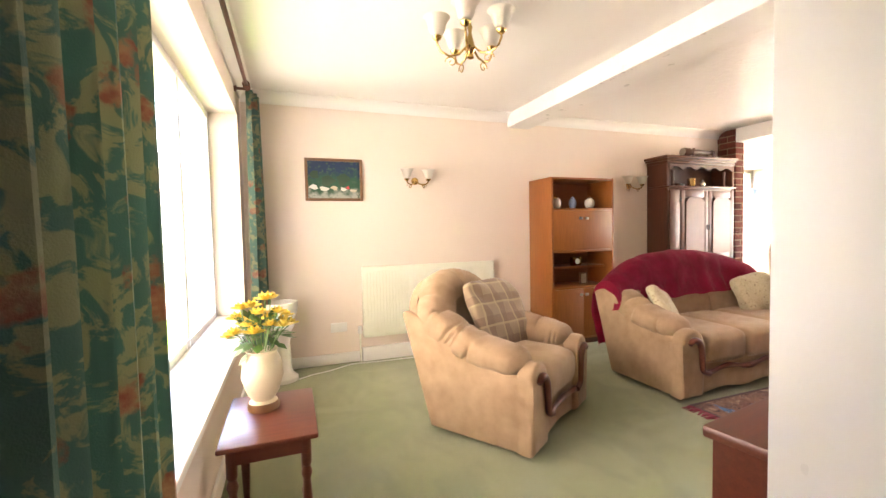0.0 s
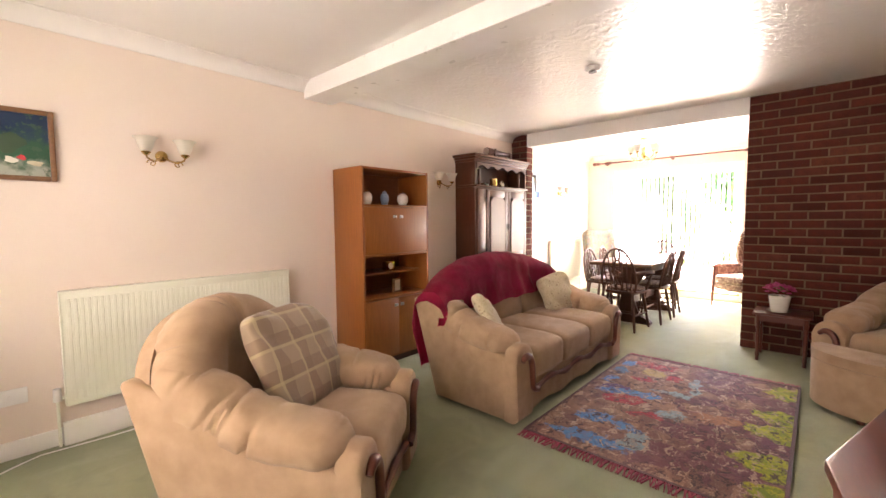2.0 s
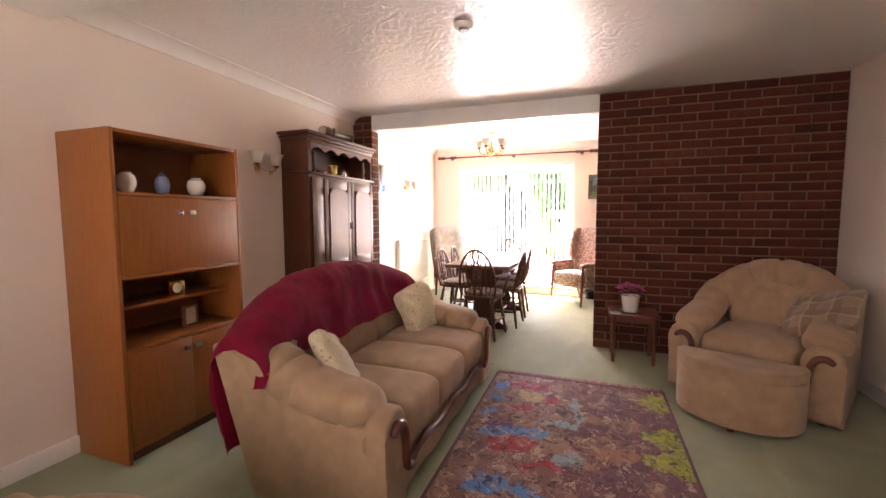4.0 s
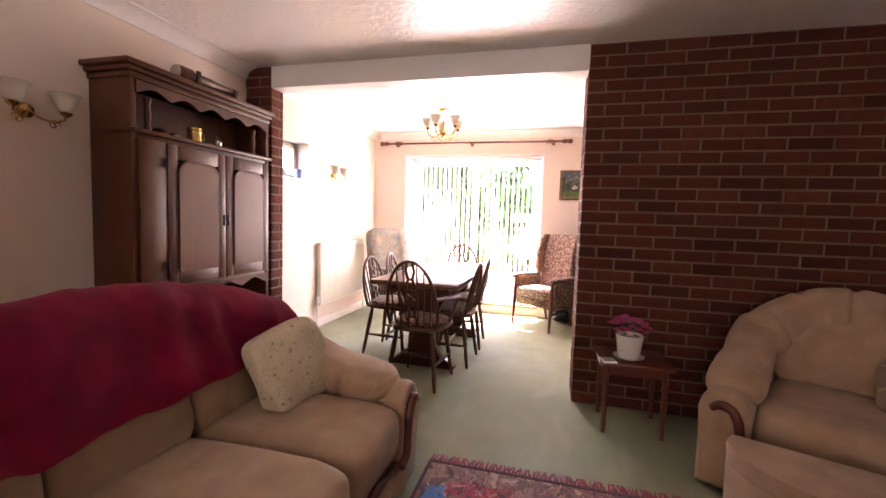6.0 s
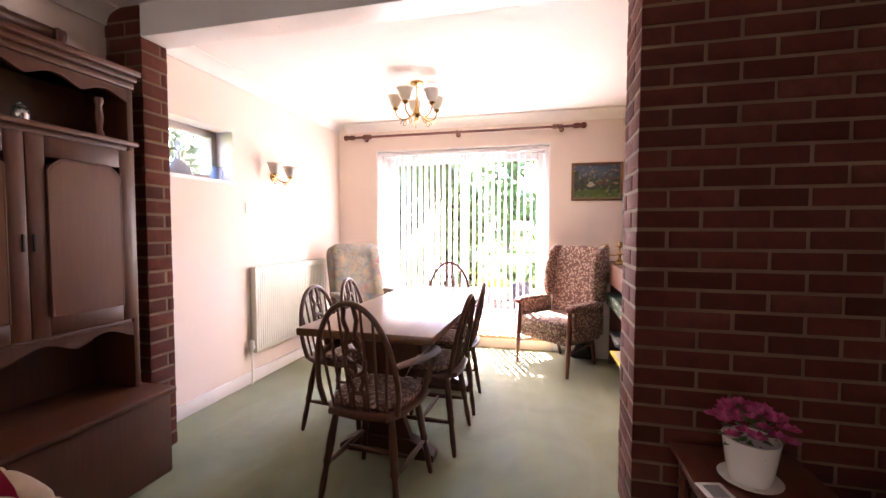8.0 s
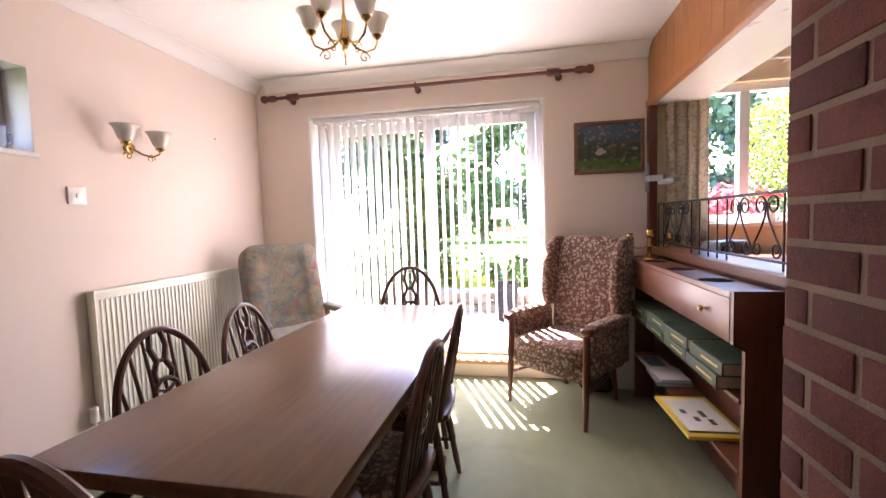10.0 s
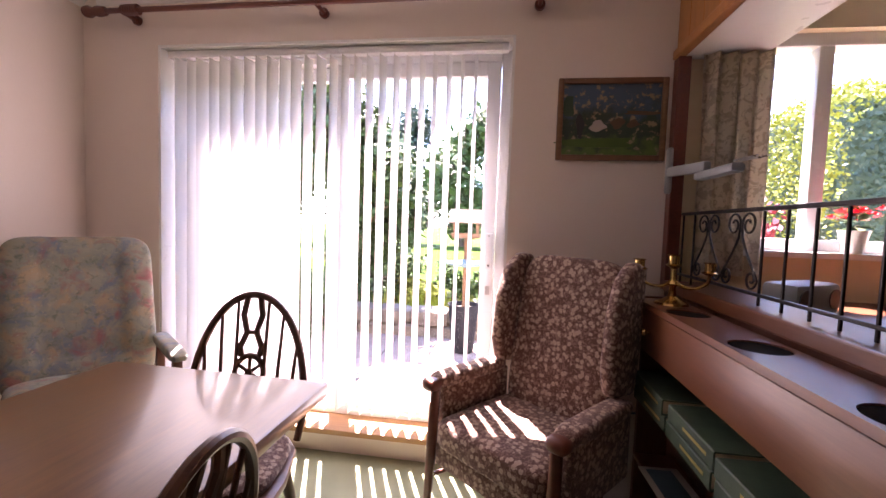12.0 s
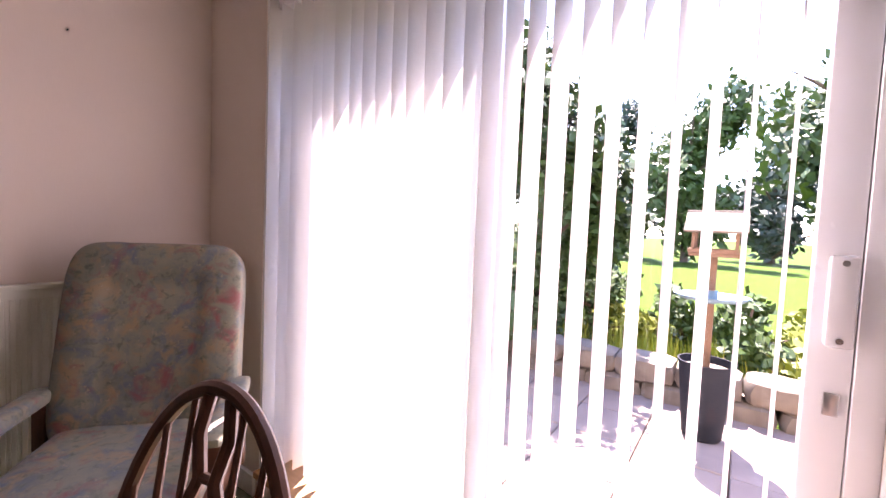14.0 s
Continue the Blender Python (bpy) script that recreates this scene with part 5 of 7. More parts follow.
def sconce(m):
    o = thing("wall_light", m, "brass twin-arm wall light with alabaster glass shades, unlit", "wall light", "wall lights")
    part("back_plate", lathe(B(), [(0.002, 0.022), (0.012, 0.02), (0.03, 0.012), (0.036, 0.0)][::-1], 18, pose(0, 0, 0, 90)), BRASS, o)
    for sx in (-1, 1):
        arm = [(0, -0.02, 0), (sx * 0.03, -0.05, -0.03), (sx * 0.065, -0.08, -0.045), (sx * 0.10, -0.095, -0.025), (sx * 0.105, -0.098, 0.0)]
        a = part("arm", tube(B(), arm, 0.006, 8), BRASS, o)
        part("cup", lathe(B(), [(0.008, -0.012), (0.022, 0.0), (0.026, 0.008), (0.02, 0.012)], 14, Matrix.Translation((sx * 0.105, -0.098, 0.0))), BRASS, a)
        part("shade", lamp_shade(B(), sx * 0.105, -0.098, 0.012, 0.92), SHADE, o, "alabaster glass bell shade")
        part("curl", tube(B(), [(sx * (0.07 + 0.028 * (1 - k / 14) * math.cos(k * 0.6)), -0.07, -0.055 + 0.028 * (1 - k / 14) * math.sin(k * 0.6)) for k in range(14)], 0.0035, 6), BRASS, o)
    return o


for x in (1.85, 4.46, 7.29):
    sconce(pose(x, N - 0.001, 1.665))


def chandelier(m, label):
    o = thing("chandelier", m, label, "chandelier", "chandeliers")
    part("ceiling_rose", lathe(B(), [(0.05, 0.0), (0.05, -0.012), (0.03, -0.025), (0.008, -0.03)][::-1], 18), BRASS, o)
    part("stem", turned(B(), (0, 0, -0.03), (0, 0, -0.30), [(0, 0.006), (0.3, 0.006), (0.4, 0.014), (0.5, 0.008), (0.7, 0.022), (0.8, 0.03), (0.9, 0.014), (0.97, 0.018), (1, 0.004)], 12), BRASS, o)
    for k in range(5):
        a = 2 * math.pi * k / 5 + 0.4
        c, s = math.cos(a), math.sin(a)
        pr = [(0.02, -0.235), (0.06, -0.275), (0.11, -0.285), (0.155, -0.262), (0.172, -0.225), (0.172, -0.20)]
        arm = part("arm", tube(B(), [(c * r, s * r, z) for r, z in pr], 0.006, 8), BRASS, o)
        part("cup", lathe(B(), [(0.008, -0.012), (0.022, 0.0), (0.026, 0.01), (0.02, 0.014)], 14, Matrix.Translation((c * 0.172, s * 0.172, -0.20))), BRASS, arm)
        part("shade", lamp_shade(B(), c * 0.172, s * 0.172, -0.187, 0.98), SHADE, o, "alabaster glass bell shade")
        part("curl", tube(B(), [(c * (0.10 + 0.032 * (1 - q / 16) * math.cos(q * 0.55)), s * (0.10 + 0.032 * (1 - q / 16) * math.cos(q * 0.55)), -0.315 + 0.032 * (1 - q / 16) * math.sin(q * 0.55)) for q in range(15)], 0.0035, 6), BRASS, o)
    return o


chandelier(pose(1.62, 2.48, CEILING), "five-arm brass chandelier with glass shades in the lounge, unlit")
chandelier(pose(7.34, 3.05, CEILING), "five-arm brass chandelier with glass shades over the table, unlit")
o = thing("smoke_alarm", pose(4.16, 2.48, CEILING), "small round white smoke alarm on the textured ceiling", "smoke alarm")
part("body", lathe(B(), [(0.055, 0), (0.055, -0.015), (0.045, -0.03), (0.02, -0.036)][::-1], 24), WHITE, o)
part("grille", lathe(B(), [(0.03, -0.033), (0.03, -0.039), (0.004, -0.04)][::-1], 18), BLACKPLASTIC, o)


# ---- curtains and poles ----
def pole(m, length, label):
    o = thing("curtain_pole", m, label, "curtain pole", "curtain poles")
    part("rod", rod(B(), (0.06, 0, 0), (length - 0.06, 0, 0), 0.013, seg=14), MAHOGANY, o)
    prof = [(0, 0.014), (0.05, 0.022), (0.3, 0.027), (0.55, 0.02), (0.75, 0.03), (0.92, 0.026), (1, 0.008)]
    for a, b in ((0.07, -0.06), (length - 0.07, length + 0.06)):
        part("finial", turned(B(), (a, 0, 0), (b, 0, 0), prof, 14), MAHOGANY, o)
    for x in (0.17, length / 2, length - 0.17):
        br = part("bracket", rod(B(), (x, 0.0, -0.012), (x, 0.085, -0.012), 0.011), MAHOGANY, o)
        part("bracket_plate", rod(B(), (x, 0.072, -0.012), (x, 0.088, -0.012), 0.024, seg=16), MAHOGANY, br)
        for q in range(6 if abs(x - length / 2) > 0.1 else 0):
            xr = x + (0.016 + 0.013 * q) * (1 if x < length / 2 else -1)
            part("curtain_ring", tube(B(), [(xr, 0.022 * math.cos(k * 0.6283), 0.022 * math.sin(k * 0.6283)) for k in range(10)], 0.0055, 6, True), MAHOGANY, br)
        part("ring", tube(B(), [(x, 0.021 * math.cos(k * 0.6283), 0.021 * math.sin(k * 0.6283)) for k in range(10)], 0.005, 6, True), MAHOGANY, br)
    return o


pole(pose(E - 0.09, 4.15, 2.215, 0, 0, -90), 2.40, "dark turned wood curtain pole over the patio doors")
pole(pose(W + 0.09, 0.95, 2.285, 0, 0, 90), 3.15, "dark wood curtain pole over the front window")


def curtain(m, width, z0, z1, folds, depth, mat, label, rng_seed):
    o = thing("curtain", m, label, "curtain", "curtains")
    bm = B()
    cols, rows = folds * 10, 24
    vs = {}
    for i in range(cols + 1):
        for j in range(rows + 1):
            k = j / rows
            ph = i / 10 * 2 * math.pi
            amp = depth * (0.6 + 0.4 * (1 - k)) * (0.8 + 0.4 * noise.noise(Vector((i / 10, rng_seed, 0))))
            x = width * i / cols + 0.012 * noise.noise(Vector((i * 0.2, k * 3, rng_seed)))
            y = amp * math.sin(ph + 0.5 * noise.noise(Vector((k * 2, i * 0.05, rng_seed)))) 
            vs[i, j] = bm.verts.new((x, y, z0 + (z1 - z0) * k))
    for i in range(cols):
        for j in range(rows):
            bm.faces.new((vs[i, j], vs[i + 1, j], vs[i + 1, j + 1], vs[i, j + 1]))
    bmesh.ops.solidify(bm, geom=bm.faces[:], thickness=0.003)
    part("drape", bm, mat, o)
    part("heading_tape", boxes((0.0, -0.012, z1 - 0.07, width, 0.012, z1 + 0.012), bevel=0.004), mat, o)
    return o


curtain(pose(W + 0.09, 0.92, 0, 0, 0, 90), 0.52, 0.03, 2.26, 6, 0.045, CURTAIN, "green floral full-length curtain drawn back at the window", 1.0)
curtain(pose(W + 0.115, 3.93, 0, 0, 0, 90), 0.30, 0.03, 2.26, 4, 0.085, CURTAIN, "narrow bunched green floral curtain in the corner", 2.0)


# ---- lounge small furniture ----
def leg_table(name, m, w, d, h, label, category, mat=MAHOGANY):
    o = thing(name, m, label, category)
    part("tabletop", box(B(), -w / 2, -d / 2, h - 0.02, w / 2, d / 2, h, bevel=0.007), mat, o)
    i = 0.03
    part("apron", boxes((-w / 2 + i, -d / 2 + i, h - 0.075, w / 2 - i, -d / 2 + i + 0.015, h - 0.021), (-w / 2 + i, d / 2 - i - 0.015, h - 0.075, w / 2 - i, d / 2 - i, h - 0.021), (-w / 2 + i, -d / 2 + i + 0.015, h - 0.075, -w / 2 + i + 0.015, d / 2 - i - 0.015, h - 0.021), (w / 2 - i - 0.015, -d / 2 + i + 0.015, h - 0.075, w / 2 - i, d / 2 - i - 0.015, h - 0.021)), mat, o)
    for sx in (-1, 1):
        for sy in (-1, 1):
            x, y = sx * (w / 2 - i - 0.012), sy * (d / 2 - i - 0.012)
            part("leg", turned(B(), (x, y, h - 0.021), (x, y, 0), [(0, 0.018), (0.2, 0.018), (0.22, 0.013), (0.27, 0.02), (0.32, 0.013), (0.5, 0.018), (0.82, 0.012), (0.87, 0.018), (0.93, 0.012), (1, 0.015)], 12), mat, o)
    return o


leg_table("side_table", pose(0.62, 2.18, 0), 0.32, 0.46, 0.50, "small polished mahogany side table by the window", "side table")
o = thing("vase", pose(0.59, 2.25, 0.50), "ivory pottery vase of yellow silk flowers on the side table", "vase of flowers")
part("pot", lathe(B(), [(0.05, 0.0), (0.055, 0.03), (0.04, 0.04), (0.06, 0.07), (0.078, 0.13), (0.072, 0.19), (0.055, 0.225), (0.06, 0.235)], 24), IVORY, o)
part("foot_band", lathe(B(), [(0.058, 0.001), (0.06, 0.015), (0.056, 0.031)], 24), GILT, o)
rg = random.Random(8)


def bloom(bm, c, r, petals=9, tilt=1.0, rng=rg):
    for ring, (n_, rr, up) in enumerate(((petals, 1.0, 0.25), (petals - 3, 0.65, 0.55), (4, 0.35, 0.8))):
        for k in range(n_):
            a = 2 * math.pi * k / n_ + ring * 0.4
            q = Vector((math.cos(a), math.sin(a), 0))
            t = Vector((-math.sin(a), math.cos(a), 0))
            p0, p1 = Vector(c) + q * r * 0.1, Vector(c) + q * r * rr + Vector((0, 0, up * r))
            wd = r * rr * 0.45
            mid = p0.lerp(p1, 0.6) + Vector((0, 0, 0.05 * r))
            v = [bm.verts.new(x) for x in (p0, mid + t * wd, p1, mid - t * wd)]
            bm.faces.new(v)


def leaves(bm, c, spread, count, size, rng):
    for k in range(count):
        d = Vector((rng.uniform(-1, 1), rng.uniform(-1, 1), rng.uniform(-0.5, 0.8))).normalized()
        p = Vector(c) + d * rng.uniform(0.3, 1) * spread
        t = d.cross(Vector((0, 0, 1))).normalized() * size * 0.35
        v = [bm.verts.new(x) for x in (p, p + d * size * 0.5 + t, p + d * size, p + d * size * 0.5 - t)]
        bm.faces.new(v)


for k in range(19):
    a, rr = k * 2.4, 0.02 + 0.105 * (k / 19) ** 0.5
    c = (rr * math.cos(a), rr * math.sin(a), 0.36 + 0.10 * math.cos(rr * 11) + rg.uniform(-0.03, 0.03) - rr * 0.6)
    bm = B()
    bloom(bm, c, rg.uniform(0.032, 0.048), 12)
    part("flower", bm, YELLOW, o)
    part("stem", tube(B(), [(rr * 0.2 * math.cos(a), rr * 0.2 * math.sin(a), 0.2), (rr * 0.7 * math.cos(a), rr * 0.7 * math.sin(a), 0.3), c], 0.0025, 5), LEAF, o)
bm = B()
leaves(bm, (0, 0, 0.30), 0.085, 60, 0.06, rg)
part("foliage", bm, LEAF, o)

o = thing("plant_pedestal", pose(0.62, 4.06, 0), "white fluted ceramic jardiniere pedestal in the corner", "pedestal")
part("column", lathe(B(), [(0.12, 0), (0.12, 0.03), (0.085, 0.06), (0.07, 0.1), (0.062, 0.3), (0.075, 0.40), (0.10, 0.44), (0.10, 0.46)], 24), CERAMIC, o)
part("bowl", lathe(B(), [(0.07, 0.461), (0.10, 0.49), (0.125, 0.56), (0.135, 0.64), (0.13, 0.64), (0.115, 0.56), (0.06, 0.50)], 24), CERAMIC, o)

# television cabinet, set askew
TV = pose(2.02, 0.80, 0, 0, 0, 9)
o = thing("cabinet", TV, "dark mahogany cabinet with a glossy top, set askew", "cabinet")
cut = [(-0.50, 0.35), (0.126, 0.35), (0.50, 0.175), (0.50, -0.42), (-0.50, -0.42)]
bm = B()
a = [bm.verts.new((x, y, 0.765)) for x, y in cut]
b = [bm.verts.new((x, y, 0.79)) for x, y in cut]
bm.faces.new(a), bm.faces.new(b[::-1])
for i in range(5):
    bm.faces.new((a[i], b[i], b[(i + 1) % 5], a[(i + 1) % 5]))
bmesh.ops.bevel(bm, geom=bm.edges[:], offset=0.006, segments=2, affect="EDGES", profile=0.5)
part("top", bm, MAHOGANY, o)
bm = B()
a = [bm.verts.new((x * 0.97, y * 0.96, 0.0)) for x, y in cut]
b = [bm.verts.new((x * 0.97, y * 0.96, 0.764)) for x, y in cut]
bm.faces.new(a), bm.faces.new(b[::-1])
for i in range(5):
    bm.faces.new((a[i], b[i], b[(i + 1) % 5], a[(i + 1) % 5]))
part("carcass", bm, MAHOGANY, o)
for x0, x1 in ((-0.46, -0.19), (-0.18, 0.09)):
    d = part("door", box(B(), x0, 0.337, 0.06, x1, 0.349, 0.73, bevel=0.004), MAHOGANY, o)
    part("knob", lathe(B(), [(0.006, 0), (0.006, 0.012), (0.012, 0.018), (0.008, 0.024)], 12, pose(x1 - 0.04 if x0 < -0.3 else x0 + 0.04, 0.349, 0.45, -90)), BRASS, d)

# small table before the brick wall, pot of pink flowers
leg_table("occasional_table", pose(5.70, 1.395, 0), 0.36, 0.40, 0.425, "small dark mahogany occasional table by the brick wall", "side table", MAHOGANY)
o = thing("flower_pot", pose(5.66, 1.42, 0.425), "white china pot of pink flowers on a saucer", "flower pot")
part("saucer", lathe(B(), [(0.05, 0), (0.085, 0.012), (0.088, 0.016), (0.05, 0.008)], 24), CERAMIC, o)
part("pot", lathe(B(), [(0.055, 0.009), (0.062, 0.03), (0.075, 0.12), (0.079, 0.145), (0.072, 0.145), (0.066, 0.12)], 24), CERAMIC, o)
rg = random.Random(4)
for k in range(36):
    a, rr = k * 2.4, 0.115 * math.sqrt(k / 36)
    c = (rr * math.cos(a), rr * math.sin(a), 0.185 + 0.05 * math.cos(rr * 14) + rg.uniform(-0.012, 0.012))
    bm = B()
    bloom(bm, c, rg.uniform(0.022, 0.032), 8)
    part("flower", bm, PINK, o)
bm = B()
leaves(bm, (0, 0, 0.16), 0.07, 50, 0.035, rg)
part("foliage", bm, LEAF, o)
o = thing("coaster", pose(5.57, 1.545, 0.425, 0, 0, 12), "small square white coaster with a dark mark", "coaster")
part("mat", box(B(), -0.045, -0.04, 0, 0.045, 0.04, 0.006, bevel=0.002), CERAMIC, o)
part("print", boxes((-0.03, -0.025, 0.0061, 0.03, 0.025, 0.0066)), GREYPLASTIC, o)

# ---- dining ----
TX0, TX1, TY0, TY1 = 5.96, 7.58, 2.525, 3.225
o = thing("dining_table", pose((TX0 + TX1) / 2, (TY0 + TY1) / 2, 0, 0, 0, -1.0), "long polished dark oak refectory dining table", "dining table")
hw, hd = (TX1 - TX0) / 2, (TY1 - TY0) / 2
part("tabletop", box(B(), -hw, -hd, 0.70, hw, hd, 0.74, bevel=0.008), TABLEWOOD, o)
part("apron", boxes((-hw + 0.12, -hd + 0.09, 0.62, hw - 0.12, -hd + 0.115, 0.699), (-hw + 0.12, hd - 0.115, 0.62, hw - 0.12, hd - 0.09, 0.699), bevel=0.003), CHAIRWOOD, o)
for sx in (-1, 1):
    x = sx * (hw - 0.32)
    outl = [(-0.14, 0.10), (0.14, 0.10), (0.10, 0.2), (0.075, 0.3), (0.10, 0.42), (0.15, 0.52), (0.22, 0.62), (0.26, 0.70), (-0.26, 0.70), (-0.22, 0.62), (-0.15, 0.52), (-0.10, 0.42), (-0.075, 0.3), (-0.10, 0.2)]
    part("trestle", prism(B(), outl, x - 0.022, x + 0.022, Matrix(((0, 1, 0, 0), (1, 0, 0, 0), (0, 0, 1, 0), (0, 0, 0, 1)))), CHAIRWOOD, o)
    part("foot", prism(B(), [(-0.27, 0), (0.27, 0), (0.27, 0.03), (0.2, 0.075), (0.14, 0.10), (-0.14, 0.10), (-0.2, 0.075), (-0.27, 0.03)], x - 0.04, x + 0.04, Matrix(((0, 1, 0, 0), (1, 0, 0, 0), (0, 0, 1, 0), (0, 0, 0, 1)))), CHAIRWOOD, o)
part("stretcher", box(B(), -hw + 0.32, -0.02, 0.20, hw - 0.32, 0.02, 0.29, bevel=0.004), CHAIRWOOD, o)


def wheelback(m, label, arms=False, back=0.405):
    """A wheelback chair that faces local -y."""
    o = thing("dining_chair", m, label, "dining chair", "chairs round the dining table")
    bm = B()
    seat = [(0.0, -0.205), (0.13, -0.20), (0.195, -0.165), (0.205, -0.05), (0.185, 0.12), (0.14, 0.195), (0.0, 0.205)]
    seat = seat + [(-x, y) for x, y in seat[-2:0:-1]]
    a = [bm.verts.new((x, y, 0.415)) for x, y in seat]
    b = [bm.verts.new((x, y, 0.445)) for x, y in seat]
    bm.faces.new(a), bm.faces.new(b[::-1])
    for i in range(len(seat)):
        bm.faces.new((a[i], b[i], b[(i + 1) % len(a)], a[(i + 1) % len(a)]))
    bmesh.ops.bevel(bm, geom=[e for e in bm.edges if abs(e.verts[0].co.z - e.verts[1].co.z) < 0.01], offset=0.009, segments=2, affect="EDGES", profile=0.5)
    part("seat", bm, CHAIRWOOD, o)
    part("seat_pad", soft(B(), (0, -0.01, 0.462), (0.37, 0.36, 0.05), 0.6, 0.5, 24, 8, wobble=0.006), WINGCLOTH, o, "brown floral tie-on pad")

    def hoop(s, grow=0.0):
        a = math.pi * s
        x, z = math.cos(a) * (0.195 + grow), math.sin(a) ** 0.75 * (back + grow)
        return Vector((x * (1.0 if z > 0.1 else 0.9 + z), 0.165 + 0.19 * z, 0.445 + z))
    part("hoop", tube(B(), [hoop(k / 32) for k in range(33)], 0.0125, 9), CHAIRWOOD, o)
    for k in (-3, -2, -1, 1, 2, 3):
        xb = k * 0.043
        xt = xb * 1.22
        s = math.acos(max(-0.99, min(0.99, xt / 0.195))) / math.pi
        part("spindle", tube(B(), [(xb, 0.165, 0.443), Vector((xb, 0.165, 0.443)).lerp(hoop(s), 0.5), hoop(s)], [0.0055, 0.007, 0.0055], 7), CHAIRWOOD, o)
    # pierced splat with its wheel

    def on(x, z):
        z = 0.445 + (z - 0.445) * back / 0.45
        return (x, 0.165 + 0.19 * (z - 0.445), z)
    sp, su = B(), B()
    for sx in (-1, 1):
        tube(sp, [on(sx * 0.026, 0.445), on(sx * 0.030, 0.50), on(sx * 0.016, 0.535), on(sx * 0.034, 0.575), on(sx * 0.030, 0.60)], 0.0105, 7)
        tube(su, [on(sx * 0.030, 0.70), on(sx * 0.036, 0.73), on(sx * 0.016, 0.775), on(sx * 0.032, 0.83), on(sx * 0.022, 0.885)], 0.0105, 7)
    box(sp, -0.022, 0.168, 0.512, 0.022, 0.182, 0.53)
    tube(su, [on(-0.018, 0.775), on(0.018, 0.775)], 0.008, 7)
    part("splat_top", su, CHAIRWOOD, o)
    spl = part("splat", sp, CHAIRWOOD, o)
    wh = B()
    tube(wh, [on(0.048 * math.cos(k * math.pi / 10), 0.65 + 0.052 * math.sin(k * math.pi / 10)) for k in range(20)], 0.010, 7, True)
    for k in range(3):
        a = k * math.pi / 3 + math.pi / 6
        tube(wh, [on(-0.046 * math.cos(a), 0.65 - 0.05 * math.sin(a)), on(0.046 * math.cos(a), 0.65 + 0.05 * math.sin(a))], 0.0068, 6)
    lathe(wh, [(0.012, -0.009), (0.014, 0), (0.012, 0.009)], 12, pose(0, 0.165 + 0.19 * 0.205 * back / 0.45, 0.445 + 0.205 * back / 0.45, 79))
    part("wheel", wh, CHAIRWOOD, spl, "pierced six-spoke wheel")
    prof = [(0, 0.013), (0.15, 0.016), (0.35, 0.019), (0.5, 0.016), (0.55, 0.02), (0.6, 0.013), (0.8, 0.016), (1, 0.011)]
    feet = {}
    for sx in (-1, 1):
        for sy in (-1, 1):
            top, foot = Vector((sx * 0.135, sy * 0.135, 0.42)), Vector((sx * 0.19, sy * 0.195, 0.0))
            feet[sx, sy] = (top, foot)
            part("leg", turned(B(), top, foot, prof, 10), CHAIRWOOD, o)
    mids = {}
    for sx in (-1, 1):
        p, q = feet[sx, -1][0].lerp(feet[sx, -1][1], 0.58), feet[sx, 1][0].lerp(feet[sx, 1][1], 0.58)
        mids[sx] = (p + q) / 2
        part("stretcher", turned(B(), p, q, [(0, 0.008), (0.5, 0.015), (1, 0.008)], 8), CHAIRWOOD, o)
    part("stretcher", turned(B(), mids[-1], mids[1], [(0, 0.008), (0.5, 0.014), (1, 0.008)], 8), CHAIRWOOD, o)
    if arms:
        for sx in (-1, 1):
            part("arm", tube(B(), [(sx * 0.19, 0.20, 0.66), (sx * 0.235, 0.08, 0.66), (sx * 0.25, -0.05, 0.655), (sx * 0.245, -0.14, 0.65)], [0.014, 0.017, 0.021, 0.024], 9, flat=0.6), CHAIRWOOD, o)
            part("arm_post", turned(B(), (sx * 0.185, -0.10, 0.44), (sx * 0.245, -0.11, 0.64), [(0, 0.01), (0.4, 0.017), (0.6, 0.012), (1, 0.01)], 9), CHAIRWOOD, o)
    return o


wheelback(pose(5.97, 2.81, 0, 0, 0, 85), "dark wheelback carver chair with arms at the table head", True, 0.475)
c0 = wheelback(pose(6.56, 3.27, 0, 0, 0, -4), "dark wheelback dining chair pushed in at the long side")
copy_thing(c0, pose(7.03, 3.25, 0, 0, 0, 3))
copy_thing(c0, pose(6.51, 2.705, 0, 0, 0, 178))
copy_thing(c0, pose(7.02, 2.705, 0, 0, 0, 183))
wheelback(pose(7.572, 2.843, 0, 0, 0, -78), "tall dark wheelback chair with its back to the patio doors", False, 0.48)

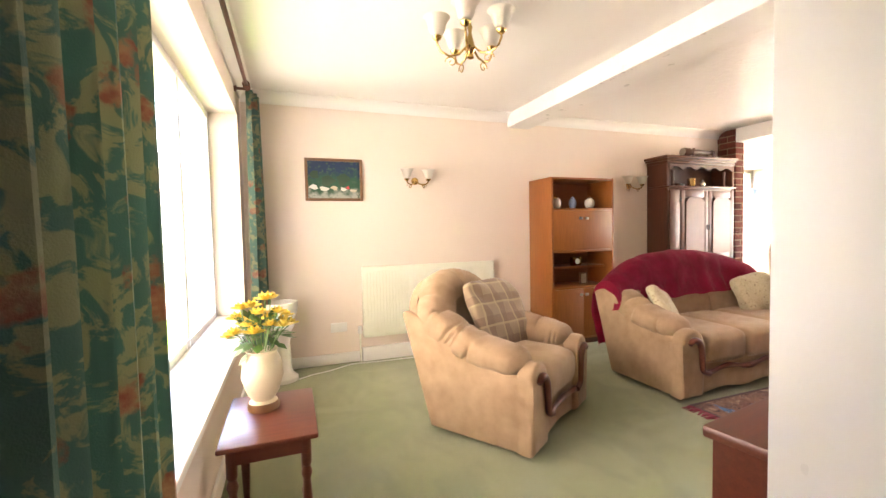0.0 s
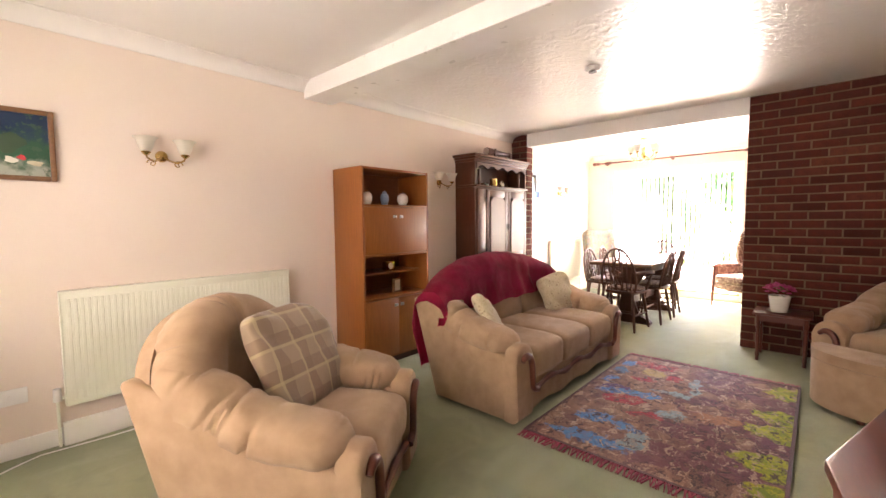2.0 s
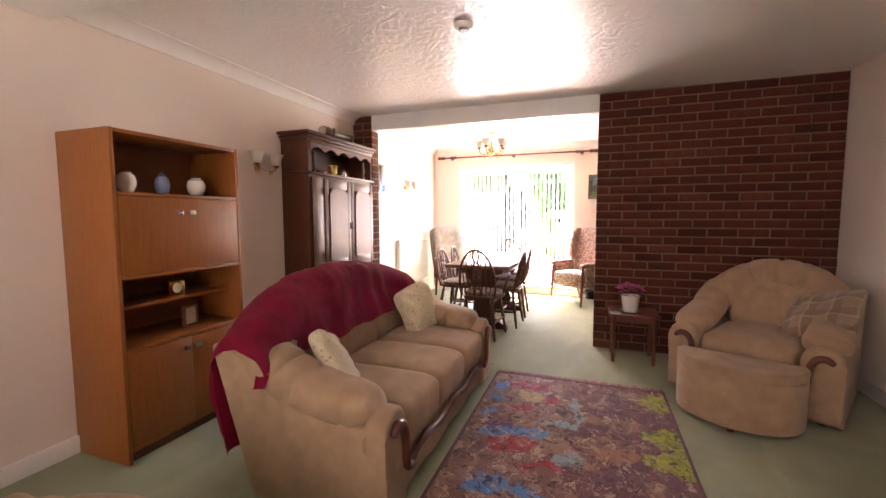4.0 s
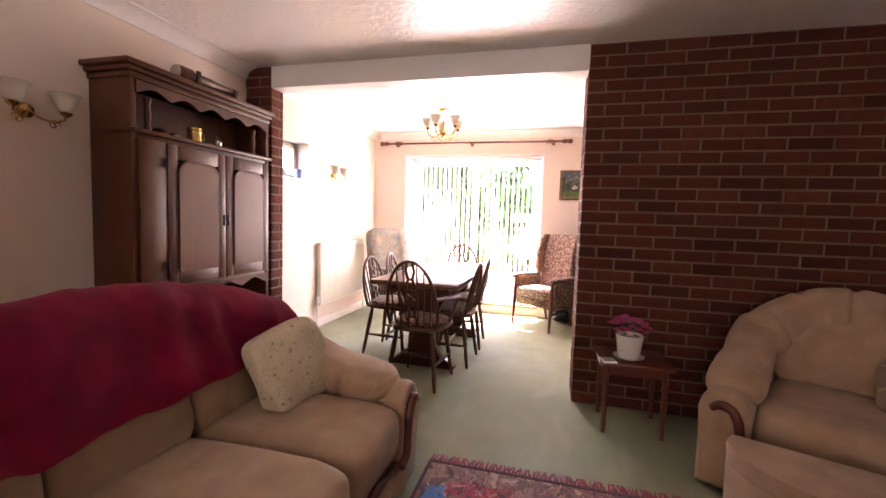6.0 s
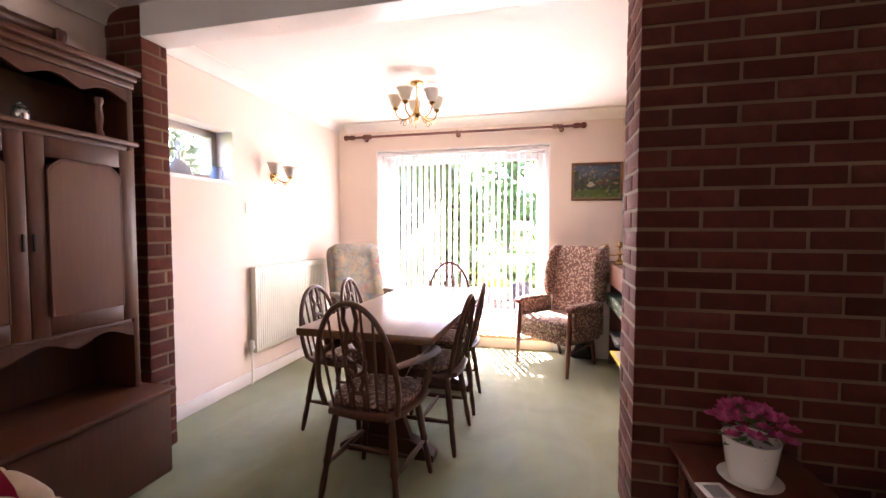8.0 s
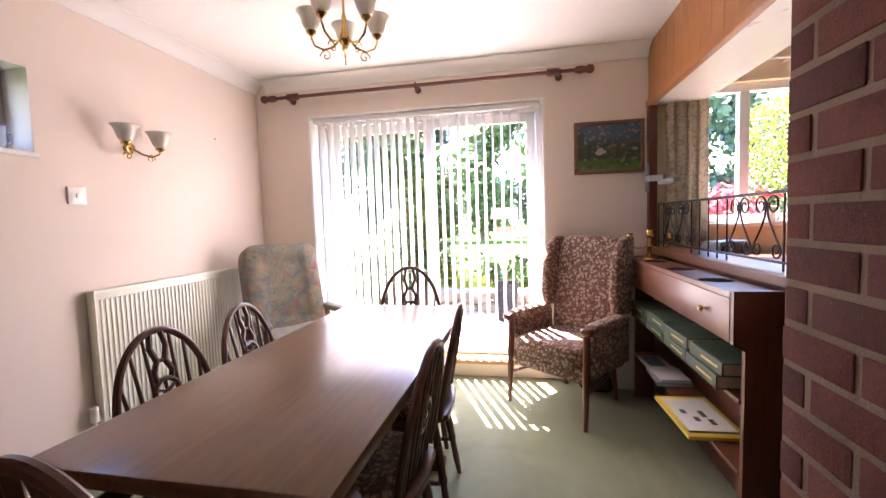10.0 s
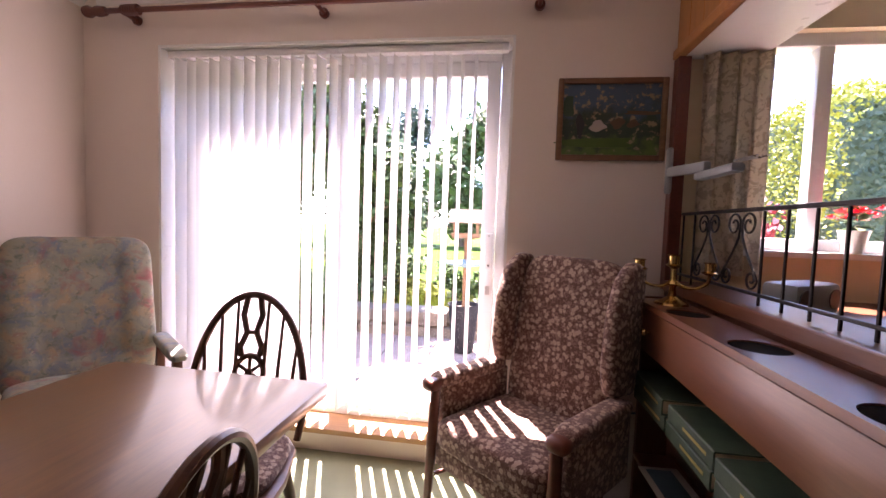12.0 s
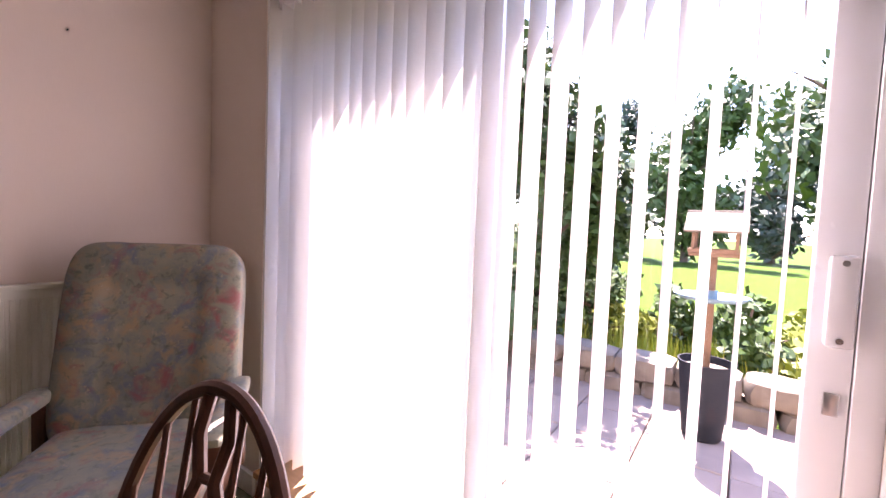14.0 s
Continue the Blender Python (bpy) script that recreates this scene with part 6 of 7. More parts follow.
# wing chair
o = thing("wing_chair", pose(8.07, 1.915, 0, 0, 0, 230), "brown floral high-back wing chair with dark wooden legs", "armchair")
part("seat_frame", box(B(), -0.26, -0.25, 0.25, 0.26, 0.23, 0.345, bevel=0.02), WINGCLOTH, o)
part("seat_cushion", soft(B(), (0, -0.03, 0.395), (0.50, 0.50, 0.13), 0.25, 0.4, wobble=0.006), WINGCLOTH, o)
tl = pose(0, 0, 0, -9)
part("backrest", soft(B(), (0, 0.235, 0.72), (0.46, 0.13, 0.72), 0.28, 0.35, wobble=0.006, m=tl), WINGCLOTH, o)
for sx in (-1, 1):
    outl = [(0.27, 0.58), (0.11, 0.60), (0.08, 0.70), (0.10, 0.90), (0.15, 1.02), (0.23, 1.08), (0.32, 1.07), (0.31, 0.8)]
    bm = B()
    prism(bm, outl, sx * 0.255 - 0.03, sx * 0.255 + 0.03, Matrix(((0, 1, 0, 0), (1, 0, 0, 0), (0, 0, 1, 0), (0, 0, 0, 1))))
    bmesh.ops.bevel(bm, geom=bm.edges[:], offset=0.022, segments=3, affect="EDGES", profile=0.5)
    part("wing", bm, WINGCLOTH, o)
    part("arm_panel", box(B(), sx * 0.285 - 0.022, -0.20, 0.30, sx * 0.285 + 0.022, 0.20, 0.56, bevel=0.015), WINGCLOTH, o)
    part("arm_pad", soft(B(), (sx * 0.288, -0.03, 0.575), (0.085, 0.42, 0.06), 0.4, 0.6), WINGCLOTH, o)
    part("arm_knuckle", soft(B(), (sx * 0.288, -0.245, 0.565), (0.075, 0.07, 0.05), 0.6, 0.7, 16, 8), MAHOGANY, o, "dark wooden arm end")
    part("leg", turned(B(), (sx * 0.275, -0.235, 0.56), (sx * 0.28, -0.265, 0.0), [(0, 0.02), (0.4, 0.022), (0.6, 0.02), (1, 0.013)], 10), MAHOGANY, o)
    part("leg", turned(B(), (sx * 0.20, 0.18, 0.26), (sx * 0.19, 0.25, 0.0), [(0, 0.02), (1, 0.013)], 10), MAHOGANY, o)
    part("stretcher", rod(B(), (sx * 0.277, -0.25, 0.20), (sx * 0.194, 0.20, 0.20), 0.009), MAHOGANY, o)

# recliner
o = thing("recliner_chair", pose(8.00, 3.80, 0, 0, 0, -38), "sage floral button-back reclining chair in the corner", "armchair")
def buttoned(q):
    k = 0.0
    for bx in (-0.1, 0.1):
        for bz in (-0.18, 0.02, 0.2):
            k += 0.032 * math.exp(-((q.x - bx) ** 2 + (q.z - bz) ** 2) / 0.0028)
    k += 0.007 * math.exp(-((abs(q.x) - 0.1) ** 2) / 0.0004)
    return Vector((q.x, q.y + (k if q.y < 0 else -k), q.z))


part("backrest", soft(B(), (0, 0.20, 0.73), (0.55, 0.17, 0.70), 0.25, 0.3, 144, 72, wobble=0.004, m=pose(0, 0, 0, -14), shape=buttoned), RECLOTH, o)
for bx in (-0.1, 0.1):
    for bz in (0.02, 0.2):
        v = pose(0, 0, 0, -14) @ Vector((bx, -0.046, bz)) + Vector((0, 0.20, 0.73))
        part("button", soft(B(), tuple(v), (0.022, 0.014, 0.022), 1, 1, 10, 6), RECLOTH, o)
part("seat_cushion", soft(B(), (0, -0.12, 0.42), (0.50, 0.54, 0.15), 0.25, 0.4, wobble=0.006), RECLOTH, o)
part("frame", boxes((-0.27, -0.38, 0.27, 0.27, 0.18, 0.345), bevel=0.01), CHAIRWOOD, o)
for sx in (-1, 1):
    part("arm", soft(B(), (sx * 0.29, -0.09, 0.59), (0.07, 0.48, 0.05), 0.4, 0.6), RECLOTH, o)
    part("arm_post", box(B(), sx * 0.29 - 0.018, -0.28, 0.30, sx * 0.29 + 0.018, -0.24, 0.57, bevel=0.005), CHAIRWOOD, o)
    part("arm_post", box(B(), sx * 0.29 - 0.018, 0.08, 0.30, sx * 0.29 + 0.018, 0.12, 0.57, bevel=0.005), CHAIRWOOD, o)
    for y in (-0.33, 0.14):
        part("leg", turned(B(), (sx * 0.24, y, 0.28), (sx * 0.25, y * 1.05, 0.0), [(0, 0.022), (1, 0.015)], 10), CHAIRWOOD, o)

# ---- serving sideboard under the hatch ----
SY0, SY1, SX0, SX1 = HATCH + 0.052, 1.505, 6.87, 8.22
o = thing("sideboard", pose(0, 0, 0), "teak serving sideboard with round top wells, long drawer and open shelves", "sideboard")
bm = B()
top_z = 0.935
wells = [(7.155, 0.064), (7.53, 0.064), (7.907, 0.064)]
cy = (SY0 + SY1 + 0.01) / 2
hy = (SY1 + 0.01 - SY0) / 2
xs = [SX0 + 0.001]
for cx, r in wells:
    seg = 32
    sq = []
    for k in range(seg):
        c, s = math.cos(2 * math.pi * k / seg), math.sin(2 * math.pi * k / seg)
        f = hy / max(abs(c), abs(s))
        sq.append((cx + c * f, cy + s * f))
    loops = []
    for z in (top_z - 0.02, top_z):
        loops.append([bm.verts.new((cx + r * math.cos(2 * math.pi * k / seg), cy + r * math.sin(2 * math.pi * k / seg), z)) for k in range(seg)])
        loops.append([bm.verts.new((x, y, z)) for x, y in sq])
    lo_in, lo_out, hi_in, hi_out = loops
    for p, q in ((lo_in, lo_out), (lo_out, hi_out), (hi_out, hi_in), (hi_in, lo_in)):
        for k in range(seg):
            bm.faces.new((p[k], p[(k + 1) % seg], q[(k + 1) % seg], q[k]))
    xs += [cx - hy, cx + hy]
xs.append(SX1 - 0.023)
for a, b in zip(xs[::2], xs[1::2]):
    box(bm, a, SY0, top_z - 0.02, b, SY1 + 0.01, top_z)
bmesh.ops.remove_doubles(bm, verts=bm.verts[:], dist=0.0008)
bmesh.ops.recalc_face_normals(bm, faces=bm.faces[:])
part("top", bm, COUNTER, o, smooth=False)
for cx, r in wells:
    part("well", lathe(B(), [(0.001, top_z - 0.075), (r * 0.97, top_z - 0.075), (r * 0.99, top_z - 0.004)], 32, Matrix.Translation((cx, cy, 0))), WELLBLACK, o, "dark round well")
END = [(SY0, 0.0), (1.482, 0.0), (1.476, 0.735), (SY1 + 0.008, 0.757), (SY1 + 0.008, top_z + 0.006), (SY0, top_z + 0.006)]
SWAP = Matrix(((0, 1, 0, 0), (1, 0, 0, 0), (0, 0, 1, 0), (0, 0, 0, 1)))
part("end_panel", prism(B(), END, SX0 - 0.022, SX0, SWAP), COUNTER_D, o, "dark stained end board", smooth=False)
part("end_panel", prism(B(), END, SX1 - 0.022, SX1, SWAP), COUNTER_D, o, "dark stained end board", smooth=False)
part("carcass_rail", box(B(), SX0 + 0.001, SY0, 0.735, SX1 - 0.023, SY1 - 0.03, 0.752), COUNTER, o)
dw_ = part("drawer_front", box(B(), SX0 + 0.012, SY1 - 0.012, 0.757, SX1 - 0.03, SY1 + 0.006, top_z - 0.024, bevel=0.003), COUNTER, o)
for x in (7.06, 8.02):
    part("knob", lathe(B(), [(0.006, 0), (0.006, 0.014), (0.014, 0.022), (0.009, 0.03)], 14, pose(x, SY1 + 0.006, 0.84, -90)), BRASS, dw_, "small brass knob")
for z in (0.545, 0.29):
    part("shelf", box(B(), SX0 + 0.001, SY0 - 0.03, z, SX1 - 0.023, SY1 - 0.02, z + 0.018, bevel=0.002), COUNTER, o)


def book(m, w, d, h, cover, label, cat="book", group="books on the sideboard shelves", marks=True):
    o = thing("book", m, label, cat, group)
    part("cover", prism(B(), [(0, 0), (d - 0.003, 0), (d, 0.003), (d, h - 0.003), (d - 0.003, h), (0, h), (0, h - 0.004), (d - 0.005, h - 0.004), (d - 0.005, 0.004), (0, 0.004)], 0, w, SWAP), cover, o, smooth=False)
    part("page_block", boxes((0.005, 0.004, 0.0041, w - 0.005, d - 0.006, h - 0.0041)), PAPER, o)
    if marks:
        part("title_bar", boxes((w * 0.12, d, h * 0.40, w * 0.62, d + 0.0008, h * 0.58)), GOLD, o)
    return o


rg = random.Random(6)
for k in range(4):
    for lv in range(2):
        x = 6.94 + k * 0.30
        book(pose(x + rg.uniform(-0.01, 0.015), SY0 - 0.01 + rg.uniform(-0.008, 0.008), 0.564 + lv * 0.052, 0, 0, rg.uniform(-2.5, 2.5)), 0.275, 0.165, 0.05, BOOKGREEN, "thick dark green bound volume with gilt title bars")
book(pose(7.6, SY0 - 0.01, 0.309, 0, 0, -3), 0.24, 0.17, 0.02, BLUEGLASS, "thin blue-covered book lying flat")
book(pose(7.62, SY0 - 0.01, 0.3295, 0, 0, 4), 0.21, 0.15, 0.012, CERAMIC, "thin pale booklet lying flat", marks=False)
o = thing("magazine", pose(7.07, SY0 - 0.018, 0.309, 0, 0, 2), "yellow bordered magazine jutting from the lower shelf", "magazine", "magazines")
part("cover", box(B(), 0, 0, 0, 0.385, 0.225, 0.016, bevel=0.002), YELLOWCARD, o)
part("cover_picture", boxes((0.05, 0.02, 0.0161, 0.355, 0.205, 0.0167)), CERAMIC, o, "pale cover picture")
part("cover_band", boxes((0.03, 0.02, 0.0161, 0.046, 0.21, 0.0167)), BLACKPLASTIC, o, "dark title band")
for x, y, w in ((0.10, 0.07, 0.05), (0.13, 0.12, 0.04), (0.17, 0.08, 0.06), (0.20, 0.15, 0.04)):
    part("cover_figure", boxes((x, y, 0.0168, x + w, y + 0.022, 0.0172)), BOOKGREEN, o)
o = thing("magazine", pose(7.88, SY0 - 0.01, 0.309, 0, 0, 3), "glossy pale magazine on the lower shelf", "magazine", "magazines")
part("cover", box(B(), 0, 0, 0, 0.21, 0.14, 0.008, bevel=0.002), CERAMIC, o)
part("cover_picture", boxes((0.02, 0.03, 0.0081, 0.19, 0.12, 0.0087)), SLATEBLUE, o)


o = thing("candelabra", pose(8.08, 1.425, 0.935, 0, 0, -20), "small brass three-branch candelabra on the sideboard", "candelabra")
part("base", lathe(B(), [(0.058, 0), (0.055, 0.008), (0.03, 0.018), (0.014, 0.03), (0.010, 0.06), (0.018, 0.075), (0.009, 0.09), (0.009, 0.13), (0.028, 0.142), (0.018, 0.148), (0.018, 0.175), (0.024, 0.18), (0.012, 0.176)], 20), BRASS, o)
for sx in (-1, 1):
    a = part("branch", tube(B(), [(0, sx * q, z) for q, z in curve_points([(0.006, 0.085), (0.03, 0.066), (0.07, 0.064), (0.105, 0.085), (0.112, 0.118)], 4)], 0.0058, 8), BRASS, o)
    part("cup", lathe(B(), [(0.008, 0.112), (0.030, 0.122), (0.018, 0.128), (0.018, 0.154), (0.024, 0.158), (0.012, 0.155)], 16, Matrix.Translation((0, sx * 0.112, 0))), BRASS, a)

# wrought-iron railing in the hatch
RY = HATCH - 0.03
o = thing("iron_railing", pose(0, 0, 0), "black wrought-iron scrolled railing standing in the hatch", "railing")
part("top_rail", box(B(), HX0 - 0.01, RY - 0.006, 1.268, HX1, RY + 0.006, 1.281, bevel=0.002), IRON, o)
part("bottom_rail", box(B(), HX0 - 0.01, RY - 0.006, 1.012, HX1, RY + 0.006, 1.022, bevel=0.002), IRON, o)


def scroll_panel(x0, x1):
    """Two lyre shapes side by side: strands meet at a neck, curl outwards above and inwards below."""
    w = (x1 - x0) / 4
    for i in range(2):
        xc = x0 + w * (1 + 2 * i)
        for sx in (-1, 1):
            rt = min(0.035, w * 0.38)
            up = [(xc + sx * (0.005 + rt - rt * (1 - 0.72 * max(0, k - 8) / 22) * math.cos(k * 0.30)), RY, 1.228 + rt * (1 - 0.72 * max(0, k - 8) / 22) * math.sin(k * 0.30)) for k in range(31)]
            rb = min(0.028, w * 0.34)
            down = [(xc + sx * (w - 0.006 - rb + rb * (1 - 0.72 * max(0, k - 6) / 22) * math.cos(k * 0.30)), RY, 1.058 - rb * (1 - 0.72 * max(0, k - 6) / 22) * math.sin(k * 0.30)) for k in range(29)]
            mid = [(xc + sx * (0.005 + (w - 0.011) * f ** 1.35), RY, 1.205 - 0.14 * f) for f in (0.12, 0.3, 0.5, 0.7, 0.88)]
            part("scroll", tube(B(), down[::-1] + mid[::-1] + up, 0.0037, 6), IRON, o)


x = HX0
bars = [6.92, 7.01, 7.43, 7.525, 7.62, 7.725, 7.83, 8.28, 8.385]
for b in bars:
    part("bar", box(B(), b - 0.0036, RY - 0.0036, 0.985, b + 0.0036, RY + 0.0036, 1.268, bevel=0.002), IRON, o)
scroll_panel(7.02, 7.42)
scroll_panel(7.84, 8.27)

# grey clamp-on airer folded against the jamb
o = thing("folding_airer", pose(8.36, HATCH + 0.0, 1.44), "grey folded wall airer fixed to the hatch jamb", "clothes airer")
part("plate", box(B(), 0.03, 0.022, -0.08, 0.075, 0.045, 0.12, bevel=0.012), GREYPLASTIC, o)
part("arm", box(B(), -0.30, 0.02, -0.01, 0.04, 0.05, 0.03, bevel=0.01, m=pose(0, 0, 0, 0, -4, 0)), GREYPLASTIC, o)
part("head", box(B(), -0.50, 0.012, -0.055, -0.24, 0.058, -0.025, bevel=0.012), GREYPLASTIC, o)
for k in range(2):
    part("prong", rod(B(), (-0.49, 0.025 + 0.02 * k, -0.02), (-0.62, 0.02 + 0.03 * k, -0.025), 0.003, seg=6), CHROME, o)


# switches and sockets
def plate(m, w, h, label, kind):
    o = thing(kind, m, label, "switch" if "switch" in kind else "socket", "wall plates")
    part("plate", box(B(), -w / 2, -0.009, -h / 2, w / 2, 0, h / 2, bevel=0.003), WHITE, o)
    part("rocker", box(B(), -0.006, -0.014, -0.012, 0.006, -0.0085, 0.012, bevel=0.002), WHITE, o)
    return o


plate(pose(6.99, N, 1.39), 0.085, 0.085, "square white light switch on the wallpaper", "light_switch")
plate(pose(1.10, N, 0.33), 0.145, 0.085, "white double socket above the skirting", "wall_socket")
o = thing("nail", pose(7.96, N, 1.84, 90), "small dark nail standing out of the wallpaper", "nail")
part("shank", rod(B(), (0, 0, -0.002), (0, 0, 0.012), 0.0025, seg=8), IRON, o)
o = thing("cable", pose(0, 0, 0), "thin white cable lying along the carpet edge", "cable")
part("lead", tube(B(), [(0.74, 4.02, 0.004), (0.85, 4.08, 0.005), (1.0, 4.13, 0.004), (1.12, 4.2, 0.004), (1.2, 4.24, 0.004), (1.5, 4.21, 0.004), (1.9, 4.2, 0.004), (2.4, 4.22, 0.004)], 0.004, 6), WHITE, o)

# recess ornaments
o = thing("decanter", pose(6.42, N + 0.07, 1.573), "clear glass ship's decanter on the high ledge", "decanter")
part("body", lathe(B(), [(0.085, 0), (0.088, 0.01), (0.07, 0.05), (0.03, 0.095), (0.018, 0.12), (0.018, 0.16), (0.026, 0.168)], 24), CLEAR, o)
part("stopper", lathe(B(), [(0.014, 0.169), (0.016, 0.18), (0.024, 0.20), (0.012, 0.225)], 16), CLEAR, o)
o = thing("jug", pose(6.72, N + 0.05, 1.573), "small pale blue moulded jug on the high ledge", "jug")
part("body", lathe(B(), [(0.032, 0), (0.04, 0.02), (0.036, 0.06), (0.042, 0.095), (0.038, 0.095)], 18), BLUEGLASS, o)
part("handle", tube(B(), [(0.038, 0, 0.08), (0.065, 0, 0.07), (0.06, 0, 0.035), (0.038, 0, 0.025)], 0.005), BLUEGLASS, o)

# bag and leaning folder beside the wing chair
o = thing("bag", pose(8.26, 1.72, 0.0), "crumpled black plastic bag on the carpet", "bag")
part("sack", soft(B(), (0, 0, 0.095), (0.26, 0.22, 0.19), 0.8, 0.7, 24, 14, wobble=0.03), DARKBAG, o)
o = thing("folder", pose(8.305, 1.44, 0.0, 0, 6, 0), "pale card folder standing beside the sideboard", "folder")
part("cover", box(B(), 0.0, -0.04, 0.003, 0.012, 0.20, 0.40, bevel=0.002), CERAMIC, o)
part("cover", box(B(), 0.022, -0.04, 0.003, 0.034, 0.20, 0.40, bevel=0.002), SLATEBLUE, o)
part("papers", boxes((0.0125, -0.035, 0.004, 0.0215, 0.19, 0.39)), PAPER, o)

# ---- kitchen beyond the hatch ----
o = thing("kitchen_counter", pose(0, 0, 0), "red-brown kitchen worktop on a cream base below the window", "worktop")
part("worktop", box(B(), 7.85, -1.2, 0.885, E, HATCH - 0.13, 0.925, bevel=0.008), COUNTER, o)
part("base", boxes((7.90, -1.2, 0.0, E, HATCH - 0.13, 0.884)), WHITE, o)
curtain(pose(E - 0.07, 0.965, 0, 0, 0, 90), 0.27, 1.02, 2.16, 4, 0.035, CURTAIN2, "cream leaf-patterned kitchen curtain drawn aside", 3.0)
curtain(pose(E - 0.10, -0.16, 0, 0, 0, 90), 0.36, 1.02, 2.16, 4, 0.035, CURTAIN2, "cream leaf-patterned kitchen curtain drawn aside", 4.0)
o = thing("curtain_rail", pose(0, 0, 0), "plain white kitchen curtain rail", "curtain rail")
part("rail", rod(B(), (E - 0.10, -0.2, 2.17), (E - 0.10, 1.17, 2.17), 0.008), WHITE, o)
for y in (-0.1, 0.5, 1.1):
    part("bracket", rod(B(), (E - 0.10, y, 2.17), (E, y, 2.17), 0.005), WHITE, o)
o = thing("potted_geranium", pose(E + 0.03, 0.55, KZ0), "red flowering pot plant on the kitchen sill", "pot plant")
part("pot", lathe(B(), [(0.04, 0.003), (0.05, 0.08), (0.056, 0.10), (0.05, 0.10)], 18), CERAMIC, o)
rg = random.Random(2)
for k in range(16):
    a, rr = k * 2.4, 0.10 * math.sqrt(k / 16)
    bm = B()
    bloom(bm, (rr * 0.6 * math.cos(a), rr * math.sin(a), 0.16 + rg.uniform(-0.02, 0.03)), 0.028, 7)
    part("flower", bm, RED, o)
bm = B()
leaves(bm, (0, 0, 0.13), 0.05, 40, 0.05, rg)
part("foliage", bm, LEAF, o)
o = thing("radio", pose(8.12, 0.98, 0.925, 0, 0, -60), "grey portable radio on the kitchen worktop", "radio")
part("case", box(B(), -0.13, -0.06, 0, 0.13, 0.06, 0.11, bevel=0.02), GREYPLASTIC, o)
for sx in (-1, 1):
    part("speaker", rod(B(), (sx * 0.085, -0.063, 0.055), (sx * 0.085, -0.059, 0.055), 0.036, seg=18), BLACKPLASTIC, o)
o = thing("crockery", pose(8.25, 0.05, 0.925), "stacked white cups and a dark bottle on the worktop", "crockery")
part("cup", lathe(B(), [(0.03, 0), (0.045, 0.05), (0.042, 0.05)], 16, Matrix.Translation((0, 0.05, 0))), CERAMIC, o)
part("cup", lathe(B(), [(0.03, 0), (0.045, 0.05), (0.042, 0.05)], 16, Matrix.Translation((0.02, -0.06, 0))), CERAMIC, o)
part("bottle", lathe(B(), [(0.035, 0), (0.035, 0.12), (0.014, 0.16), (0.014, 0.2)], 16, Matrix.Translation((0.07, 0.0, 0))), OAK, o)
o = thing("kitchen_spotlight", pose(7.9, 0.35, CEILING), "small dark hook-shaped spotlight on the kitchen ceiling", "spotlight")
part("base", lathe(B(), [(0.03, 0), (0.03, -0.012), (0.01, -0.016)][::-1], 16), CHROME, o)
part("arm", tube(B(), [(0, 0, -0.014), (0.015, 0, -0.05), (-0.015, 0.01, -0.08), (0.01, 0.02, -0.11)], 0.008, 8), IRON, o)

# ---- garden ----
o = setting("pavement", boxes((E + 0.285, -2.0, -0.2, 11.0, 7.0, -0.085)), MORTAR, "paved patio of square brown slabs", "patio")
slab = None
rg = random.Random(9)
for i in range(5):
    for j in range(17):
        if slab is None:
            s = slab = part("slab", box(B(), -0.222, -0.222, -0.03, 0.222, 0.222, 0.0, bevel=0.006, seg=1), PAVING, o)
        else:
            s = new("slab", slab.data)
            s.parent = o
        s.matrix_basis = pose(E + 0.52 + i * 0.452, -1.6 + j * 0.452, -0.062 + rg.uniform(-0.002, 0.002), 0, 0, 0)
o = thing("garden_wall", pose(11.1, 2.0, -0.14), "low rough stone garden wall at the patio edge", "garden wall")
for k in range(40):
    y = -4 + (k // 2) * 0.42 + (k % 2) * 0.2
    part("stone", soft(B(), (0, y, 0.11 + (k % 2) * 0.17), (0.28, 0.43, 0.2), 0.4, 0.45, 10, 6, wobble=0.03), STONE, o)
o = thing("planter", pose(10.549, 2.396, -0.062), "dark glazed planter tub with pale gravel on the patio", "planter")
part("tub", lathe(B(), [(0.10, 0), (0.11, 0.015), (0.135, 0.29), (0.15, 0.455), (0.16, 0.48), (0.148, 0.48), (0.138, 0.42)], 26), PLANTER, o)
part("gravel", lathe(B(), [(0.138, 0.425), (0.138, 0.435), (0.05, 0.445), (0.01, 0.44)], 20), STONE, o)
o = thing("bird_table", pose(10.549, 2.396, 0.37), "wooden bird table on a planter post with blue dish", "bird table")
part("post", box(B(), -0.018, -0.018, 0, 0.018, 0.018, 0.72, bevel=0.004), POSTWOOD, o)
dish = part("water_dish", lathe(B(), [(0.03, 0.42), (0.17, 0.435), (0.205, 0.46), (0.195, 0.46), (0.16, 0.445), (0.03, 0.43)], 26), SLATEBLUE, o, "pale blue shallow dish")
part("clamp", rod(B(), (0, 0, 0.41), (0, 0, 0.49), 0.032, seg=14), SLATEBLUE, dish)
part("tray", box(B(), -0.13, -0.13, 0.70, 0.13, 0.13, 0.722, bevel=0.004), POSTWOOD, o)
part("tray_lip", boxes((-0.135, -0.135, 0.723, 0.135, -0.123, 0.745), (-0.135, 0.123, 0.723, 0.135, 0.135, 0.745), (-0.135, -0.122, 0.723, -0.123, 0.122, 0.745), (0.123, -0.122, 0.723, 0.135, 0.122, 0.745)), POSTWOOD, o)
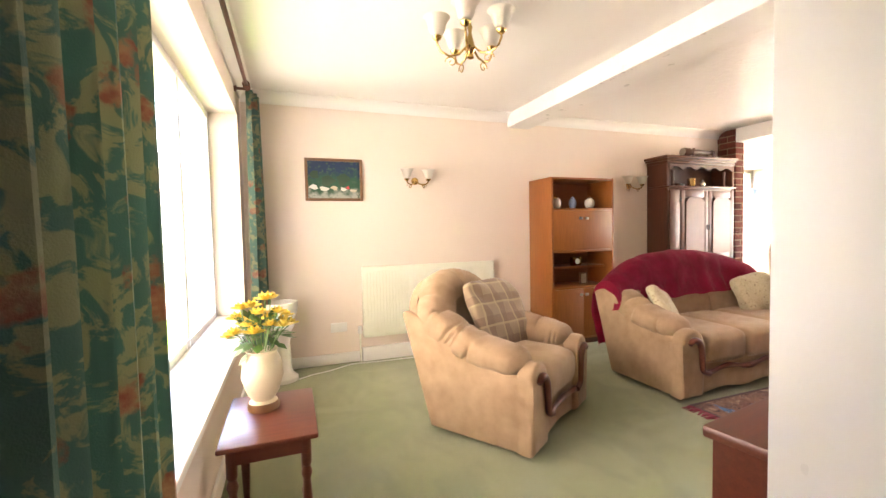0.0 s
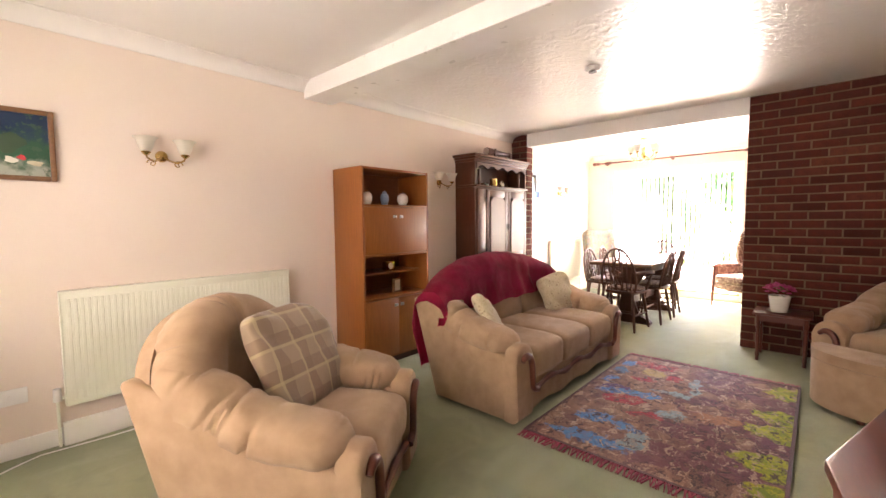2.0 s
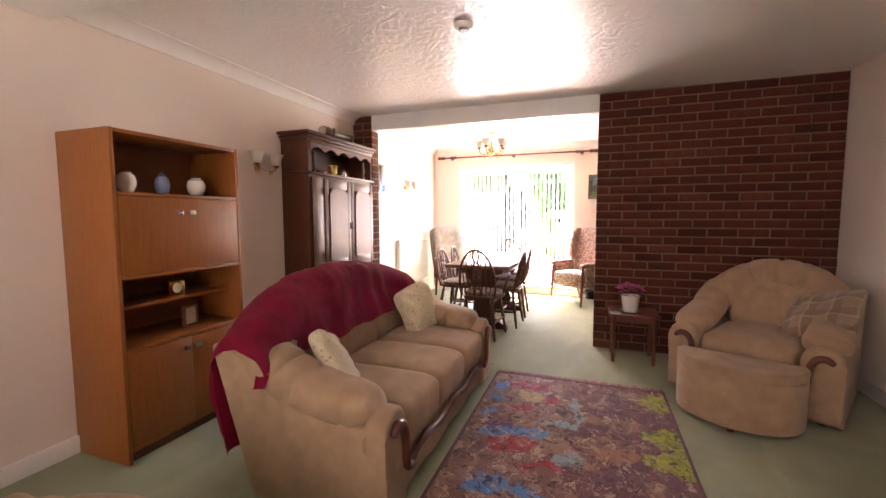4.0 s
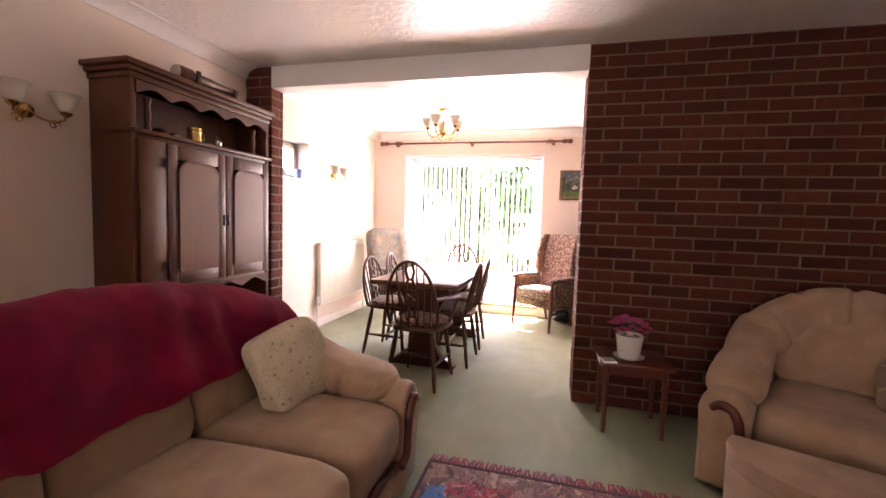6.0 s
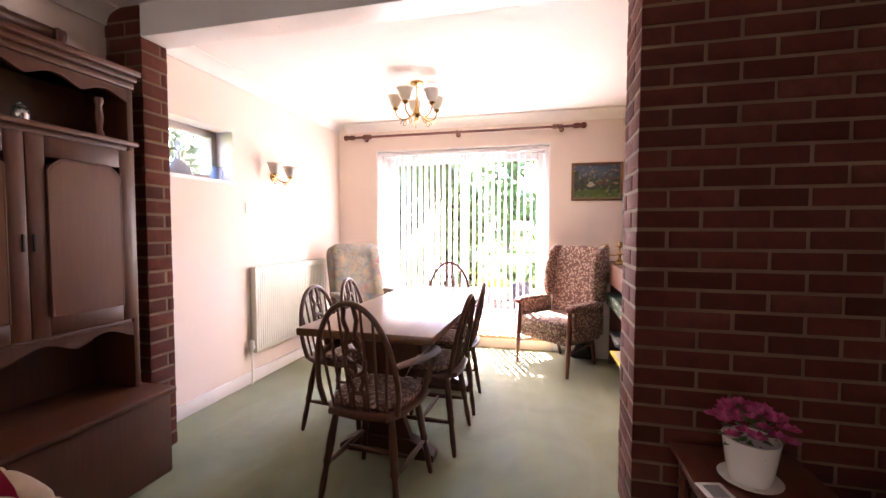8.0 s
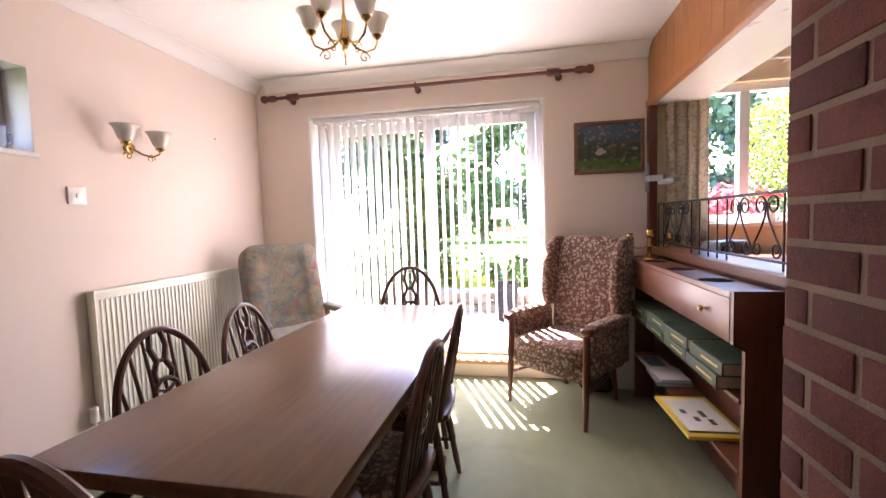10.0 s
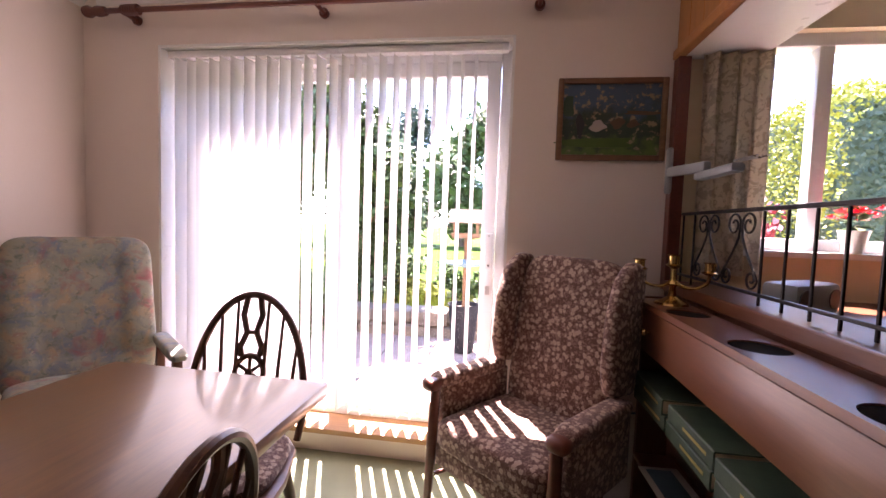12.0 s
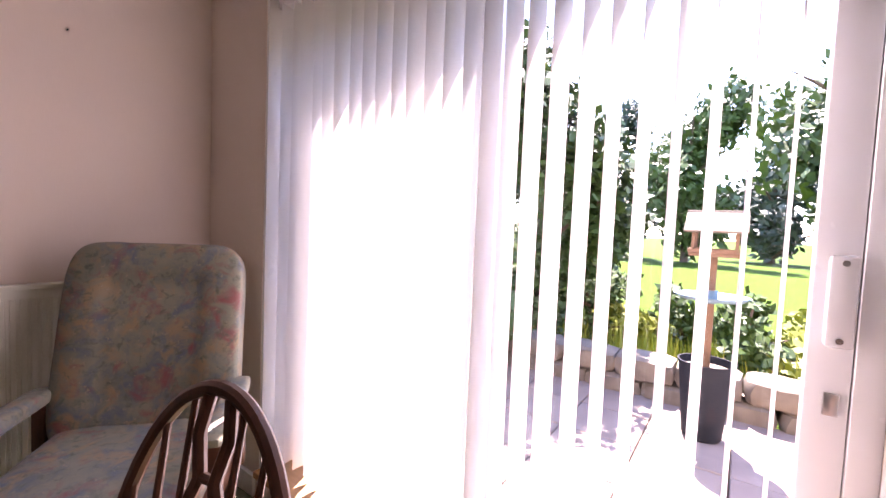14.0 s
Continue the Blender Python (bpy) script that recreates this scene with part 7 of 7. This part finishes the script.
for sx in (-1, 1):
    for sy in (-1, 1):
        part("roof_post", boxes((sx * 0.11 - 0.009, sy * 0.11 - 0.009, 0.746, sx * 0.11 + 0.009, sy * 0.11 + 0.009, 0.86)), POSTWOOD, o)
    part("roof_board", box(B(), -0.002, -0.16, 0.0, 0.20, 0.16, 0.014, bevel=0.002, m=pose(0, 0, 0.97, 0, 36 if sx > 0 else 144, 0)), STONE, o)


def leaf_cloud(bm, centre, size, count, leaf, rng, hollow=0.55):
    for k in range(count):
        d = Vector((rng.gauss(0, 1), rng.gauss(0, 1), rng.gauss(0, 1))).normalized()
        rr = rng.uniform(hollow, 1.0) * (1 + 0.35 * noise.noise(d * 2.3 + Vector(centre)))
        p = Vector(centre) + Vector((d.x * size[0], d.y * size[1], d.z * size[2])) * rr
        a = Vector((rng.uniform(-1, 1), rng.uniform(-1, 1), rng.uniform(-1, 1))).normalized()
        b = a.orthogonal().normalized()
        s = leaf * rng.uniform(0.6, 1.3)
        bm.faces.new([bm.verts.new(p + q) for q in (a * s, b * s * 0.55, -a * s, -b * s * 0.55)])


def tree(x, y, h, r, mat, label, seed, count=5000, leaf=0.07, name="tree", trunk_h=0.35):
    rng = random.Random(seed)
    o = thing(name, pose(x, y, -0.14), label, name)
    tb = B()
    tube(tb, [(0, 0, 0), (0.03 * r, 0.02, h * 0.3), (-0.04 * r, 0.03, h * 0.6), (0, 0, h * 0.9)], [0.05 * r + 0.05, 0.04 * r + 0.03, 0.03 * r, 0.01], 10)
    part("trunk", tb, BARK, o)
    for k in range(6):
        a = k * 1.1 + seed
        z = h * (trunk_h + 0.08 * k)
        part("limb", tube(B(), [(0, 0, z), (math.cos(a) * r * 0.35, math.sin(a) * r * 0.35, z + h * 0.1), (math.cos(a) * r * 0.75, math.sin(a) * r * 0.75, z + h * 0.16)], [0.02 * r + 0.02, 0.015 * r + 0.01, 0.006], 7), BARK, o)
    cb = B()
    clumps = 9
    for k in range(clumps):
        a = k * 2.4 + seed
        rr = r * 0.62 * math.sqrt(k / clumps)
        z = h * (trunk_h + (1 - trunk_h) * (0.18 + 0.70 * ((k * 0.618) % 1)))
        f = 1 - 0.45 * abs(z / h - 0.6)
        leaf_cloud(cb, (rr * math.cos(a), rr * math.sin(a), z), (r * 0.5 * f, r * 0.5 * f, h * 0.19), count // clumps, leaf, rng, 0.35)
    part("crown", cb, mat, o)
    return o


tree(11.7, 3.95, 3.6, 1.0, FOLIAGE, "leafy green garden tree beside the patio", 1, 12000, 0.07, trunk_h=0.06)
tree(12.6, 7.0, 5.2, 1.8, FOLIAGE, "tall leafy green garden tree", 2, 10000, 0.10, trunk_h=0.06)
tree(12.2, -0.4, 1.7, 1.0, FOLIAGE_R, "low red-leaved maple bush", 3, 3000, 0.05, "shrub", 0.1)
tree(16.0, 0.9, 4.6, 1.5, FOLIAGE, "leafy green tree behind the lawn", 4, 4500, 0.10)
tree(10.6, 4.1, 1.0, 0.55, FOLIAGE, "low leafy border shrub by the patio", 21, 1800, 0.05, "shrub", 0.05)
tree(12.6, 3.7, 1.0, 0.6, FOLIAGE, "low leafy border shrub with pale flowers", 22, 1800, 0.05, "shrub", 0.05)
tree(11.9, 1.6, 0.75, 0.55, FOLIAGE_Y, "low yellow-green border shrub", 23, 1800, 0.05, "shrub", 0.05)
rg = random.Random(41)
for k in range(9):
    tree(11.6 + rg.uniform(0, 1.6), -0.6 + k * 0.55, rg.uniform(0.5, 0.95), rg.uniform(0.35, 0.5), (FOLIAGE, FOLIAGE_Y, FOLIAGE)[k % 3], "leafy green border plant behind the low wall", 70 + k, 1300, 0.05, "shrub", 0.05)
rg = random.Random(12)
for k in range(15):
    a = -0.75 + k * 0.14
    rr = 27 + rg.uniform(-2, 4)
    tree(7 + rr * math.cos(a), 2.3 + rr * math.sin(a), rg.uniform(7.0, 10.0), rg.uniform(2.6, 3.6), FOLIAGE_D if k % 3 else FOLIAGE, "dark leafy tree at the garden's end", 30 + k, 5000, 0.26, trunk_h=0.03)
for k in range(4):
    tree(6.0 + k * 1.5, 7.6 + rg.uniform(-0.3, 0.3), 3.4, 1.3, FOLIAGE, "leafy green hedge tree beyond the side path", 60 + k, 2500, 0.09, trunk_h=0.06)
# clipped golden hedge seen from the kitchen
o = thing("clipped_hedge", pose(12.5, -2.55, -0.14), "square clipped hedge, golden at its top edges", "hedge")
rng2 = random.Random(77)
bm, bt = B(), B()
for k in range(26000):
    f = rng2.randrange(5)
    u, v = rng2.uniform(-1, 1), rng2.random()
    p = {0: Vector((-0.8, u * 0.9, v * 3.0)), 1: Vector((0.8, u * 0.9, v * 3.0)), 2: Vector((u * 0.8, -0.9, v * 3.0)), 3: Vector((u * 0.8, 0.9, v * 3.0)), 4: Vector((u * 0.8, (2 * v - 1) * 0.9, 3.0))}[f]
    p += Vector((rng2.gauss(0, 0.05), rng2.gauss(0, 0.05), rng2.gauss(0, 0.05)))
    a = Vector((rng2.uniform(-1, 1), rng2.uniform(-1, 1), rng2.uniform(-1, 1))).normalized()
    b = a.orthogonal().normalized()
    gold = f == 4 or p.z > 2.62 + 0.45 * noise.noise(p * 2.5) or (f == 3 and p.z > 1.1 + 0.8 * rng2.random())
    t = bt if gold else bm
    t.faces.new([t.verts.new(p + q) for q in (a * 0.032, b * 0.016, -a * 0.032, -b * 0.016)])
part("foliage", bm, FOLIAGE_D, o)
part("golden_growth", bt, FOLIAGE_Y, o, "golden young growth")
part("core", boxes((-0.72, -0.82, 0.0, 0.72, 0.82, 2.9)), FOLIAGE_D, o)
# long grass and flowers of the border
bm = B()
rg = random.Random(15)
for k in range(5000):
    x, y = rg.uniform(11.3, 14.5), rg.uniform(-1.0, 6.0)
    h = rg.uniform(0.12, 0.45) * (1.2 - (x - 11.3) / 4.5)
    d = Vector((rg.uniform(-0.1, 0.1), rg.uniform(-0.1, 0.1), h))
    t = Vector((rg.uniform(-1, 1), rg.uniform(-1, 1), 0)).normalized() * 0.012
    p = Vector((x, y, -0.14))
    bm.faces.new([bm.verts.new(q) for q in (p - t, p + t, p + d + t * 0.2, p + d - t * 0.2)])
tagged(part("border_grass", bm, FOLIAGE_Y), "tall sunlit grass and leaves of the garden border", "grass", "", "stuff")
